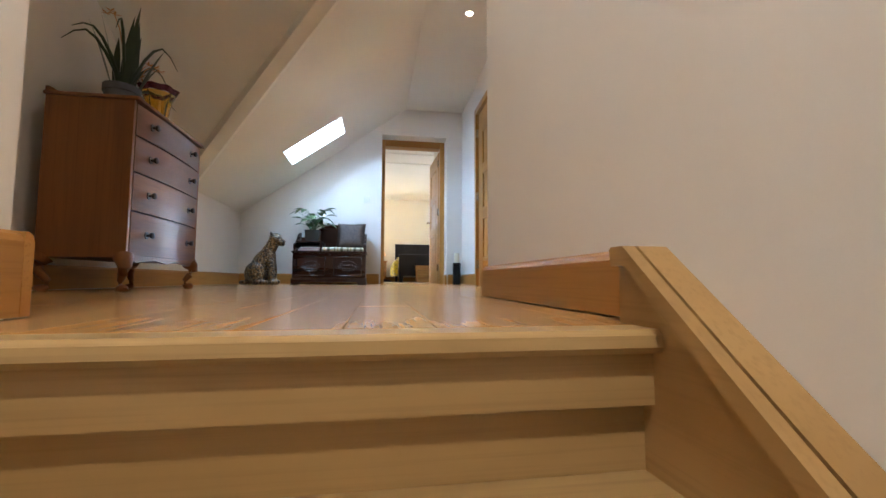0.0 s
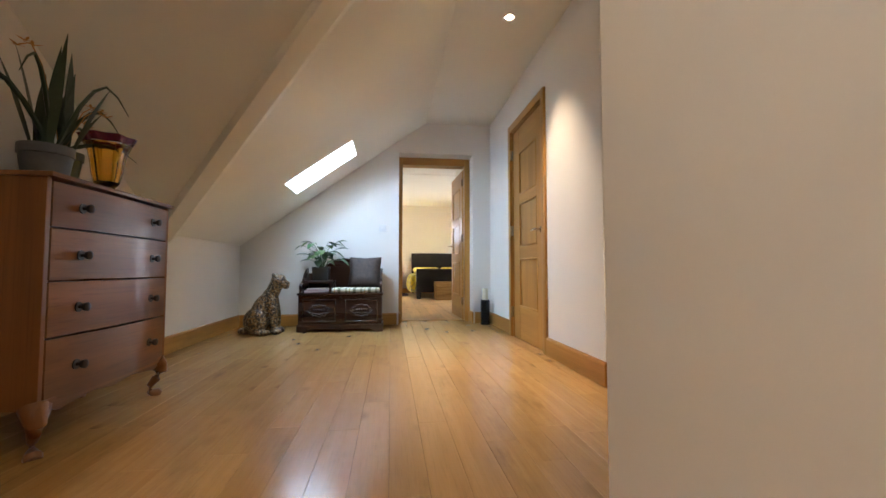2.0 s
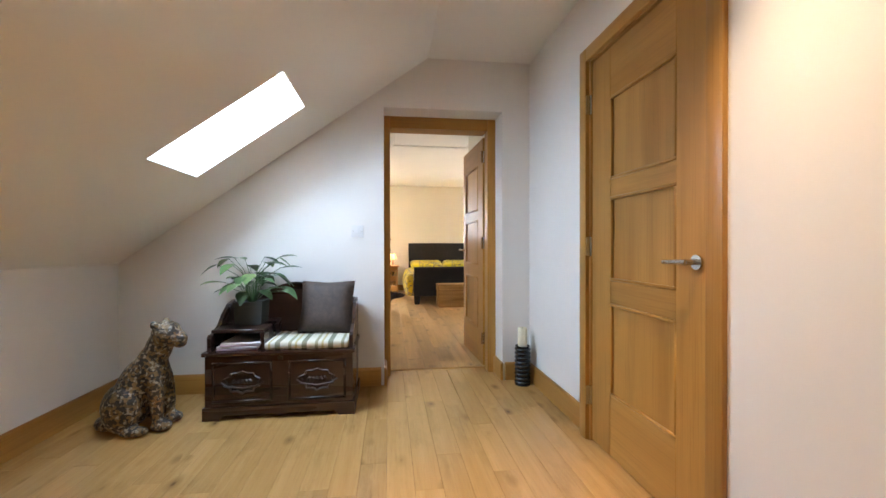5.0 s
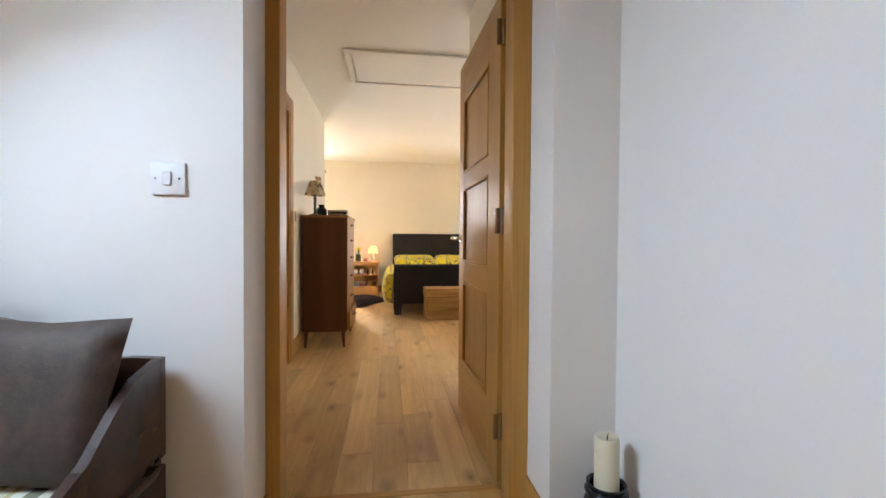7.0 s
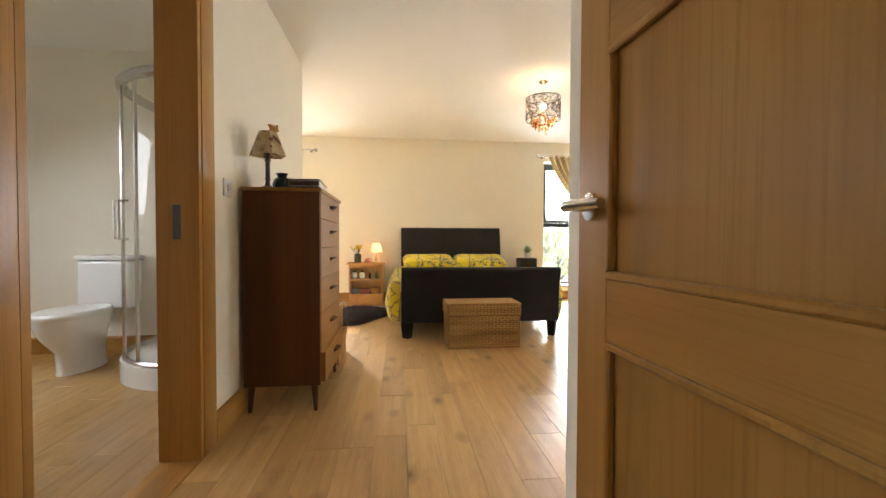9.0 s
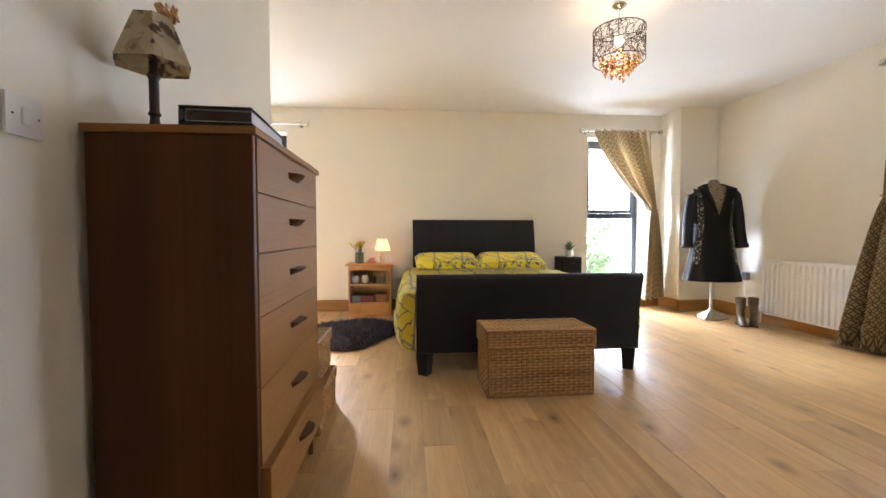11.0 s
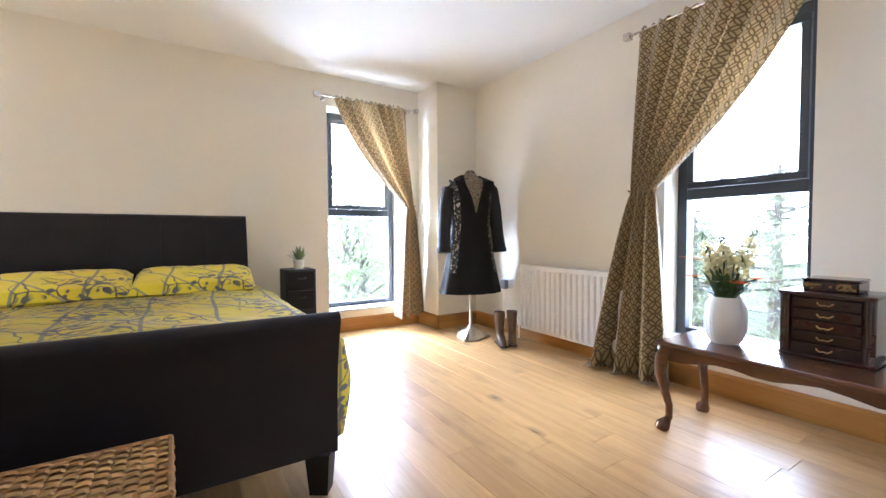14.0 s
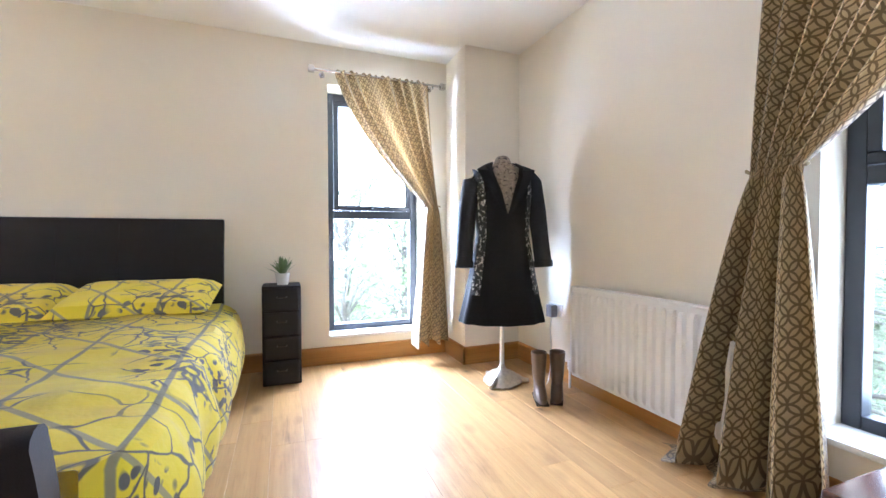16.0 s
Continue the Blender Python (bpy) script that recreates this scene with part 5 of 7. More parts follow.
# candle holder
ch = []
for k in range(9):
    z = 0.012 + k * 0.03
    ch += [(0.048, z), (0.058, z + 0.006), (0.060, z + 0.013), (0.056, z + 0.020), (0.048, z + 0.024)]
solo("candle_holder", lathe(bmesh.new(), [(0.056, 0), (0.058, 0.01)] + ch + [(0.055, 0.288), (0.050, 0.29), (0.044, 0.285), (0.042, 0.27), (0.0, 0.27)], 32), M["black_gloss"], "tall ribbed black glazed pottery candle holder", "candle holder", (1.15, 5.03, 0))
cd = thing("candle", "thick ivory pillar candle standing in the holder", "candle", (1.15, 5.03, 0.2705))
part("wax", lathe(bmesh.new(), [(0.034, 0), (0.034, 0.142), (0.031, 0.15), (0.022, 0.146), (0.0, 0.138)], 24, wave=lambda a, k: 1 + (0.03 * math.sin(3 * a) if k > 1 else 0)), M["wax"], cd)
wk = bmesh.new()
tube(wk, [(0, 0, 0.138), (0.001, 0, 0.15), (0.004, 0.001, 0.158)], 0.0016, 6)
part("wick", wk, M["soil"], cd)


def downlight(at):
    d = thing("downlight", "recessed round ceiling spotlight", "ceiling light", at, 0, "downlights")
    part("trim_ring", lathe(bmesh.new(), [(0.030, 0.0), (0.044, -0.002), (0.046, -0.006), (0.040, -0.010), (0.031, -0.006)], 28, caps=False), M["chrome"], d)
    part("lens", lathe(bmesh.new(), [(0.029, -0.0035), (0.029, -0.003)], 24), M["spot_glow"], d)


downlight((0.86, 2.98, CEIL))
# assumed fittings, out of view, added to go with the stair fill lamps
downlight((0.0, 0.6, CEIL))
downlight((0.0, -1.3, CEIL))

# curved gold screen lamp in a woven twig frame
gl = thing("screen_lamp", "curved gold resin lamp in a woven twig frame, lit", "floor lamp", (1.60, 2.27, 0))
R, A = 0.42, 0.92


def arc(s, r=R):
    """Place on the bowed screen: s from -1 to 1."""
    return Vector((r * math.sin(A * s), R * math.cos(A) - r * math.cos(A * s), 0))


rl = random.Random(7)
bm = bmesh.new()
nr, nc = 90, 26
grid = []
for j in range(nr + 1):
    z = 0.09 + 0.80 * j / nr
    grid.append([bm.verts.new(arc(-0.8 + 1.6 * i / nc, R - 0.004 * (j % 2) + rl.uniform(-0.0015, 0.0015)) + Vector((0, 0, z + rl.uniform(-0.002, 0.002)))) for i in range(nc + 1)])
for j in range(nr):
    for i in range(nc):
        bm.faces.new((grid[j][i], grid[j][i + 1], grid[j + 1][i + 1], grid[j + 1][i]))
part("screen", bm, M["gold_resin"], gl, "ribbed gold resin screen")
bm = bmesh.new()
for i in range(2400):
    side = rl.random()
    def spot():
        if side < 0.3:
            return rl.uniform(-1, -0.80), rl.uniform(0.02, 0.98)
        if side < 0.6:
            return rl.uniform(0.80, 1), rl.uniform(0.02, 0.98)
        if side < 0.8:
            return rl.uniform(-0.98, 0.98), rl.uniform(0.885, 0.985)
        return rl.uniform(-0.98, 0.98), rl.uniform(0.015, 0.105)
    s0, z0 = spot()
    s1, z1 = max(-1, min(1, s0 + rl.uniform(-0.12, 0.12))), max(0.012, min(0.988, z0 + rl.uniform(-0.05, 0.05)))
    if abs((s0 + s1) / 2) < 0.79 and 0.11 < (z0 + z1) / 2 < 0.88:
        continue
    sm, zm = (s0 + s1) / 2 + rl.uniform(-0.05, 0.05), (z0 + z1) / 2 + rl.uniform(-0.02, 0.02)
    tube(bm, [arc(s0, R + rl.uniform(0, 0.012)) + Vector((0, 0, z0)), arc(sm, R + 0.014) + Vector((0, 0, min(0.988, max(0.012, zm)))), arc(s1, R + rl.uniform(0, 0.012)) + Vector((0, 0, z1))], 0.0045, 5)
tagged(part("twig_frame", bm, M["twig"], gl, "tangled dark twig frame"), kind="stuff")
bm = bmesh.new()
for z in (0.012, 0.10, 0.885, 0.985):
    tube(bm, [arc(-1 + 2 * k / 12, R + 0.002) + Vector((0, 0, z)) for k in range(13)], 0.0055, 6)
for s in (-1, -0.8, 0.8, 1):
    tube(bm, [arc(s, R + 0.002) + Vector((0, 0, 0.002)), arc(s, R + 0.002) + Vector((0, 0, 0.985))], 0.0055, 6)
part("wire_frame", bm, M["iron"], gl)
# added dark band that keeps bulb light from showing between the twigs
bm = bmesh.new()
for s0, s1, z0, z1 in ((-1, -0.8, 0.01, 0.985), (0.8, 1, 0.01, 0.985), (-0.8, 0.8, 0.01, 0.095), (-0.8, 0.8, 0.888, 0.985)):
    n = 2 if s1 - s0 < 0.5 else 14
    lo = [bm.verts.new(arc(s0 + (s1 - s0) * k / n, R - 0.014) + Vector((0, 0, z0))) for k in range(n + 1)]
    hi = [bm.verts.new(arc(s0 + (s1 - s0) * k / n, R - 0.014) + Vector((0, 0, z1))) for k in range(n + 1)]
    for k in range(n):
        bm.faces.new((lo[k], lo[k + 1], hi[k + 1], hi[k]))
bmesh.ops.solidify(bm, geom=bm.faces[:], thickness=0.004)
part("backing", bm, M["dark_carve"], gl)
bm = bmesh.new()
bmesh.ops.create_uvsphere(bm, u_segments=16, v_segments=10, radius=0.032, matrix=pose(-0.05, -0.075, 0.62))
part("bulb", bm, M["bulb_gold"], gl, "glowing bulb behind the screen")


# ---------------------------------------------------------------- bedroom: things
def weave(bm, p, u, v, n, w, h, cell=0.030, row=0.0165, seed=0):
    """Plaited strands over a rectangle from p along u (width w) and v (height h), facing n."""
    r = random.Random(seed)
    p, u, v, n = Vector(p), Vector(u), Vector(v), Vector(n)
    nc, nr_ = max(2, round(w / cell)), max(2, round(h / row))
    cw, rh = w / nc, h / nr_
    for j in range(nr_):
        for i in range(nc):
            out = 0.0065 if (i + j) % 2 else 0.001
            hh = rh * r.uniform(0.80, 0.96)
            base = p + u * (cw * i) + v * (rh * j + r.uniform(-0.001, 0.001))
            q = []
            for s, o in ((-0.05, 0.0), (0.25, out + r.uniform(0, 0.0015)), (0.75, out + r.uniform(0, 0.0015)), (1.05, 0.0)):
                q.append((bm.verts.new(base + u * (cw * s) + n * (o - 0.002)), bm.verts.new(base + u * (cw * s) + v * hh * 0.5 + n * (o + 0.002)), bm.verts.new(base + u * (cw * s) + v * hh + n * (o - 0.002))))
            for a, b_ in zip(q, q[1:]):
                bm.faces.new((a[0], b_[0], b_[1], a[1]))
                bm.faces.new((a[1], b_[1], b_[2], a[2]))
    return bm


def wicker_box(name, label, at, w, d, h, rz=0.0, lid=0.10, seed=1):
    t = thing(name, label, "basket", at, rz)
    for z0, z1, nm in ((0.012, h - lid - 0.004, "body"), (h - lid, h - 0.006, "lid")):
        o = 0.0 if nm == "body" else 0.007
        bm = bmesh.new()
        a, b_ = w / 2 + o, d / 2 + o
        weave(bm, (-a, -b_, z0), (1, 0, 0), (0, 0, 1), (0, -1, 0), 2 * a, z1 - z0, seed=seed)
        weave(bm, (a, b_, z0), (-1, 0, 0), (0, 0, 1), (0, 1, 0), 2 * a, z1 - z0, seed=seed + 1)
        weave(bm, (a, -b_, z0), (0, 1, 0), (0, 0, 1), (1, 0, 0), 2 * b_, z1 - z0, seed=seed + 2)
        weave(bm, (-a, b_, z0), (0, -1, 0), (0, 0, 1), (-1, 0, 0), 2 * b_, z1 - z0, seed=seed + 3)
        if nm == "lid":
            weave(bm, (-a, -b_, z1), (1, 0, 0), (0, 1, 0), (0, 0, 1), 2 * a, 2 * b_, seed=seed + 4)
        box(bm, -a + 0.004, a - 0.004, -b_ + 0.004, b_ - 0.004, z0, z1 - 0.002)
        bd = part(nm, bm, M["wicker"], t)
        for z in ((0.008, z1) if nm == "body" else (z0, z1)):
            eg = bmesh.new()
            c4 = [(-a, -b_, z), (a, -b_, z), (a, b_, z), (-a, b_, z)]
            for k in range(4):
                tube(eg, [c4[k], c4[(k + 1) % 4]], 0.008, 6)
            part("edging", eg, M["wicker_v"], bd)
        for x, y in ((-a, -b_), (a, -b_), (a, b_), (-a, b_)):
            eg = bmesh.new()
            tube(eg, [(x, y, z0), (x, y, z1)], 0.007, 6)
            part("corner_binding", eg, M["wicker_v"], bd)
    return t


wicker_box("wicker_chest", "lidded wicker chest at the foot of the bed", (1.30, 9.06, 0), 0.61, 0.285, 0.385, 1.0, seed=2)
wicker_box("wicker_basket", "long wicker basket standing on the floor", (-0.02, 8.76, 0), 0.32, 0.40, 0.20, 0, 0.05, seed=12)
wicker_box("wicker_basket", "wicker basket stacked upon another basket", (-0.03, 8.78, 0.209), 0.29, 0.38, 0.20, 0, 0.05, seed=22)

# low shelf unit just inside the door
su0 = thing("shelf_unit", "narrow grey-beige painted wooden shelf unit", "shelf unit", (-0.09, 5.60, 0))
part("top", boxm(-0.155, 0.165, -0.072, 0.105, 0.750, 0.772, 0.005, 2), M["grey_wood"], su0)
part("moulding", boxm(-0.150, 0.152, -0.070, 0.094, 0.736, 0.7495, 0.005, 2), M["grey_wood"], su0)
for sx, sy in ((-0.13, -0.05), (-0.13, 0.07), (0.125, -0.05), (0.125, 0.07)):
    part("leg", boxm(sx - 0.016, sx + 0.016, sy - 0.016, sy + 0.016, 0, 0.7355, 0.003, 1), M["grey_wood"], su0)
for z in (0.08, 0.34, 0.58):
    part("shelf", boxm(-0.1135, 0.1085, -0.064, 0.084, z, z + 0.022, 0.003, 1), M["grey_wood"], su0)
    for x0, x1 in ((0.112, 0.138), (-0.143, -0.117)):
        part("rail", boxm(x0, x1, -0.0335, 0.0535, z - 0.012, z + 0.034, 0.002, 1), M["grey_wood"], su0)
part("back_panel", boxm(-0.1135, 0.1085, -0.070, -0.0645, 0.07, 0.735), M["grey_wood"], su0)

# tall teak chest of drawers
t = thing("tall_chest", "tall teak chest of six drawers on tapered legs", "chest of drawers", (-0.03, 8.09, 0))
X0, X1, Y0, Y1, Z0, Z1 = -0.195, 0.20, -0.36, 0.355, 0.145, 1.172
# sides, base and legs take the teak darkened to look shaded
part("side_panel", boxm(X0, X1 - 0.004, Y0, Y0 + 0.02, Z0, Z1, 0.002, 1), M["teak_shaded"], t)
part("side_panel", boxm(X0, X1 - 0.004, Y1 - 0.02, Y1, Z0, Z1, 0.002, 1), M["teak_shaded"], t)
part("back_panel", boxm(X0, X0 + 0.01, Y0 + 0.0205, Y1 - 0.0205, Z0, Z1), M["teak_shaded"], t)
part("base", boxm(X0 + 0.011, X1 - 0.03, Y0 + 0.0205, Y1 - 0.0205, Z0, Z0 + 0.02), M["teak_shaded"], t)
part("top", boxm(X0 - 0.006, X1 + 0.008, Y0 - 0.008, Y1 + 0.008, Z1, Z1 + 0.02, 0.004, 2), M["teak"], t)
for sx, sy in ((-0.165, Y0 + 0.04), (-0.165, Y1 - 0.04), (0.16, Y0 + 0.04), (0.16, Y1 - 0.04)):
    lg = bmesh.new()
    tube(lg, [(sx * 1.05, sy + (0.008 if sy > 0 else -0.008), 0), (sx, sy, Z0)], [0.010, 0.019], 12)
    part("leg", lg, M["teak_shaded"], t)
z = Z0 + 0.012
hs = (0.16, 0.205, 0.185, 0.165, 0.155, 0.14)
for k, h in enumerate(hs):
    dr = part("drawer", boxm(X1 - 0.03, X1 - 0.001 + (0.022 if k == 0 else 0), Y0 + 0.022, Y1 - 0.022, z + 0.0005, z + h - 0.0005, 0.0012, 1), M["teak"], t)
    hb = bmesh.new()
    xo = X1 + (0.022 if k == 0 else 0)
    zc = z + h / 2 + 0.012
    n = 12
    top_, low_ = [], []
    for k in range(n + 1):
        a = -1 + 2 * k / n
        d = 0.030 * math.sqrt(max(0.0, 1 - a * a)) + 0.004
        top_.append((hb.verts.new((xo - 0.002, 0.062 * a, zc + 0.010)), hb.verts.new((xo + d, 0.062 * a, zc + 0.008))))
        low_.append((hb.verts.new((xo - 0.002, 0.056 * a, zc - 0.013)), hb.verts.new((xo + d * 0.75, 0.058 * a, zc - 0.002))))
    for k in range(n):
        hb.faces.new((top_[k][0], top_[k + 1][0], top_[k + 1][1], top_[k][1]))
        hb.faces.new((top_[k][1], top_[k + 1][1], low_[k + 1][1], low_[k][1]))
        hb.faces.new((low_[k][1], low_[k + 1][1], low_[k + 1][0], low_[k][0]))
    for k in (0, n):
        hb.faces.new((top_[k][0], top_[k][1], low_[k][1], low_[k][0]))
    bmesh.ops.recalc_face_normals(hb, faces=hb.faces)
    part("pull", hb, M["teak_shaded"], dr, "dark scooped wooden pull")
    z += h + 0.001
TT = Z1 + 0.021

tl = thing("table_lamp", "table lamp with a patchwork paper shade", "table lamp", (-0.135, 7.86, TT))
part("base", lathe(bmesh.new(), [(0.052, 0), (0.054, 0.008), (0.03, 0.016), (0.014, 0.024), (0.011, 0.05), (0.016, 0.058), (0.012, 0.066), (0.012, 0.15), (0.017, 0.16), (0.011, 0.17), (0.011, 0.20)], 20), M["dark_carve"], tl, "dark turned wooden base")
sh = bmesh.new()
n = 6
for s0 in range(n):
    a0, a1 = 2 * math.pi * s0 / n, 2 * math.pi * (s0 + 1) / n
    q = [sh.verts.new(v) for v in ((0.098 * math.cos(a0), 0.098 * math.sin(a0), 0.185), (0.098 * math.cos(a1), 0.098 * math.sin(a1), 0.185), (0.048 * math.cos(a1), 0.048 * math.sin(a1), 0.315), (0.048 * math.cos(a0), 0.048 * math.sin(a0), 0.315))]
    sh.faces.new(q)
bmesh.ops.solidify(sh, geom=sh.faces[:], thickness=0.0025)
part("shade", sh, M["patch_shade"], tl, "patchwork cream and brown shade", False)
fb = bmesh.new()
r = random.Random(2)
for k in range(12):
    a = r.uniform(0, 6.28)
    tube(fb, [(0.02, 0.03, 0.315), (0.02 + 0.025 * math.cos(a), 0.03 + 0.025 * math.sin(a), 0.36), (0.02 + 0.03 * math.cos(a + 1), 0.03 + 0.03 * math.sin(a + 1), 0.33)], 0.004, 5)
part("bow", fb, M["pine"], tl, "straw bow on the shade")
solo("small_vase", lathe(bmesh.new(), [(0.035, 0), (0.05, 0.02), (0.054, 0.05), (0.044, 0.078), (0.026, 0.09), (0.028, 0.104), (0.036, 0.112), (0.030, 0.112), (0.02, 0.095), (0.0, 0.09)], 26), M["dark_glass"], "squat dark glazed vase on the chest", "vase", (-0.10, 8.01, TT))
bx = thing("photo_album", "thick black bound album lying on the chest", "album", (0.075, 7.885, TT), 3)
part("cover", boxm(-0.085, 0.085, -0.165, 0.165, 0, 0.006, 0.002, 1), M["black_gloss"], bx)
part("cover", boxm(-0.085, 0.085, -0.165, 0.165, 0.038, 0.044, 0.002, 1), M["black_gloss"], bx)
part("pages", boxm(-0.072, 0.079, -0.155, 0.155, 0.0062, 0.0378), M["paper"], bx, "cream page block")
part("spine", boxm(-0.0855, -0.0725, -0.163, 0.163, 0.0062, 0.0378, 0.002, 1), M["mahog_dark"], bx)
part("tape", boxm(-0.070, 0.081, -0.1565, -0.1552, 0.010, 0.034), M["mahog_dark"], bx, "dark brown end band")
part("note", boxm(-0.06, 0.01, 0.03, 0.12, 0.0442, 0.0475, 0.001, 1), M["pine"], bx, "folded ochre paper on top")
solo("picture_frame", boxm(-0.05, 0.05, -0.006, 0.006, 0, 0.085, 0.003, 1), M["dark_carve"], "small dark picture frame behind the vase", "frame", (-0.13, 8.24, TT), 60)

# bed
bed = thing("bed", "brown-black leather sleigh bed", "bed", (1.36, 9.30, 0))


def sleigh(y_in, z0, z1, curl, thick, x0, x1):
    """An upholstered end board, its top curling away along y."""
    pts = []
    n = 10
    for i in range(n + 1):
        s = i / n
        pts.append((y_in + curl * s ** 3, z0 + (z1 - z0) * s))
    outer = [(y + (thick if curl > 0 else -thick), z) for y, z in pts]
    tip = [(pts[-1][0] + (thick / 2) * (1 if curl > 0 else -1) + (thick / 2) * math.cos(a) * (-1 if curl > 0 else 1), z1 + thick / 2 * math.sin(a)) for a in (0.5, 1.0, 1.57, 2.1, 2.6)]
    return prism(bmesh.new(), pts + tip + outer[::-1], "x", x0, x1)


hw = 0.755
part("headboard", sleigh(2.27, 0.20, 1.07, 0.085, 0.055, -0.745, 0.745), M["leather"], bed)
for x in (-0.46, -0.155, 0.155, 0.46):
    sm = bmesh.new()
    tube(sm, [(x, 2.2695 + 0.085 * (k / 10) ** 3, 0.30 + 0.77 * k / 10 - 0.10 * (1 - k / 10)) for k in range(11)], 0.0028, 6)
    part("seam", sm, M["leather"], bed)
part("footboard", sleigh(0.085, 0.145, 0.635, -0.055, 0.06, -hw, hw), M["leather"], bed)
for s in (-1, 1):
    x0, x1 = sorted((s * 0.745, s * 0.70))
    part("side_rail", boxm(x0, x1, 0.09, 2.265, 0.16, 0.34, 0.012, 2), M["leather"], bed)
    lg = bmesh.new()
    tube(lg, [(s * 0.70, 0.055, 0), (s * 0.70, 0.055, 0.15)], [0.046, 0.062], 4)
    part("leg", lg, M["leather"], bed)
    lg = bmesh.new()
    tube(lg, [(s * 0.70, 2.33, 0), (s * 0.70, 2.33, 0.20)], [0.030, 0.045], 4)
    part("leg", lg, M["leather"], bed)
part("base", boxm(-0.70, 0.70, 0.09, 2.26, 0.18, 0.30), M["leather"], bed)
part("mattress", boxm(-0.69, 0.69, 0.12, 2.25, 0.302, 0.49, 0.03, 3), M["mattress"], bed)

# duvet: draped sheet with folds
nx, ny = 66, 54
dm = bmesh.new()
rows = []
for j in range(ny + 1):
    v = j / ny
    y = 0.11 + 1.98 * v
    row_ = []
    for i in range(nx + 1):
        u = -1 + 2 * i / nx
        arc_l = u * 1.19
        flat = 0.765
        if abs(arc_l) < flat:
            x, z = arc_l, 0.535 + 0.02 * (1 - (arc_l / flat) ** 2)
        else:
            e = abs(arc_l) - flat
            rad = 0.06
            if e < rad * 1.57:
                th = e / rad
                x, z = math.copysign(flat + rad * math.sin(th), arc_l), 0.535 - rad * (1 - math.cos(th))
            else:
                x, z = math.copysign(flat + rad + 0.012 * math.sin(y * 11 + u * 3), arc_l), 0.535 - rad - (e - rad * 1.57)
        p = Vector((x, y, z))
        k = 0.024 * noise.noise(Vector((x * 3.1, y * 3.1, 1.0))) + 0.008 * noise.noise(Vector((x * 9, y * 6, 4.0)))
        if abs(arc_l) < flat:
            p.z += k + 0.02 * math.exp(-((v - 0.97) / 0.05) ** 2)
        else:
            p.x += math.copysign(abs(k) * 2.2 + 0.055 * math.sin(math.pi * min(1, (0.535 - z) / 0.46)) + 0.02 * math.sin(y * 17 + 1.3) * min(1, (0.535 - z) / 0.2), arc_l)
        if abs(p.x) > 0.762 and v < 0.07:
            k = 1 - v / 0.07
            p.x -= math.copysign((abs(p.x) - 0.762) * (1 - math.sqrt(1 - k * k)), arc_l)
        row_.append(dm.verts.new(p))
    rows.append(row_)
for j in range(ny):
    for i in range(nx):
        dm.faces.new((rows[j][i], rows[j][i + 1], rows[j + 1][i + 1], rows[j + 1][i]))
bmesh.ops.solidify(dm, geom=dm.faces[:], thickness=0.022)
solo("duvet", dm, M["linen"], "yellow duvet with grey branch pattern draped over the bed", "duvet", (1.36, 9.30, 0))


def pillow(at, rot, sx, sy, sz):
    p = bmesh.new()
    bmesh.ops.create_grid(p, x_segments=18, y_segments=14, size=0.5)
    for v in p.verts:
        e = max(0, (1 - (2 * v.co.x) ** 6) * (1 - (2 * v.co.y) ** 6))
        k = 0.012 * noise.noise(Vector((v.co.x * 6 + at[0] * 9, v.co.y * 6, 2)))
        v.co = Vector((v.co.x * sx, v.co.y * sy, (sz * e ** 0.45 + k * e)))
    g = bmesh.ops.duplicate(p, geom=p.verts[:] + p.edges[:] + p.faces[:])
    for v in g["geom"]:
        if isinstance(v, bmesh.types.BMVert):
            v.co.z *= -0.8
    bmesh.ops.remove_doubles(p, verts=p.verts, dist=0.001)
    bmesh.ops.recalc_face_normals(p, faces=p.faces)
    ob = solo("bed_pillow", p, M["linen"], "plump yellow patterned pillow against the headboard", "pillow", group="pillows on the bed")
    ob.matrix_basis = pose(*at, *rot)


pillow((1.00, 11.30, 0.610), (13, 0, 2), 0.72, 0.46, 0.074)
pillow((1.73, 11.29, 0.610), (13, 0, -3), 0.74, 0.46, 0.074)

# sheepskin rug: tufts over a low hide
rg = thing("sheepskin_rug", "shaggy dark plum sheepskin rug on the floor", "rug", (0.02, 10.50, 0))
r = random.Random(12)


def hide(a):
    return 1 + 0.10 * math.sin(2 * a + 0.6) + 0.07 * math.sin(3 * a) + 0.05 * math.sin(5 * a + 1)


bm = bmesh.new()
lathe(bm, [(1.0, 0.002), (1.0, 0.012), (0.8, 0.03), (0.0, 0.034)], 40, wave=lambda a, k: hide(a))
bm.transform(Matrix.Diagonal((0.40, 0.57, 1, 1)))
part("hide", bm, M["fur"], rg)
vs, fs = [], []
for i in range(9000):
    a, s = r.uniform(0, 6.283), math.sqrt(r.random())
    x, y = 0.40 * s * hide(a) * math.cos(a), 0.57 * s * hide(a) * math.sin(a)
    z = 0.028 if s < 0.85 else 0.012
    d = Vector((r.uniform(-1, 1) + 0.6 * math.cos(a), r.uniform(-1, 1) + 0.6 * math.sin(a), r.uniform(0.25, 0.9))).normalized() * r.uniform(0.045, 0.085)
    w = Vector((-d.y, d.x, 0)).normalized() * 0.0055
    k = len(vs)
    vs += [(x - w.x, y - w.y, z), (x + w.x, y + w.y, z), (x + d.x, y + d.y, max(0.006, z + d.z - 0.012))]
    fs.append((k, k + 1, k + 2))
me = bpy.data.meshes.new("fur")
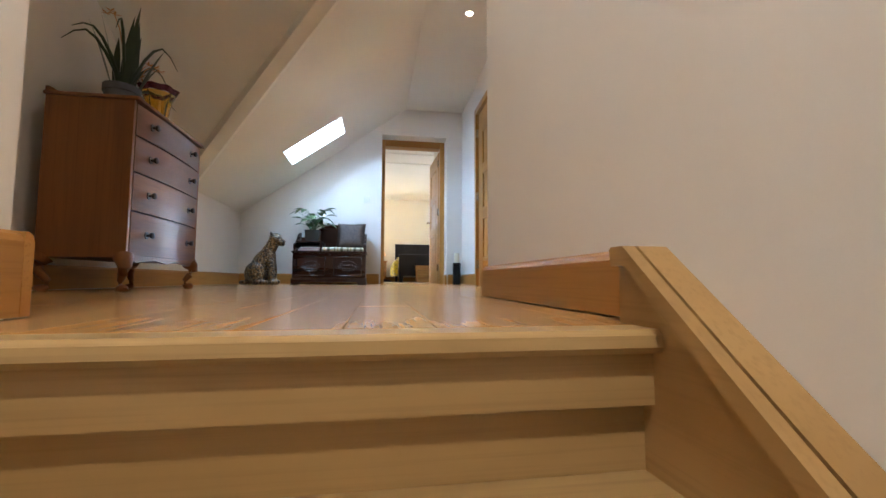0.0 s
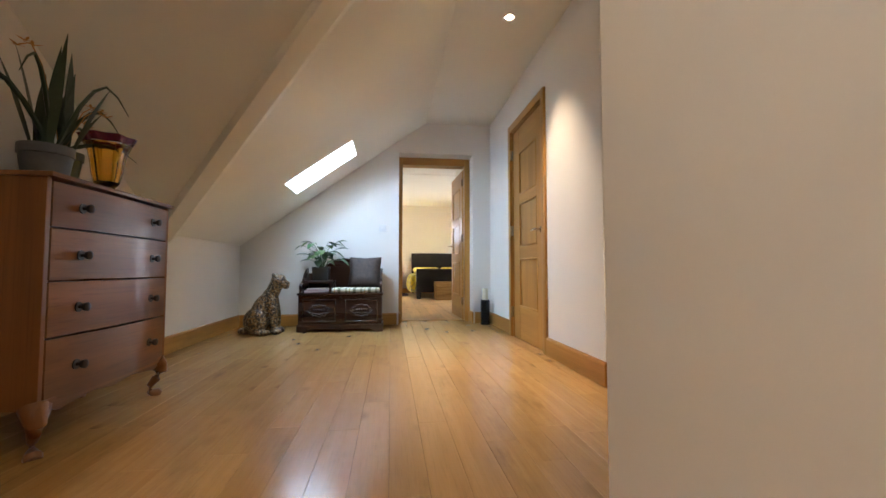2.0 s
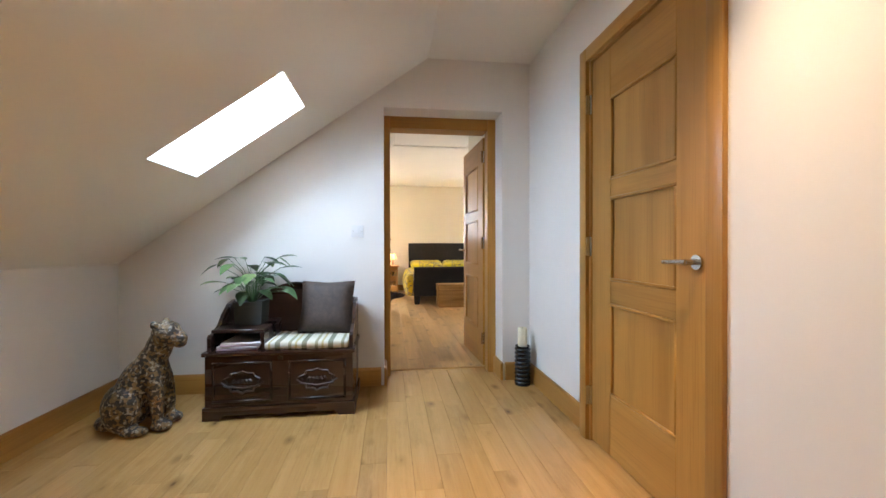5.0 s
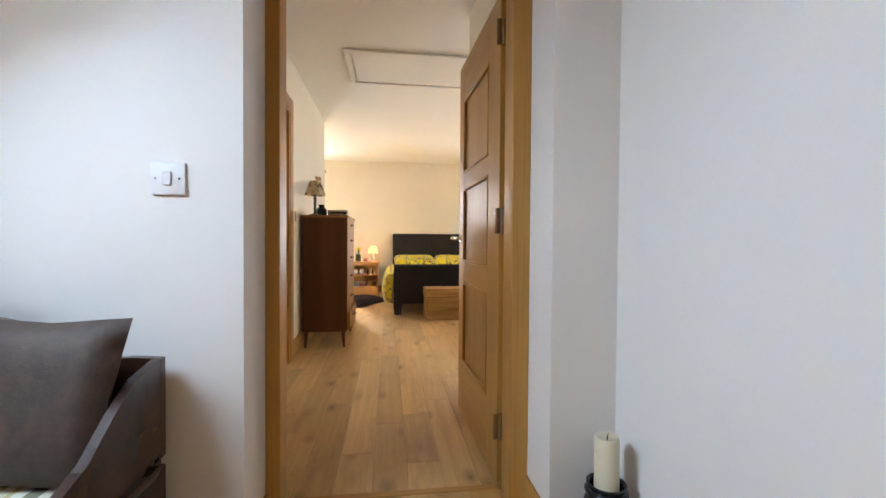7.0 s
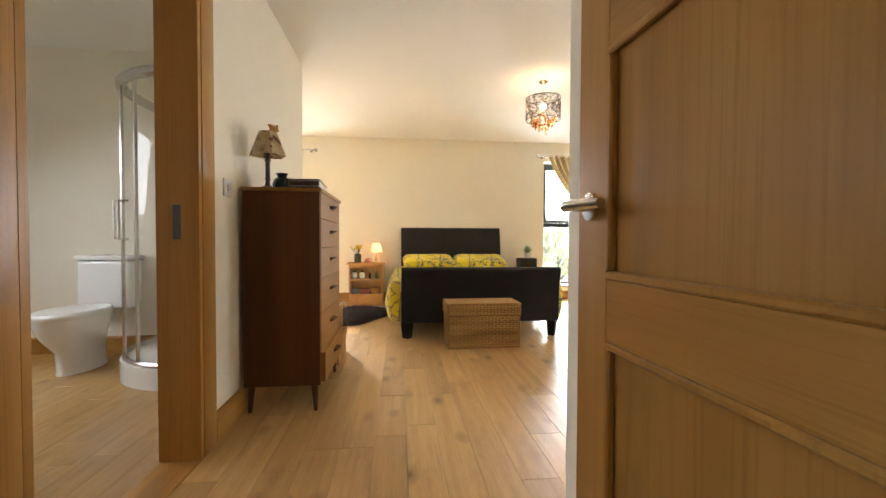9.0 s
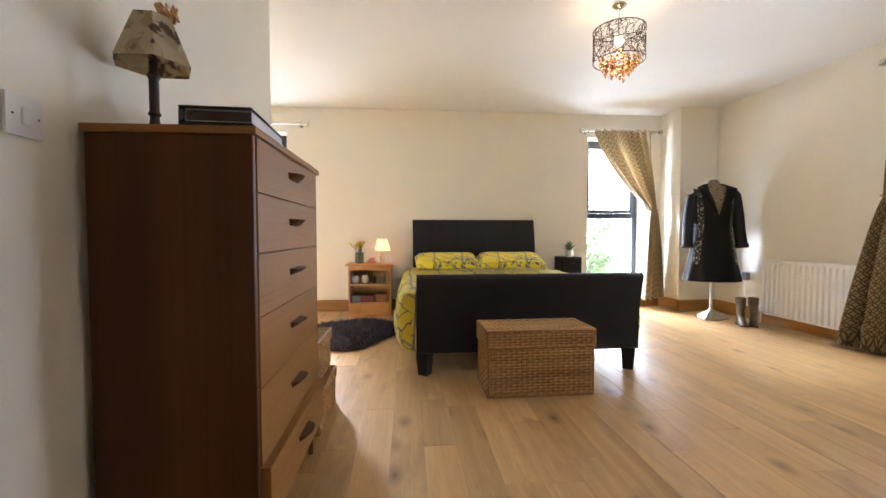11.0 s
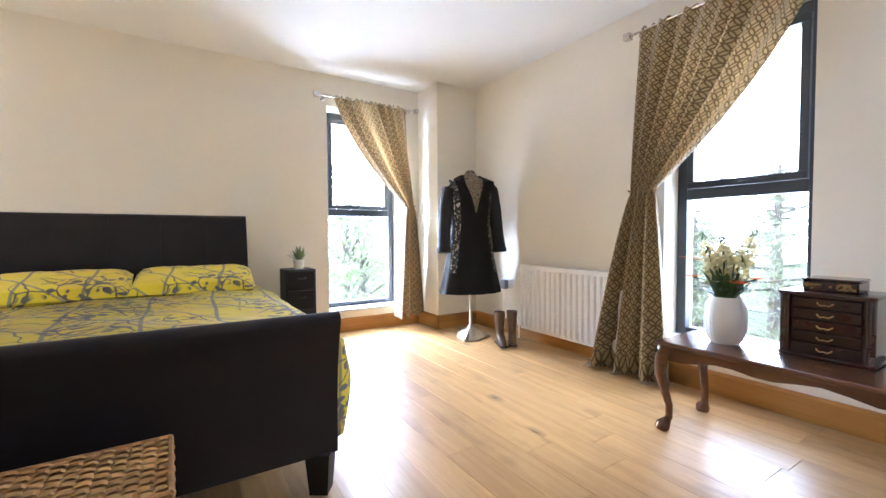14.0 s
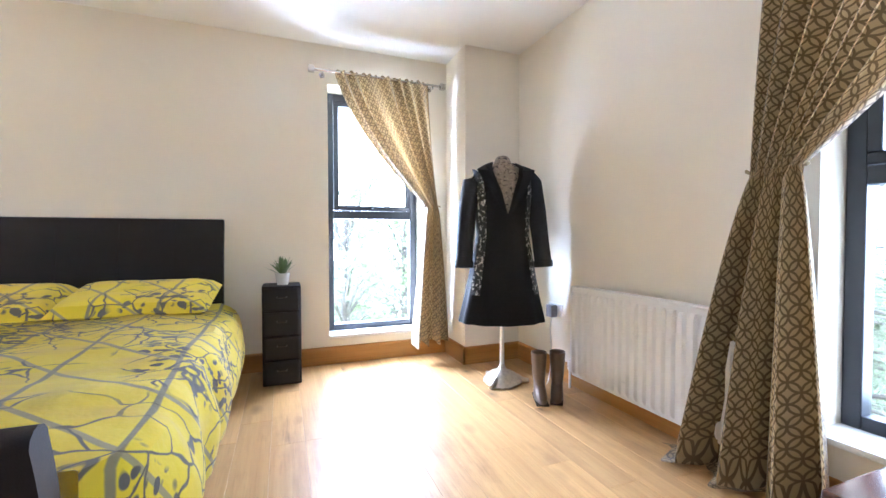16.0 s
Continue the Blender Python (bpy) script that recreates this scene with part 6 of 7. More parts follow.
me.from_pydata(vs, [], fs)
me.materials.append(M["fur"])
pile = new("fur", me)
pile.parent = rg
tagged(pile, kind="stuff")

# pine bedside cabinet
ns = thing("nightstand", "honey pine bedside cabinet with open shelves", "bedside cabinet", (0.125, 11.49, 0))
w2, d2_ = 0.235, 0.165
part("top", boxm(-w2 - 0.03, w2 + 0.03, -d2_ - 0.03, d2_ + 0.01, 0.570, 0.590, 0.006, 2), M["pine"], ns)
for s in (-1, 1):
    x0, x1 = sorted((s * w2, s * (w2 - 0.018)))
    part("side_panel", boxm(x0, x1, -d2_, d2_, 0.0, 0.5695, 0.002, 1), M["pine"], ns)
part("back_panel", boxm(-w2 + 0.0185, w2 - 0.0185, d2_ - 0.012, d2_, 0.02, 0.5695), M["pine"], ns)
for z in (0.135, 0.345):
    part("shelf", boxm(-w2 + 0.0185, w2 - 0.0185, -d2_ + 0.004, d2_ - 0.0125, z, z + 0.018, 0.002, 1), M["pine"], ns)
part("drawer_front", boxm(-w2 + 0.0185, w2 - 0.0185, -d2_ - 0.002, -d2_ + 0.018, 0.035, 0.134, 0.002, 1), M["pine"], ns)
kb = bmesh.new()
bmesh.ops.create_uvsphere(kb, u_segments=12, v_segments=8, radius=0.012, matrix=pose(0, -d2_ - 0.013, 0.085))
part("knob", kb, M["pine"], ns)
part("plinth", boxm(-w2 - 0.012, w2 + 0.012, -d2_ - 0.012, -d2_ + 0.006, 0, 0.034, 0.004, 1), M["pine"], ns)
ar = [(-w2 + 0.0185, 0.5695), (-w2 + 0.0185, 0.515)] + [(-0.21 + 0.42 * i / 12, 0.515 + 0.018 * math.sin(math.pi * i / 12)) for i in range(13)] + [(w2 - 0.0185, 0.515), (w2 - 0.0185, 0.5695)]
part("arched_rail", prism(bmesh.new(), ar, "y", -d2_, -d2_ + 0.016), M["pine"], ns)
bl = thing("bedside_lamp", "small cream bedside lamp, lit", "table lamp", (0.26, 11.50, 0.591))
part("base", lathe(bmesh.new(), [(0.04, 0), (0.042, 0.01), (0.022, 0.02), (0.03, 0.045), (0.034, 0.065), (0.022, 0.095), (0.012, 0.11), (0.012, 0.14)], 20), M["cream"], bl)
sh = bmesh.new()
lathe(sh, [(0.092, 0.145), (0.052, 0.275)], 28)
for f in [f for f in sh.faces if len(f.verts) > 4]:
    sh.faces.remove(f)
bmesh.ops.solidify(sh, geom=sh.faces[:], thickness=0.002)
part("shade", sh, M["lampshade"], bl, "cream cone shade")
bb = bmesh.new()
bmesh.ops.create_uvsphere(bb, u_segments=12, v_segments=8, radius=0.018, matrix=pose(0, 0, 0.19))
part("bulb", bb, M["bulb"], bl)


def jar(name, label, cat, at, prof, mat, lid=None):
    o = thing(name, label, cat, at)
    part("body", lathe(bmesh.new(), prof, 20), mat, o)
    if lid:
        part("lid", lathe(bmesh.new(), lid[0], 20), lid[1], o)
    return o


GINGER = [(0.024, 0), (0.04, 0.02), (0.045, 0.05), (0.035, 0.08), (0.02, 0.09)]
for x, y in ((-0.045, 11.44), (0.06, 11.47)):
    jar("ginger_jar", "small pale grey ginger jar on the shelf", "jar", (x, y, 0.3635), GINGER, M["ceramic"], ([(0.021, 0.0905), (0.022, 0.105), (0.008, 0.115)], M["zinc"]))
for k, (x, c_) in enumerate(((0.17, "dark_glass"), (0.215, "brass"), (0.255, "olive"), (0.295, "clear"), (0.32, "brass"))):
    jar("bottle", "small perfume bottle on the shelf", "bottle", (x, 11.42 + 0.02 * (k % 2), 0.3635), [(0.016, 0), (0.018, 0.07), (0.009, 0.085), (0.009, 0.10)], M[c_], ([(0.011, 0.1005), (0.011, 0.118)], M["brass"]))
solo("keepsake_tin", boxm(-0.07, 0.07, -0.05, 0.05, 0, 0.072, 0.005, 2), M["red_tin"], "printed red keepsake tin", "tin", (0.09, 11.43, 0.1535))
solo("keepsake_tin", boxm(-0.045, 0.045, -0.05, 0.05, 0, 0.075, 0.005, 2), M["blue_tin"], "dull blue keepsake tin", "tin", (-0.03, 11.43, 0.1535))
solo("cane_box", lathe(bmesh.new(), [(0.06, 0), (0.062, 0.07), (0.066, 0.072), (0.066, 0.088), (0.0, 0.09)], 24), M["wicker_v"], "round cane box on the bottom shelf", "box", (0.25, 11.43, 0.1535))
dv = jar("daffodil_vase", "glass vase of yellow daffodils", "vase", (0.0, 11.47, 0.591), [(0.042, 0), (0.05, 0.01), (0.048, 0.125), (0.044, 0.125), (0.044, 0.014), (0.0, 0.014)], M["olive"])
r = random.Random(9)
fs_, fp = bmesh.new(), bmesh.new()
for k in range(16):
    a, o, h = r.uniform(0, 6.28), r.uniform(0.02, 0.11), r.uniform(0.18, 0.245)
    p = Vector((o * math.cos(a), o * math.sin(a), h))
    tube(fs_, [(0, 0, 0.03), (p.x * 0.5, p.y * 0.5, h * 0.75), p], 0.0025, 5)
    for q_ in range(6):
        w = q_ * 1.047 + a
        leaf(fp, p, p + Vector((0.028 * math.cos(w), 0.028 * math.sin(w), 0.006 * math.sin(3 * w))), 0.018, 0, 3)
    tube(fp, [p, p + Vector((0, -0.008, 0.016))], [0.006, 0.011], 8)
part("stem", fs_, M["green"], dv)
part("blossom", fp, M["yellow_petal"], dv)
ph = thing("pink_trinket", "pink glazed trinket dish with a bird", "ornament", (0.14, 11.42, 0.591))
part("dish", lathe(bmesh.new(), [(0.03, 0), (0.055, 0.02), (0.058, 0.032), (0.05, 0.03), (0.0, 0.02)], 20), M["pink"], ph)
bb = bmesh.new()
blob(bb, (0, 0, 0.045), (0.035, 0.02, 0.02)), blob(bb, (0.03, 0, 0.06), (0.012, 0.012, 0.012))
part("bird", bb, M["pink"], ph)

# narrow drawer tower
dt = thing("drawer_tower", "narrow black leather tower of four drawers", "drawers", (2.473, 11.465, 0))
part("case", boxm(-0.12, 0.12, -0.118, 0.13, 0, 0.652, 0.004, 1), M["leather"], dt)
for k in range(4):
    d_ = part("drawer", boxm(-0.106, 0.106, -0.134, -0.1185, 0.012 + 0.16 * k, 0.160 + 0.16 * k, 0.004, 1), M["leather"], dt)
    hb = bmesh.new()
    tube(hb, [(-0.03, -0.134, 0.105 + 0.16 * k), (-0.025, -0.15, 0.10 + 0.16 * k), (0.025, -0.15, 0.10 + 0.16 * k), (0.03, -0.134, 0.105 + 0.16 * k)], 0.004, 6)
    part("handle", hb, M["iron"], d_)
su = jar("succulent", "small spiky succulent in a white pot", "plant", (2.48, 11.45, 0.653), [(0.036, 0), (0.046, 0.075), (0.048, 0.078), (0.042, 0.078), (0.04, 0.065), (0.0, 0.065)], M["ceramic"])
bm = bmesh.new()
r = random.Random(4)
for k in range(26):
    a, o = k * 2.4, 0.02 + 0.10 * (k / 26)
    leaf(bm, (0.008 * math.cos(a), 0.008 * math.sin(a), 0.065), (o * math.cos(a), o * math.sin(a), 0.205 - 0.075 * k / 26 + r.uniform(-0.012, 0.012)), 0.022, 0.004, 4)
part("foliage", bm, M["green_pale"], su)


# curtains on poles
def curtain_rod(at, rz, s0, s1, label):
    t = thing("curtain_rod", label, "curtain pole", at, rz, "curtain poles")
    b_ = bmesh.new()
    tube(b_, [(s0, 0, 0), (s1, 0, 0)], 0.009, 12)
    part("pole", b_, M["chrome"], t)
    for s in (s0, s1):
        e = 1 if s == s1 else -1
        x0, x1 = sorted((s, s + e * 0.045))
        part("finial", boxm(x0, x1, -0.022, 0.022, -0.022, 0.022, 0.006, 2), M["chrome"], t, "square steel finial")
    for s in (s0 + 0.06, s1 - 0.06):
        b_ = bmesh.new()
        tube(b_, [(s, 0, 0), (s, 0.098, 0)], 0.007, 8)
        tube(b_, [(s, 0.094, 0), (s, 0.098, 0)], 0.022, 12)
        tube(b_, [(s, 0, -0.03), (s, 0, 0)], 0.006, 8)
        part("bracket", b_, M["chrome"], t)
    return t


def tied_curtain(at, rz, top, tie, bottom, z_top, z_tie, z_bot, puddle, label, seed, folds=7, squeeze=0.10):
    """Hung from x = top[0] to top[1], drawn in at tie, flaring again to bottom; the wall lies towards +y."""
    t = thing("curtain", label, "curtain", at, rz, "patterned curtains")
    bm = bmesh.new()
    uvl = bm.loops.layers.uv.new("cloth")
    nu, nv1, nv2 = 96, 40, 34
    wid, grid, uvs = 1.5, [], {}
    r = random.Random(seed)
    ph = [r.uniform(0, 6.28) for _ in range(3)]
    for j in range(nv1 + nv2 + 1):
        line = []
        for i in range(nu + 1):
            u = i / nu
            pleat = math.sin(2 * math.pi * folds * u + ph[0] + 1.5 * math.sin(2 * math.pi * u * 1.6 + ph[1])) * (0.75 + 0.35 * math.sin(2 * math.pi * u * 2.3 + ph[2]))
            if j <= nv1:
                s = j / nv1
                xt = top[0] + (top[1] - top[0]) * u
                xe = tie + squeeze * (u - 0.5)
                sag = s ** (1.0 + 0.35 * u)
                x = xt + (xe - xt) * sag
                z = z_top + (z_tie - z_top) * s + (0.0 if s < 0.02 else -0.03 * math.sin(math.pi * s) * u)
                amp = 0.020 * (1 - s) + 0.074 * s * (1 - s) * 2 + 0.016 * s
                y = amp * pleat - 0.035 * s
                if s < 0.06:
                    z += 0.010 * math.sin(2 * math.pi * folds * 2.2 * u + ph[2]) * (1 - s / 0.06)
            else:
                s = (j - nv1) / nv2
                xe = tie + squeeze * (u - 0.5)
                xb = bottom[0] + (bottom[1] - bottom[0]) * u
                x = xe + (xb - xe) * (s ** 0.8)
                z = z_tie + (z_bot - z_tie) * s + (0.02 * math.sin(3 * u * 6.28) * s * (1 - puddle))
                pleat = 0.35 * pleat + 0.8 * math.sin(2 * math.pi * 3.5 * u + ph[1])
                amp = 0.024 + 0.078 * s ** 0.7
                y = amp * pleat - 0.035 - 0.01 * s
                if puddle and s > 0.93:
                    k = (s - 0.93) / 0.07
                    z = 0.012 + 0.02 * abs(pleat) * (1 - k) + 0.008 * k
                    y -= 0.05 * k + 0.02 * k * pleat
                    x += (u - 0.5) * 0.10 * k
            v = bm.verts.new((x, y, z))
            line.append(v)
            uvs[v] = (u * wid, -(j / (nv1 + nv2)) * 2.35)
        grid.append(line)
    for a, b_ in zip(grid, grid[1:]):
        for i in range(nu):
            f = bm.faces.new((a[i], a[i + 1], b_[i + 1], b_[i]))
            for lp in f.loops:
                lp[uvl].uv = uvs[lp.vert]
    part("cloth", bm, M["curtain"], t)
    tb = bmesh.new()
    tube(tb, [(tie + (abs(squeeze) * 0.5 + 0.012) * math.cos(a), -0.035 + 0.032 * math.sin(a), z_tie + 0.006 * math.sin(2 * a)) for a in [-0.25 + k * 0.2602 for k in range(15)]], 0.006, 6)
    part("tieback", tb, M["tie"], t)
    return t


curtain_rod((0, 11.60, 2.19), 0, 2.71, 3.68, "steel curtain pole with square ends above the window")
tied_curtain((0, 11.60, 0), 0, (3.585, 2.85), 3.60, (3.725, 3.425), 2.205, 1.22, 0.13, 0.0, "gold and brown patterned curtain tied back beside the window", 3, 7, -0.11)
curtain_rod((0, 11.60, 2.20), 0, -1.88, -0.625, "steel curtain pole with square ends above the window")
tied_curtain((0, 11.60, 0), 0, (-1.75, -1.02), -1.72, (-1.80, -1.50), 2.215, 1.20, 0.10, 0.0, "gold and brown patterned curtain drawn aside from the window", 5)
curtain_rod((4.15, 0, 2.22), -90, -9.51, -8.44, "steel curtain pole with square ends above the window")
tied_curtain((4.15, 0, 0), -90, (-9.445, -8.545), -9.395, (-9.79, -9.19), 2.235, 1.21, 0.02, 1.0, "gold and brown patterned curtain tied back and pooling on the floor", 7, 8, 0.17)

# radiator
rd = thing("radiator", "white ribbed panel radiator below the curtain", "radiator", (4.25, 10.03, 0))
RZ0, RZ1, RY = 0.105, 0.66, 0.53
n = 20
bm = bmesh.new()
prof = []
for i in range(n):
    y = -RY + 0.02 + (2 * RY - 0.04) * i / (n - 1)
    prof += [(y - 0.017, -0.0855), (y - 0.009, -0.1035), (y + 0.009, -0.1035), (y + 0.017, -0.0855)]
rw_ = [[bm.verts.new((x + (0.0118 if zz_ in (RZ0 + 0.02, RZ1 - 0.03) and x < -0.09 else 0.0), y, zz_)) for y, x in prof] for zz_ in (RZ0 + 0.02, RZ0 + 0.045, RZ1 - 0.055, RZ1 - 0.03)]
for a, b_ in zip(rw_, rw_[1:]):
    for i in range(len(a) - 1):
        bm.faces.new((a[i], a[i + 1], b_[i + 1], b_[i]))
box(bm, -0.0845, -0.070, -RY, RY, RZ0, RZ1, 0.004, 1)
part("front_panel", bm, M["white_gloss"], rd)
part("rear_panel", boxm(-0.045, -0.030, -RY, RY, RZ0, RZ1, 0.004, 1), M["white_gloss"], rd)
part("top_grille", boxm(-0.088, -0.028, -RY - 0.004, RY + 0.004, RZ1 - 0.004, RZ1 + 0.006, 0.003, 1), M["white_gloss"], rd)
for s in (-1, 1):
    y0, y1 = sorted((s * RY, s * (RY + 0.004)))
    part("side_cover", boxm(-0.088, -0.028, y0, y1, RZ0 + 0.02, RZ1 - 0.005, 0.001, 1), M["white_gloss"], rd)
    vb = bmesh.new()
    tube(vb, [(-0.055, s * (RY + 0.004), RZ0 + 0.03), (-0.055, s * (RY + 0.05), RZ0 + 0.03), (-0.055, s * (RY + 0.05), 0.0)], 0.008, 8)
    tube(vb, [(-0.055, s * (RY + 0.05), RZ0 + 0.015), (-0.055, s * (RY + 0.05), RZ0 + 0.07)], 0.014, 10)
    part("valve_pipe", vb, M["white_gloss"], rd)
for y in (-0.35, 0.35):
    part("bracket", boxm(-0.03, -0.001, y - 0.02, y + 0.02, 0.2, 0.5), M["white_gloss"], rd)

# double socket with plug
so = thing("wall_socket", "white double socket with a grey plug-in charger", "socket", (4.249, 10.83, 0.47), 90)
part("plate", boxm(-0.073, 0.073, 0, 0.009, -0.043, 0.043, 0.003, 2), M["plastic"], so)
part("charger", boxm(-0.03, 0.035, 0.0095, 0.06, -0.05, 0.035, 0.008, 2), M["grey_plastic"], so)
cb = bmesh.new()
tube(cb, [(0.0, 0.035, -0.05), (0.0, 0.05, -0.12), (-0.03, 0.06, -0.25), (-0.06, 0.09, -0.40), (-0.08, 0.12, -0.458), (-0.12, 0.16, -0.465)], 0.0035, 6)
part("cable", cb, M["plastic"], so)

# coat on a stand
cs = thing("coat_stand", "white dress form stand on a carved foot", "stand", (3.84, 10.86, 0))
bm = bmesh.new()
tube(bm, [(0, 0, 0.05), (0, 0, 0.62)], [0.016, 0.013], 12)
part("pole", bm, M["white_gloss"], cs)
part("foot", lathe(bmesh.new(), [(0.125, 0.0), (0.128, 0.012), (0.112, 0.030), (0.092, 0.055), (0.060, 0.078), (0.034, 0.090), (0.022, 0.105), (0.017, 0.125)], 36, wave=lambda a, k: 1 + (0.11 if k < 4 else 0.05) * math.cos(3 * a + 0.4) + 0.03 * math.cos(12 * a)), M["old_silver"], cs, "embossed silver foot")
for k in range(3):
    a = math.radians(-23 + 120 * k)
    ft = bmesh.new()
    d = Vector((math.cos(a), math.sin(a), 0))
    tube(ft, [d * 0.09 + Vector((0, 0, 0.045)), d * 0.13 + Vector((0, 0, 0.022)), d * 0.16 + Vector((0, 0, 0.016)), d * 0.178 + Vector((0, 0, 0.020))], [0.022, 0.020, 0.016, 0.013], 10)
    part("toe", ft, M["old_silver"], cs)
bm = bmesh.new()
rings = [(0.60, 0.13, 0.09), (0.75, 0.165, 0.115), (0.95, 0.125, 0.095), (1.10, 0.15, 0.115), (1.25, 0.16, 0.12), (1.36, 0.165, 0.10), (1.42, 0.12, 0.075), (1.455, 0.06, 0.052), (1.49, 0.045, 0.043), (1.502, 0.03, 0.03)]


def loft(bm, rings, seg, a0=0.0, a1=2 * math.pi, grow=0.0, ripple=0.0, lobes=9, cap=True):
    """Stacked ovals of (height, half width, half depth), from angle a0 to a1 (front is -y)."""
    full = abs(a1 - a0 - 2 * math.pi) < 1e-6
    out = []
    for z, rx, ry in rings:
        line = []
        for i in range(seg + (0 if full else 1)):
            a = a0 + (a1 - a0) * i / seg
            g = 1 + ripple * math.sin(lobes * a) * max(0, (1.1 - z))
            line.append(bm.verts.new(((rx + grow) * g * math.cos(a), (ry + grow) * g * math.sin(a), z)))
        out.append(line)
    for p, q in zip(out, out[1:]):
        m = len(p)
        for i in range(m if full else m - 1):
            bm.faces.new((p[i], p[(i + 1) % m], q[(i + 1) % m], q[i]))
    if full and cap:
        bm.faces.new(out[0][::-1]), bm.faces.new(out[-1])
    return out


loft(bm, rings, 28)
solo("dress_form", bm, M["form"], "patterned tailor's dress form wearing a coat", "dress form", (3.84, 10.86, 0), -14)
ct = thing("coat", "black curly wool coat with ivory lace panels", "coat", (3.84, 10.86, 0), -14)
crings = [(0.415, 0.285, 0.185), (0.43, 0.283, 0.183), (0.60, 0.245, 0.165), (0.80, 0.205, 0.145), (0.98, 0.175, 0.128), (1.12, 0.178, 0.135), (1.25, 0.188, 0.138), (1.36, 0.190, 0.118), (1.42, 0.150, 0.092), (1.46, 0.088, 0.072)]
bm = bmesh.new()
loft(bm, crings[:6], 60, 0, 2 * math.pi, 0, 0.05, 11, False)
bmesh.ops.solidify(bm, geom=bm.faces[:], thickness=0.012)
part("skirt", bm, M["black_cloth"], ct)
f0 = -math.pi / 2
bm = bmesh.new()
op = {5: 0.02, 6: 0.2, 7: 0.42, 8: 0.62, 9: 0.95}
prev = None
for k in range(5, 10):
    z, rx, ry = crings[k]
    g = op[k]
    line = [bm.verts.new((rx * math.cos(f0 + g + (2 * math.pi - 2 * g) * i / 40), ry * math.sin(f0 + g + (2 * math.pi - 2 * g) * i / 40), z)) for i in range(41)]
    if prev:
        for i in range(40):
            bm.faces.new((prev[i], prev[i + 1], line[i + 1], line[i]))
    prev = line
bmesh.ops.solidify(bm, geom=bm.faces[:], thickness=0.012)
part("bodice", bm, M["black_cloth"], ct)
for s in (-1, 1):
    sv = bmesh.new()
    tube(sv, [(s * 0.165, 0.0, 1.39), (s * 0.205, 0.0, 1.33), (s * 0.235, -0.005, 1.15), (s * 0.255, -0.02, 0.95), (s * 0.268, -0.045, 0.79)], [0.045, 0.062, 0.06, 0.055, 0.056], 16)
    sl = part("sleeve", sv, M["black_cloth"], ct)
    cf = bmesh.new()
    tube(cf, [(s * 0.266, -0.041, 0.815), (s * 0.268, -0.046, 0.775)], [0.064, 0.062], 16)
    part("cuff", cf, M["black_cloth"], sl)
    lp = bmesh.new()
    lay = []
    for z, rx, ry in crings[2:9]:
        aa = f0 + s * (0.80 if z < 1.3 else 0.90)
        lay.append([lp.verts.new(((rx + 0.006) * math.cos(aa + s * q_ * 0.40), (ry + 0.006) * math.sin(aa + s * q_ * 0.40), z)) for q_ in (0, 0.33, 0.66, 1.0)])
    for p, q in zip(lay, lay[1:]):
        for i in range(3):
            lp.faces.new((p[i], p[i + 1], q[i + 1], q[i]))
    bmesh.ops.recalc_face_normals(lp, faces=lp.faces)
    bmesh.ops.solidify(lp, geom=lp.faces[:], thickness=0.004)
    part("lace_panel", lp, M["lace"], ct, "ivory and black lace panel")
    co = bmesh.new()
    pts_ = [(s * 0.06, 0.06, 1.475), (s * 0.105, 0.0, 1.455), (s * 0.115, -0.075, 1.40), (s * 0.075, -0.125, 1.28), (s * 0.02, -0.145, 1.13)]
    wid_ = [(s * 0.05, 0.02, -0.035), (s * 0.055, 0.0, -0.03), (s * 0.075, -0.02, 0.0), (s * 0.06, -0.012, 0.02), (s * 0.01, -0.004, 0.0)]
    va = [(co.verts.new(p), co.verts.new(Vector(p) + Vector(w))) for p, w in zip(pts_, wid_)]
    for a, b_ in zip(va, va[1:]):
        co.faces.new((a[0], b_[0], b_[1], a[1]))
    bmesh.ops.solidify(co, geom=co.faces[:], thickness=0.014)
    part("collar", co, M["black_cloth"], ct)


def ankle_boot(at, rz):
    t = thing("boot", "taupe bronze leather boot standing on the floor", "boot", at, rz, "pair of boots")
    b_ = bmesh.new()
    rg_ = []
    for k, (z, cy, rx, ry) in enumerate(((0.012, -0.045, 0.036, 0.105), (0.035, -0.045, 0.037, 0.102), (0.06, -0.03, 0.035, 0.08), (0.09, -0.005, 0.033, 0.05), (0.14, 0.008, 0.038, 0.046), (0.25, 0.008, 0.046, 0.054), (0.275, 0.008, 0.047, 0.055), (0.27, 0.008, 0.042, 0.049), (0.12, 0.008, 0.03, 0.036))):
        rg_.append([b_.verts.new((rx * math.cos(a * math.pi / 10), cy + ry * math.sin(a * math.pi / 10), z)) for a in range(20)])
    for p, q in zip(rg_, rg_[1:]):
        for i in range(20):
            b_.faces.new((p[i], p[(i + 1) % 20], q[(i + 1) % 20], q[i]))
    b_.faces.new(rg_[0][::-1]), b_.faces.new(rg_[-1])
    part("upper", b_, M["boot"], t)
    b_ = bmesh.new()
    box(b_, -0.034, 0.034, 0.0, 0.055, 0, 0.012, 0.003, 1), box(b_, -0.036, 0.036, -0.145, 0.0, 0.001, 0.0125, 0.003, 1)
    part("sole", b_, M["soil"], t)


ankle_boot((3.92, 10.55, 0), -25)
ankle_boot((4.03, 10.52, 0), -38)

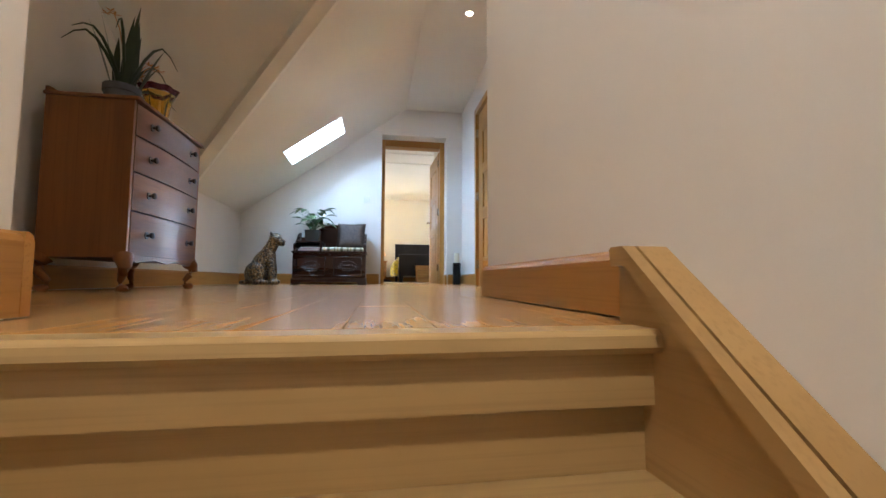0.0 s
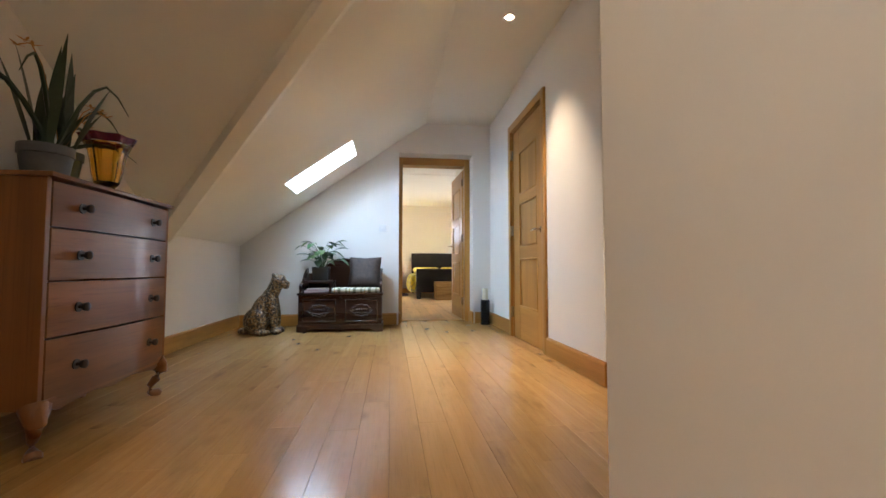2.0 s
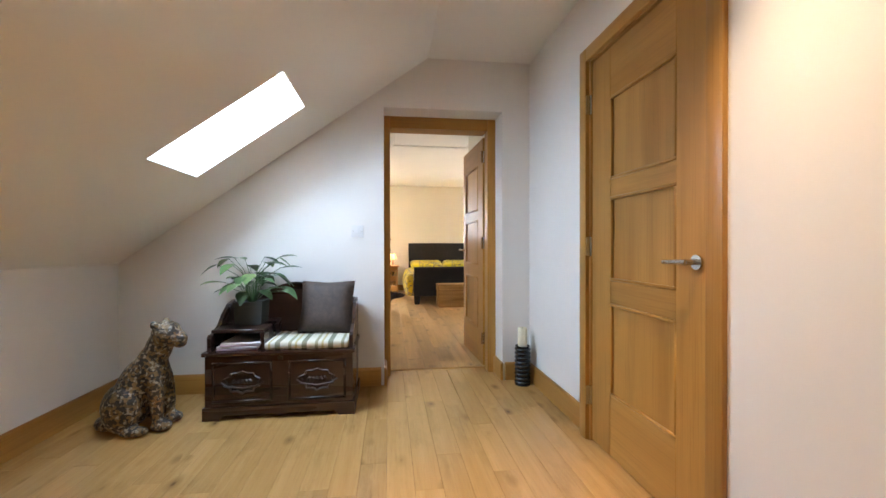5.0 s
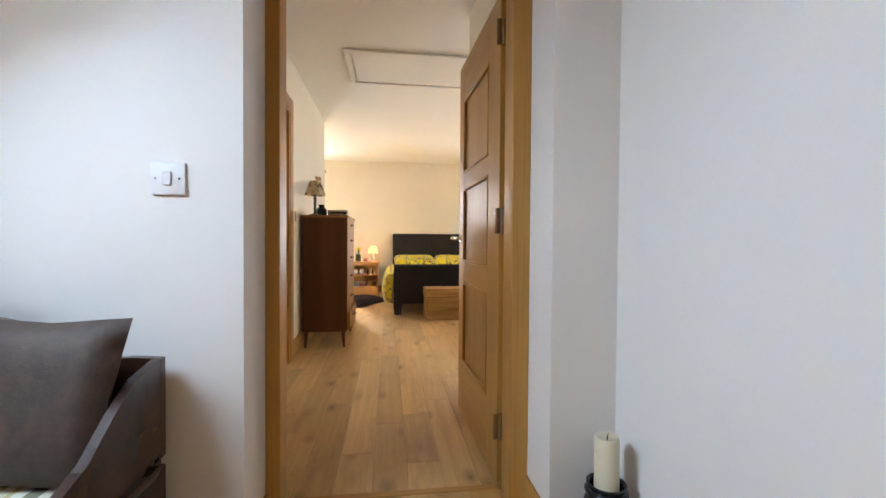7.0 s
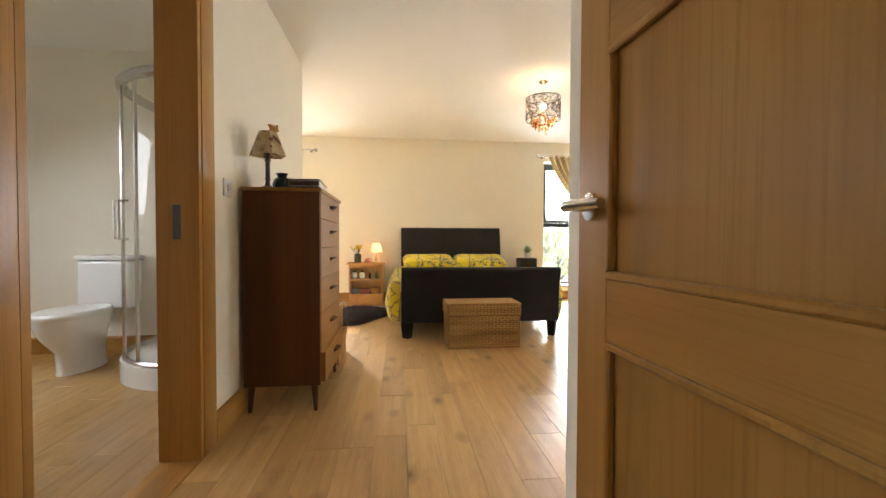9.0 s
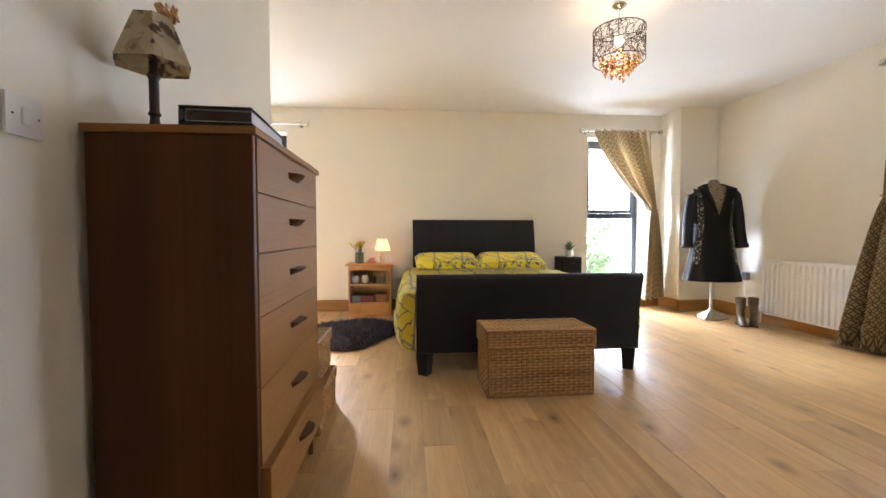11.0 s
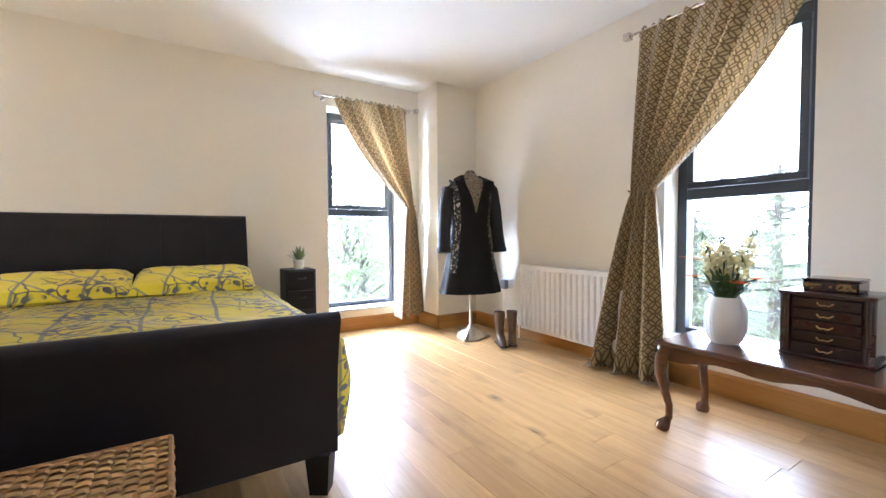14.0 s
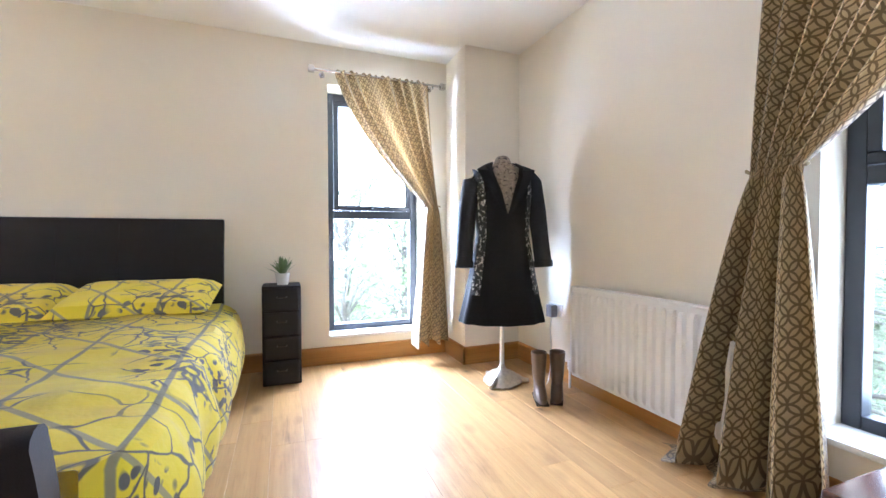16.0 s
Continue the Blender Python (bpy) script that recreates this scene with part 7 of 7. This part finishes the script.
# console table with cabriole legs
tb = thing("console_table", "low polished mahogany table with cabriole legs", "table", (3.76, 8.37, 0))
part("tabletop", boxm(-0.215, 0.215, -0.60, 0.60, 0.405, 0.428, 0.008, 3), M["mahog"], tb)
for x in (-0.185, 0.172):
    sc = [(-0.55, 0.404), (-0.55, 0.335)] + [(-0.5 + 1.0 * i / 14, 0.335 + 0.022 * math.sin(math.pi * i / 14 * 3) ** 2 + 0.02 * math.sin(math.pi * i / 14)) for i in range(15)] + [(0.55, 0.335), (0.55, 0.404)]
    part("apron", prism(bmesh.new(), sc, "x", x, x + 0.014), M["mahog"], tb)
for y in (-0.565, 0.55):
    part("apron", boxm(-0.17, 0.172, y, y + 0.014, 0.34, 0.404), M["mahog"], tb)
for sx, sy in ((1, 1), (1, -1), (-1, 1), (-1, -1)):
    lg = part("leg", cabriole(bmesh.new(), sx * 0.182, sy * 0.565, 0.40, sx * 0.9, sy * 0.9, 0.036, 0.026), M["mahog"], tb)
    kn = bmesh.new()
    for q_ in range(5):
        tube(kn, [(sx * (0.19 + 0.010 * q_ / 5), sy * 0.60, 0.385 - 0.02 * q_), (sx * 0.215, sy * (0.598 - 0.006 * q_), 0.375 - 0.02 * q_), (sx * 0.216, sy * 0.57, 0.385 - 0.02 * q_)], 0.006, 5)
    part("knee_carving", kn, M["mahog_dark"], lg)

fv = thing("flower_vase", "white ribbed pottery vase of fresh cream and orange flowers", "vase", (3.765, 8.765, 0.429))
rib = lambda a, k: 1 + (0.022 * abs(math.sin(24 * a)) if abs(math.sin(1.5 * a + 0.5)) > 0.93 and 0 < k < 5 else 0)
part("body", lathe(bmesh.new(), [(0.056, 0), (0.070, 0.02), (0.083, 0.065), (0.087, 0.115), (0.082, 0.165), (0.070, 0.205), (0.066, 0.215), (0.060, 0.212), (0.066, 0.19), (0.0, 0.18)], 120, wave=rib), M["ceramic"], fv)
r = random.Random(15)
sm_, lf_, lg_, wf, of = (bmesh.new() for _ in range(5))
for k in range(70):
    a = r.uniform(0, 6.28)
    o, h = r.uniform(0.05, 0.135), r.uniform(0.24, 0.37)
    p0 = Vector((0.035 * math.cos(a), 0.035 * math.sin(a), 0.20))
    leaf(lf_ if k % 3 else lg_, p0, (o * math.cos(a), o * math.sin(a), h), r.uniform(0.016, 0.030), 0.02, 5)


def floret(bm, at, size, q):
    """An open, ruffled flower head: five cupped petals turned at random."""
    turn = Euler((q.uniform(-0.9, 0.9), q.uniform(-0.9, 0.9), q.uniform(0, 6.28))).to_matrix()
    for n in range(5):
        w = n * 1.257
        tip = turn @ Vector((math.cos(w), math.sin(w), 0.35)) * size
        side = turn @ Vector((-math.sin(w), math.cos(w), 0.1)) * size * 0.62
        mid = tip * 0.6
        c = bm.verts.new(at)
        bm.faces.new((c, bm.verts.new(at + mid + side), bm.verts.new(at + tip * 1.05), bm.verts.new(at + mid - side)))


for a, o, h, l in ((1.75, 0.075, 0.43, 0.16), (2.35, 0.060, 0.37, 0.15), (4.60, 0.095, 0.45, 0.14), (5.10, 0.055, 0.36, 0.11), (0.70, 0.050, 0.42, 0.12), (3.3, 0.04, 0.43, 0.10)):
    b0, p = Vector((0, 0, 0.2)), Vector((o * math.cos(a), o * math.sin(a), h))
    lean = Vector((0.35 * math.cos(a), 0.35 * math.sin(a), 1)).normalized()
    tube(sm_, [b0, b0.lerp(p, 0.5) + Vector((0, 0, 0.02)), p, p + lean * 0.05], [0.0035, 0.003, 0.0025, 0.001], 5)
    for n in range(40):
        s_ = n / 39
        rr_ = 0.034 * (1 - s_ ** 2) + 0.004
        w = n * 2.4
        at_ = p + lean * (l * (s_ - 0.72)) + Vector((rr_ * math.cos(w), rr_ * math.sin(w), r.uniform(-0.004, 0.004)))
        floret(wf, at_, 0.021 * (1 - 0.5 * s_), r)
    for n in range(9):
        w = n * 2.4
        at_ = p + lean * (l * 0.28 + 0.004 * n) + Vector((0.007 * math.cos(w), 0.007 * math.sin(w), 0))
        tube(sm_, [at_, at_ + Vector((0.006 * math.cos(w), 0.006 * math.sin(w), 0.008))], [0.004, 0.002], 5)
for a, o, h in ((2.0, 0.125, 0.295), (3.9, 0.10, 0.285), (4.4, 0.075, 0.275), (0.9, 0.11, 0.30), (5.5, 0.12, 0.29)):
    p = Vector((o * math.cos(a), o * math.sin(a), h))
    tube(sm_, [Vector((0, 0, 0.2)), p * 0.6 + Vector((0, 0, 0.11)), p], 0.003, 5)
    for n in range(22):
        w = n * 0.2856
        k = 1.0 if n % 2 else 0.8
        leaf(of, p + Vector((0, 0, 0.003 * (n % 2))), p + Vector((0.042 * k * math.cos(w), 0.042 * k * math.sin(w), 0.010)), 0.013, 0.004, 3)
for y in (0.0, 0.022):
    leaf(of, (-0.03, 0.075 + y, 0.375 + y * 0.4), (-0.06, 0.165 + y, 0.385 + y * 0.4), 0.016, 0.006, 4)
for n in range(7):
    a = 0.8 + n * 0.85
    tube(sm_, [(0.03 * math.cos(a), 0.03 * math.sin(a), 0.25), (0.05 * math.cos(a), 0.05 * math.sin(a), 0.37), (0.03 * math.cos(a + 0.7), 0.06 * math.sin(a + 0.7), 0.425), (0.02 * math.cos(a + 1.9), 0.085 * math.sin(a + 1.5), 0.40), (0.02 * math.cos(a + 2.1), 0.10 * math.sin(a + 1.6), 0.35)], [0.0028, 0.0026, 0.0022, 0.0016, 0.0008], 5)
for b_, nm, m in ((sm_, "stem", M["green"]), (lf_, "foliage", M["green"]), (lg_, "foliage", M["green_pale"]), (wf, "blossom", M["white_petal"]), (of, "blossom", M["orange_petal"])):
    part(nm, b_, m, fv)

# jewellery chest
jc = thing("jewellery_chest", "dark mahogany jewellery chest of five drawers", "jewellery box", (3.895, 8.42, 0.429), -90)
part("case", boxm(-0.128, 0.128, -0.10, 0.11, 0.014, 0.252), M["mahog_dark"], jc)
part("plinth", boxm(-0.148, 0.148, -0.125, 0.115, 0, 0.0135, 0.004, 1), M["mahog_dark"], jc)
part("top", boxm(-0.148, 0.148, -0.125, 0.115, 0.2525, 0.268, 0.005, 2), M["mahog_dark"], jc)
for s in (-1, 1):
    pb = bmesh.new()
    for q_ in range(3):
        tube(pb, [(s * (0.118 + 0.010 * q_), -0.112, 0.014), (s * (0.118 + 0.010 * q_), -0.112, 0.252)], 0.0065, 8)
    part("pilaster", pb, M["mahog_dark"], jc)
for k in range(5):
    d_ = part("drawer", boxm(-0.105, 0.105, -0.113, -0.1005, 0.018 + 0.046 * k, 0.060 + 0.046 * k, 0.003, 1), M["mahog_dark"], jc)
    hb = bmesh.new()
    zc = 0.042 + 0.046 * k
    tube(hb, [(-0.024, -0.113, zc), (-0.022, -0.120, zc - 0.002), (-0.012, -0.122, zc - 0.009), (0, -0.122, zc - 0.006), (0.012, -0.122, zc - 0.009), (0.022, -0.120, zc - 0.002), (0.024, -0.113, zc)], 0.0025, 6)
    part("handle", hb, M["brass"], d_, "brass swan-neck handle")
ib = thing("inlaid_box", "small inlaid wooden box on the jewellery chest", "box", (3.895, 8.42, 0.698), -90)
part("box_body", boxm(-0.085, 0.085, -0.07, 0.07, 0, 0.042, 0.003, 1), M["mahog_dark"], ib)
part("inlay", boxm(-0.078, 0.078, -0.0725, -0.0702, 0.008, 0.034), M["inlay"], ib)
part("lid", boxm(-0.088, 0.088, -0.073, 0.073, 0.0425, 0.052, 0.003, 1), M["mahog_dark"], ib)

# ceiling lamp
cl = thing("pendant_lamp", "bronze wire drum pendant with amber crystals, lit", "ceiling lamp", (1.935, 9.30, CEIL))
part("ceiling_rose", lathe(bmesh.new(), [(0.042, -0.001), (0.045, -0.01), (0.02, -0.028), (0.006, -0.032)], 24), M["chrome"], cl)
bm = bmesh.new()
tube(bm, [(0, 0, -0.03), (0, 0, -0.22)], 0.004, 6)
part("flex", bm, M["chrome"], cl)
bm = bmesh.new()
r = random.Random(31)
RR, ZT, ZB = 0.160, -0.165, -0.365
for k in range(190):
    a, z = r.uniform(0, 6.283), r.uniform(ZB, ZT)
    pts = []
    da, dz = r.uniform(-0.5, 0.5), r.uniform(-0.09, 0.09)
    for q_ in range(6):
        s = q_ / 5
        aa, zz_ = a + da * s + 0.08 * math.sin(6 * s), min(ZT, max(ZB, z + dz * s + 0.02 * math.sin(5 * s)))
        pts.append((RR * math.cos(aa), RR * math.sin(aa), zz_))
    tube(bm, pts, 0.0022, 4)
tagged(part("wire_shade", bm, M["mesh_brown"], cl, "scribbled bronze wire drum"), kind="stuff")
bm = bmesh.new()
for z in (ZT, ZB):
    hp = bmesh.new()
    tube(hp, [(RR * math.cos(k * 0.1745), RR * math.sin(k * 0.1745), z) for k in range(37)], 0.0035, 6)
    part("hoop", hp, M["mesh_brown"], cl)
for k in range(3):
    tube(bm, [(0, 0, ZT - 0.03), (RR * math.cos(k * 2.094), RR * math.sin(k * 2.094), ZT)], 0.0025, 5)
part("spider", bm, M["mesh_brown"], cl)
for k in range(42):
    a = k * 2.4
    rad = 0.10 * math.sqrt((k + 0.5) / 42) + 0.02
    z = -0.30 - r.uniform(0, 0.05) - 0.13 * (1 - rad / 0.125)
    zt = z
    x, y = rad * math.cos(a), rad * math.sin(a)
    if k == 0:
        db = bmesh.new()
        lathe(db, [(0.0, -0.034), (0.012, -0.014), (0.008, 0.0), (0.0, 0.008)], 6)
        drop_me = mesh_of("crystal", db, M["crystal_amber"], False)
    o = new("crystal", drop_me)
    o.parent = cl
    o.location = (x, y, z)
    cb2 = new("crystal", drop_me)
    cb2.parent = cl
    cb2.location = (x * 1.05, y * 1.05, z - 0.035)
bm = bmesh.new()
bmesh.ops.create_uvsphere(bm, u_segments=14, v_segments=10, radius=0.026, matrix=pose(0, 0, -0.235))
part("bulb", bm, M["bulb"], cl, "glowing bulb")

# ---------------------------------------------------------------- en-suite: things
to = thing("toilet", "white ceramic close-coupled toilet", "toilet", (-1.66, 8.62, 0))


def oval(bm, rows_, seg=32):
    out = []
    for z, cy, rx, ry in rows_:
        out.append([bm.verts.new((rx * math.cos(2 * math.pi * i / seg), cy + ry * math.sin(2 * math.pi * i / seg), z)) for i in range(seg)])
    for p, q in zip(out, out[1:]):
        for i in range(seg):
            bm.faces.new((p[i], p[(i + 1) % seg], q[(i + 1) % seg], q[i]))
    bm.faces.new(out[0][::-1]), bm.faces.new(out[-1])
    return bm


part("pan", oval(bmesh.new(), ((0, 0.06, 0.105, 0.20), (0.03, 0.06, 0.10, 0.195), (0.15, 0.05, 0.10, 0.20), (0.26, 0.0, 0.145, 0.245), (0.36, -0.02, 0.178, 0.27), (0.39, -0.02, 0.182, 0.275))), M["ceramic"], to)
part("seat", oval(bmesh.new(), ((0.391, -0.02, 0.184, 0.278), (0.40, -0.02, 0.188, 0.282), (0.418, -0.02, 0.186, 0.28), (0.432, -0.02, 0.172, 0.266))), M["ceramic"], to)
part("cistern", boxm(-0.19, 0.19, 0.265, 0.445, 0.38, 0.755, 0.03, 3), M["ceramic"], to)
part("cistern_lid", boxm(-0.20, 0.20, 0.255, 0.45, 0.756, 0.79, 0.012, 2), M["ceramic"], to)
bm = bmesh.new()
tube(bm, [(0, 0.35, 0.79), (0, 0.35, 0.797)], 0.024, 16)
part("flush_button", bm, M["chrome"], to)
sw_ = thing("shower_enclosure", "curved glass shower enclosure with chrome frame", "shower", (-0.38, 9.07, 0))
SR = 0.92


def curve_pts(r_, z, n=18):
    """A quadrant plan with short straight sides."""
    pts = [(-r_, -0.02, z)]
    k = r_ - 0.55
    for i in range(n + 1):
        a = math.pi / 2 * i / n
        pts.append((-k - 0.55 * math.cos(a), -k - 0.55 * math.sin(a), z))
    return pts + [(-0.02, -r_, z)]


bm = bmesh.new()
pl_ = [(x, y) for x, y, _ in curve_pts(SR + 0.02, 0)]
prism(bm, pl_ + [(-0.005, -0.005)], "z", 0, 0.13)
part("tray", bm, M["ceramic"], sw_)
bm = bmesh.new()
for z, rr_ in ((0.145, 0.018), (1.93, 0.034)):
    bm = bmesh.new()
    tube(bm, curve_pts(SR, z), rr_, 8)
    part("rail", bm, M["chrome"], sw_, "curved chrome rail")
ps = curve_pts(SR, 0)
bm = bmesh.new()
ga, gb = [bm.verts.new((x, y, 0.16)) for x, y, _ in ps], [bm.verts.new((x, y, 1.91)) for x, y, _ in ps]
for i in range(len(ps) - 1):
    bm.faces.new((ga[i], ga[i + 1], gb[i + 1], gb[i]))
bmesh.ops.solidify(bm, geom=bm.faces[:], thickness=0.005)
part("glass", bm, M["shower_glass"], sw_).visible_shadow = False
for i in (0, 7, 13, len(ps) - 1):
    bm = bmesh.new()
    tube(bm, [(ps[i][0], ps[i][1], 0.14), (ps[i][0], ps[i][1], 1.93)], 0.012, 8)
    part("post", bm, M["chrome"], sw_)
for i in (9, 11):
    x, y, _ = ps[i]
    bm = bmesh.new()
    o = Vector((-0.7, -0.7, 0)) * 0.05
    tube(bm, [(x, y, 0.92), (x + o.x, y + o.y, 0.92), (x + o.x, y + o.y, 1.16), (x, y, 1.16)], 0.008, 8)
    part("handle", bm, M["chrome"], sw_)


# ---------------------------------------------------------------- outdoors
struct("ground", boxm(-400, 400, -400, 400, -3.4, -3.0), M["grass"], "rough grass around the house", "ground")


def leaf_mesh(name, count, place, size, seed, droop=0.0, slim=0.36):
    """Many small folded leaves scattered by place(rng)."""
    r = random.Random(seed)
    vs, fs = [], []
    for _ in range(count):
        c = place(r)
        a, t = r.uniform(0, 6.283), r.uniform(-0.9, 0.9) - droop
        s = size * r.uniform(0.5, 1.3)
        d = Vector((math.cos(a) * math.cos(t), math.sin(a) * math.cos(t), math.sin(t)))
        w = d.cross(Vector((r.uniform(-1, 1), r.uniform(-1, 1), r.uniform(-1, 1)))).normalized() * s * slim
        k = len(vs)
        vs += [c, c + d * s * 0.5 + w, c + d * s, c + d * s * 0.5 - w]
        fs.append((k, k + 1, k + 2, k + 3))
    me = bpy.data.meshes.new(name)
    me.from_pydata([tuple(v) for v in vs], [], fs)
    return me


def broadleaf(at, height, spread, seed, label):
    r = random.Random(seed)
    t = thing("tree", label, "tree", at, 0, "trees outside")
    bm = bmesh.new()
    tube(bm, [(0, 0, 0), (0.05, 0.03, height * 0.3), (-0.04, 0.05, height * 0.6), (0.03, 0, height * 0.9)], [0.16, 0.12, 0.08, 0.03], 8)
    clumps = []
    for i in range(34):
        z = height * r.uniform(0.15, 1.0)
        a = r.uniform(0, 6.283)
        rad = spread * (1.05 - abs(z / height - 0.45)) * r.uniform(0.3, 1.0)
        c = Vector((rad * math.cos(a), rad * math.sin(a), z))
        clumps.append((c, r.uniform(0.22, 0.5) * spread * 0.6))
        tube(bm, [(0, 0, z * 0.75), c * 0.5 + Vector((0, 0, z * 0.42)), c], [0.04, 0.025, 0.008], 5)
    part("trunk", bm, M["bark"], t)

    def place(q):
        c, s = q.choice(clumps)
        return c + Vector((q.gauss(0, 1), q.gauss(0, 1), q.gauss(0, 0.8))) * s * 0.55
    me = leaf_mesh("crown", 5200, place, 0.12, seed + 1, 0.0, 0.28)
    me.materials.append(M["leaf_a"])
    cr = new("crown", me)
    cr.parent = t


def larch(at, height, spread, seed, label):
    r = random.Random(seed)
    t = thing("tree", label, "tree", at, 0, "trees outside")
    bm = bmesh.new()
    tube(bm, [(0, 0, 0), (0.02, 0.03, height * 0.5), (0, 0, height)], [0.17, 0.12, 0.03], 8)
    twigs = []
    for i in range(70):
        z = height * r.uniform(0.1, 0.98)
        a = r.uniform(0, 6.283)
        l = spread * (1.1 - z / height) * r.uniform(0.6, 1.1)
        d = Vector((math.cos(a), math.sin(a), 0))
        p = [Vector((0, 0, z)) + d * l * s + Vector((0, 0, -0.25 * l * s * s + 0.1 * s)) for s in (0, 0.35, 0.7, 1.0)]
        tube(bm, p, [0.03, 0.018, 0.01, 0.004], 5)
        twigs.append(p)
    part("trunk", bm, M["bark"], t)

    def place(q):
        p = q.choice(twigs)
        k = q.randrange(1, 4)
        s = q.random()
        return p[k - 1].lerp(p[k], s) + Vector((q.gauss(0, 0.12), q.gauss(0, 0.12), -abs(q.gauss(0, 0.14))))
    me = leaf_mesh("crown", 9000, place, 0.15, seed + 1, 0.4, 0.07)
    me.materials.append(M["leaf_b"])
    cr = new("crown", me)
    cr.parent = t


broadleaf((3.6, 16.5, -3.0), 5.2, 1.5, 11, "leafy green tree close outside the bedroom")
broadleaf((5.2, 18.0, -3.0), 5.0, 1.7, 21, "leafy green tree close outside the bedroom")
broadleaf((-2.0, 19.0, -3.0), 3.3, 1.6, 31, "low leafy tree outside the bedroom")
broadleaf((6.6, 20.5, -3.0), 4.6, 2.0, 61, "leafy green tree close outside the bedroom")
larch((8.0, 9.0, -3.0), 4.0, 2.2, 91, "young larch with drooping thin branches")
larch((9.0, 7.6, -3.0), 5.0, 2.4, 95, "young larch with drooping thin branches")
larch((11.0, 11.0, -3.0), 5.2, 2.8, 97, "young larch with drooping thin branches")
broadleaf((-3.6, 17.0, -3.0), 2.9, 1.6, 33, "low leafy tree outside the bedroom")
broadleaf((-4.6, 19.5, -3.0), 3.4, 1.9, 35, "low leafy tree outside the bedroom")
broadleaf((-0.6, 21.0, -3.0), 3.5, 1.9, 37, "low leafy tree outside the bedroom")
larch((9.6, 9.6, -3.0), 9.5, 2.6, 41, "larch with drooping thin branches")
larch((10.5, 12.4, -3.0), 8.5, 2.6, 51, "larch with drooping thin branches")
larch((9.2, 13.6, -3.0), 5.0, 2.4, 71, "young larch with drooping thin branches")
larch((8.4, 11.2, -3.0), 4.2, 2.2, 81, "young larch with drooping thin branches")


# pale overcast haze in the far distance
bm = bmesh.new()
lo_, hi_ = [], []
for k in range(13):
    a = radians(-40 + 180 * k / 12)
    lo_.append(bm.verts.new((2 + 70 * math.cos(a), 9 + 70 * math.sin(a), -4)))
    hi_.append(bm.verts.new((2 + 70 * math.cos(a), 9 + 70 * math.sin(a), 50)))
for k in range(12):
    bm.faces.new((lo_[k], hi_[k], hi_[k + 1], lo_[k + 1]))
struct("backdrop", bm, M["haze"], "bright white overcast sky in the distance", "backdrop")


# ---------------------------------------------------------------- floorboards
def plank_mesh(length, width, mat, depth=0.018, chamfer=0.0009):
    bm = bmesh.new()
    h, w, c = length / 2 - 0.0006, width / 2, chamfer
    rows = [[(-w, -h, -depth), (w, -h, -depth), (w, h, -depth), (-w, h, -depth)],
            [(-w, -h, -c), (w, -h, -c), (w, h, -c), (-w, h, -c)],
            [(-w + c, -h + c, 0), (w - c, -h + c, 0), (w - c, h - c, 0), (-w + c, h - c, 0)]]
    vs = [[bm.verts.new(p) for p in r] for r in rows]
    for a, b in zip(vs, vs[1:]):
        for i in range(4):
            bm.faces.new((a[i], a[(i + 1) % 4], b[(i + 1) % 4], b[i]))
    bm.faces.new(vs[2])
    return mesh_of("plank", bm, M[mat], False)


PLANKS = {}


def plank_floor(parent, x0, x1, y0, y1, seed, mat="floor_oak"):
    """Oak boards laid along y, with staggered ends."""
    r = random.Random(seed)
    W = 0.12 if mat == "floor_oak" else 0.15
    n = max(1, round((x1 - x0) / W))
    w = (x1 - x0) / n
    for i in range(n):
        y = y0
        first = True
        while y < y1 - 0.01:
            l = r.choice((0.5, 0.7, 0.9, 1.1, 1.3, 1.5)) * (r.choice((0.4, 0.6, 1)) if first else 1)
            first = False
            if y1 - (y + l) < 0.35:
                l = y1 - y
            l = round(l, 2) if y + l < y1 - 0.01 else l
            key = (round(l, 3), round(w, 4), mat)
            if key not in PLANKS:
                PLANKS[key] = plank_mesh(l, w - 0.0008, mat)
            p = new("plank", PLANKS[key])
            p.parent = parent
            p.location = (x0 + w * (i + 0.5), y + l / 2, r.uniform(-0.0005, 0.0004))
            y += l


fl1 = struct("floor_hall", boxm(-1.65, 2.6, 0.107, 5.50, -0.06, -0.0185), M["floor_gap"], "honey oak floorboards on the landing", "floor")
plank_floor(fl1, -1.65, 1.245, 0.107, 5.50, 1)
plank_floor(fl1, 1.245, 2.6, 0.107, 2.41, 2)
fl2 = struct("floor_bedroom", boxm(-2.6, 4.25, 5.53, 11.70, -0.06, -0.0185), M["floor_gap"], "knotty pale oak floorboards in the bedroom", "floor")
plank_floor(fl2, -0.25, 1.05, 5.531, 11.70, 3, "floor_pale")
plank_floor(fl2, 1.05, 4.25, 6.60, 11.70, 4, "floor_pale")
plank_floor(fl2, -2.6, -0.25, 9.20, 11.70, 5, "floor_pale")
fl3 = struct("floor_ensuite", boxm(-2.6, -0.25, 5.50, 9.08, -0.07, -0.0605), M["floor_gap"], "oak floorboards in the en-suite", "floor")
plank_floor(fl3, -2.6, -0.25, 5.50, 9.08, 6)
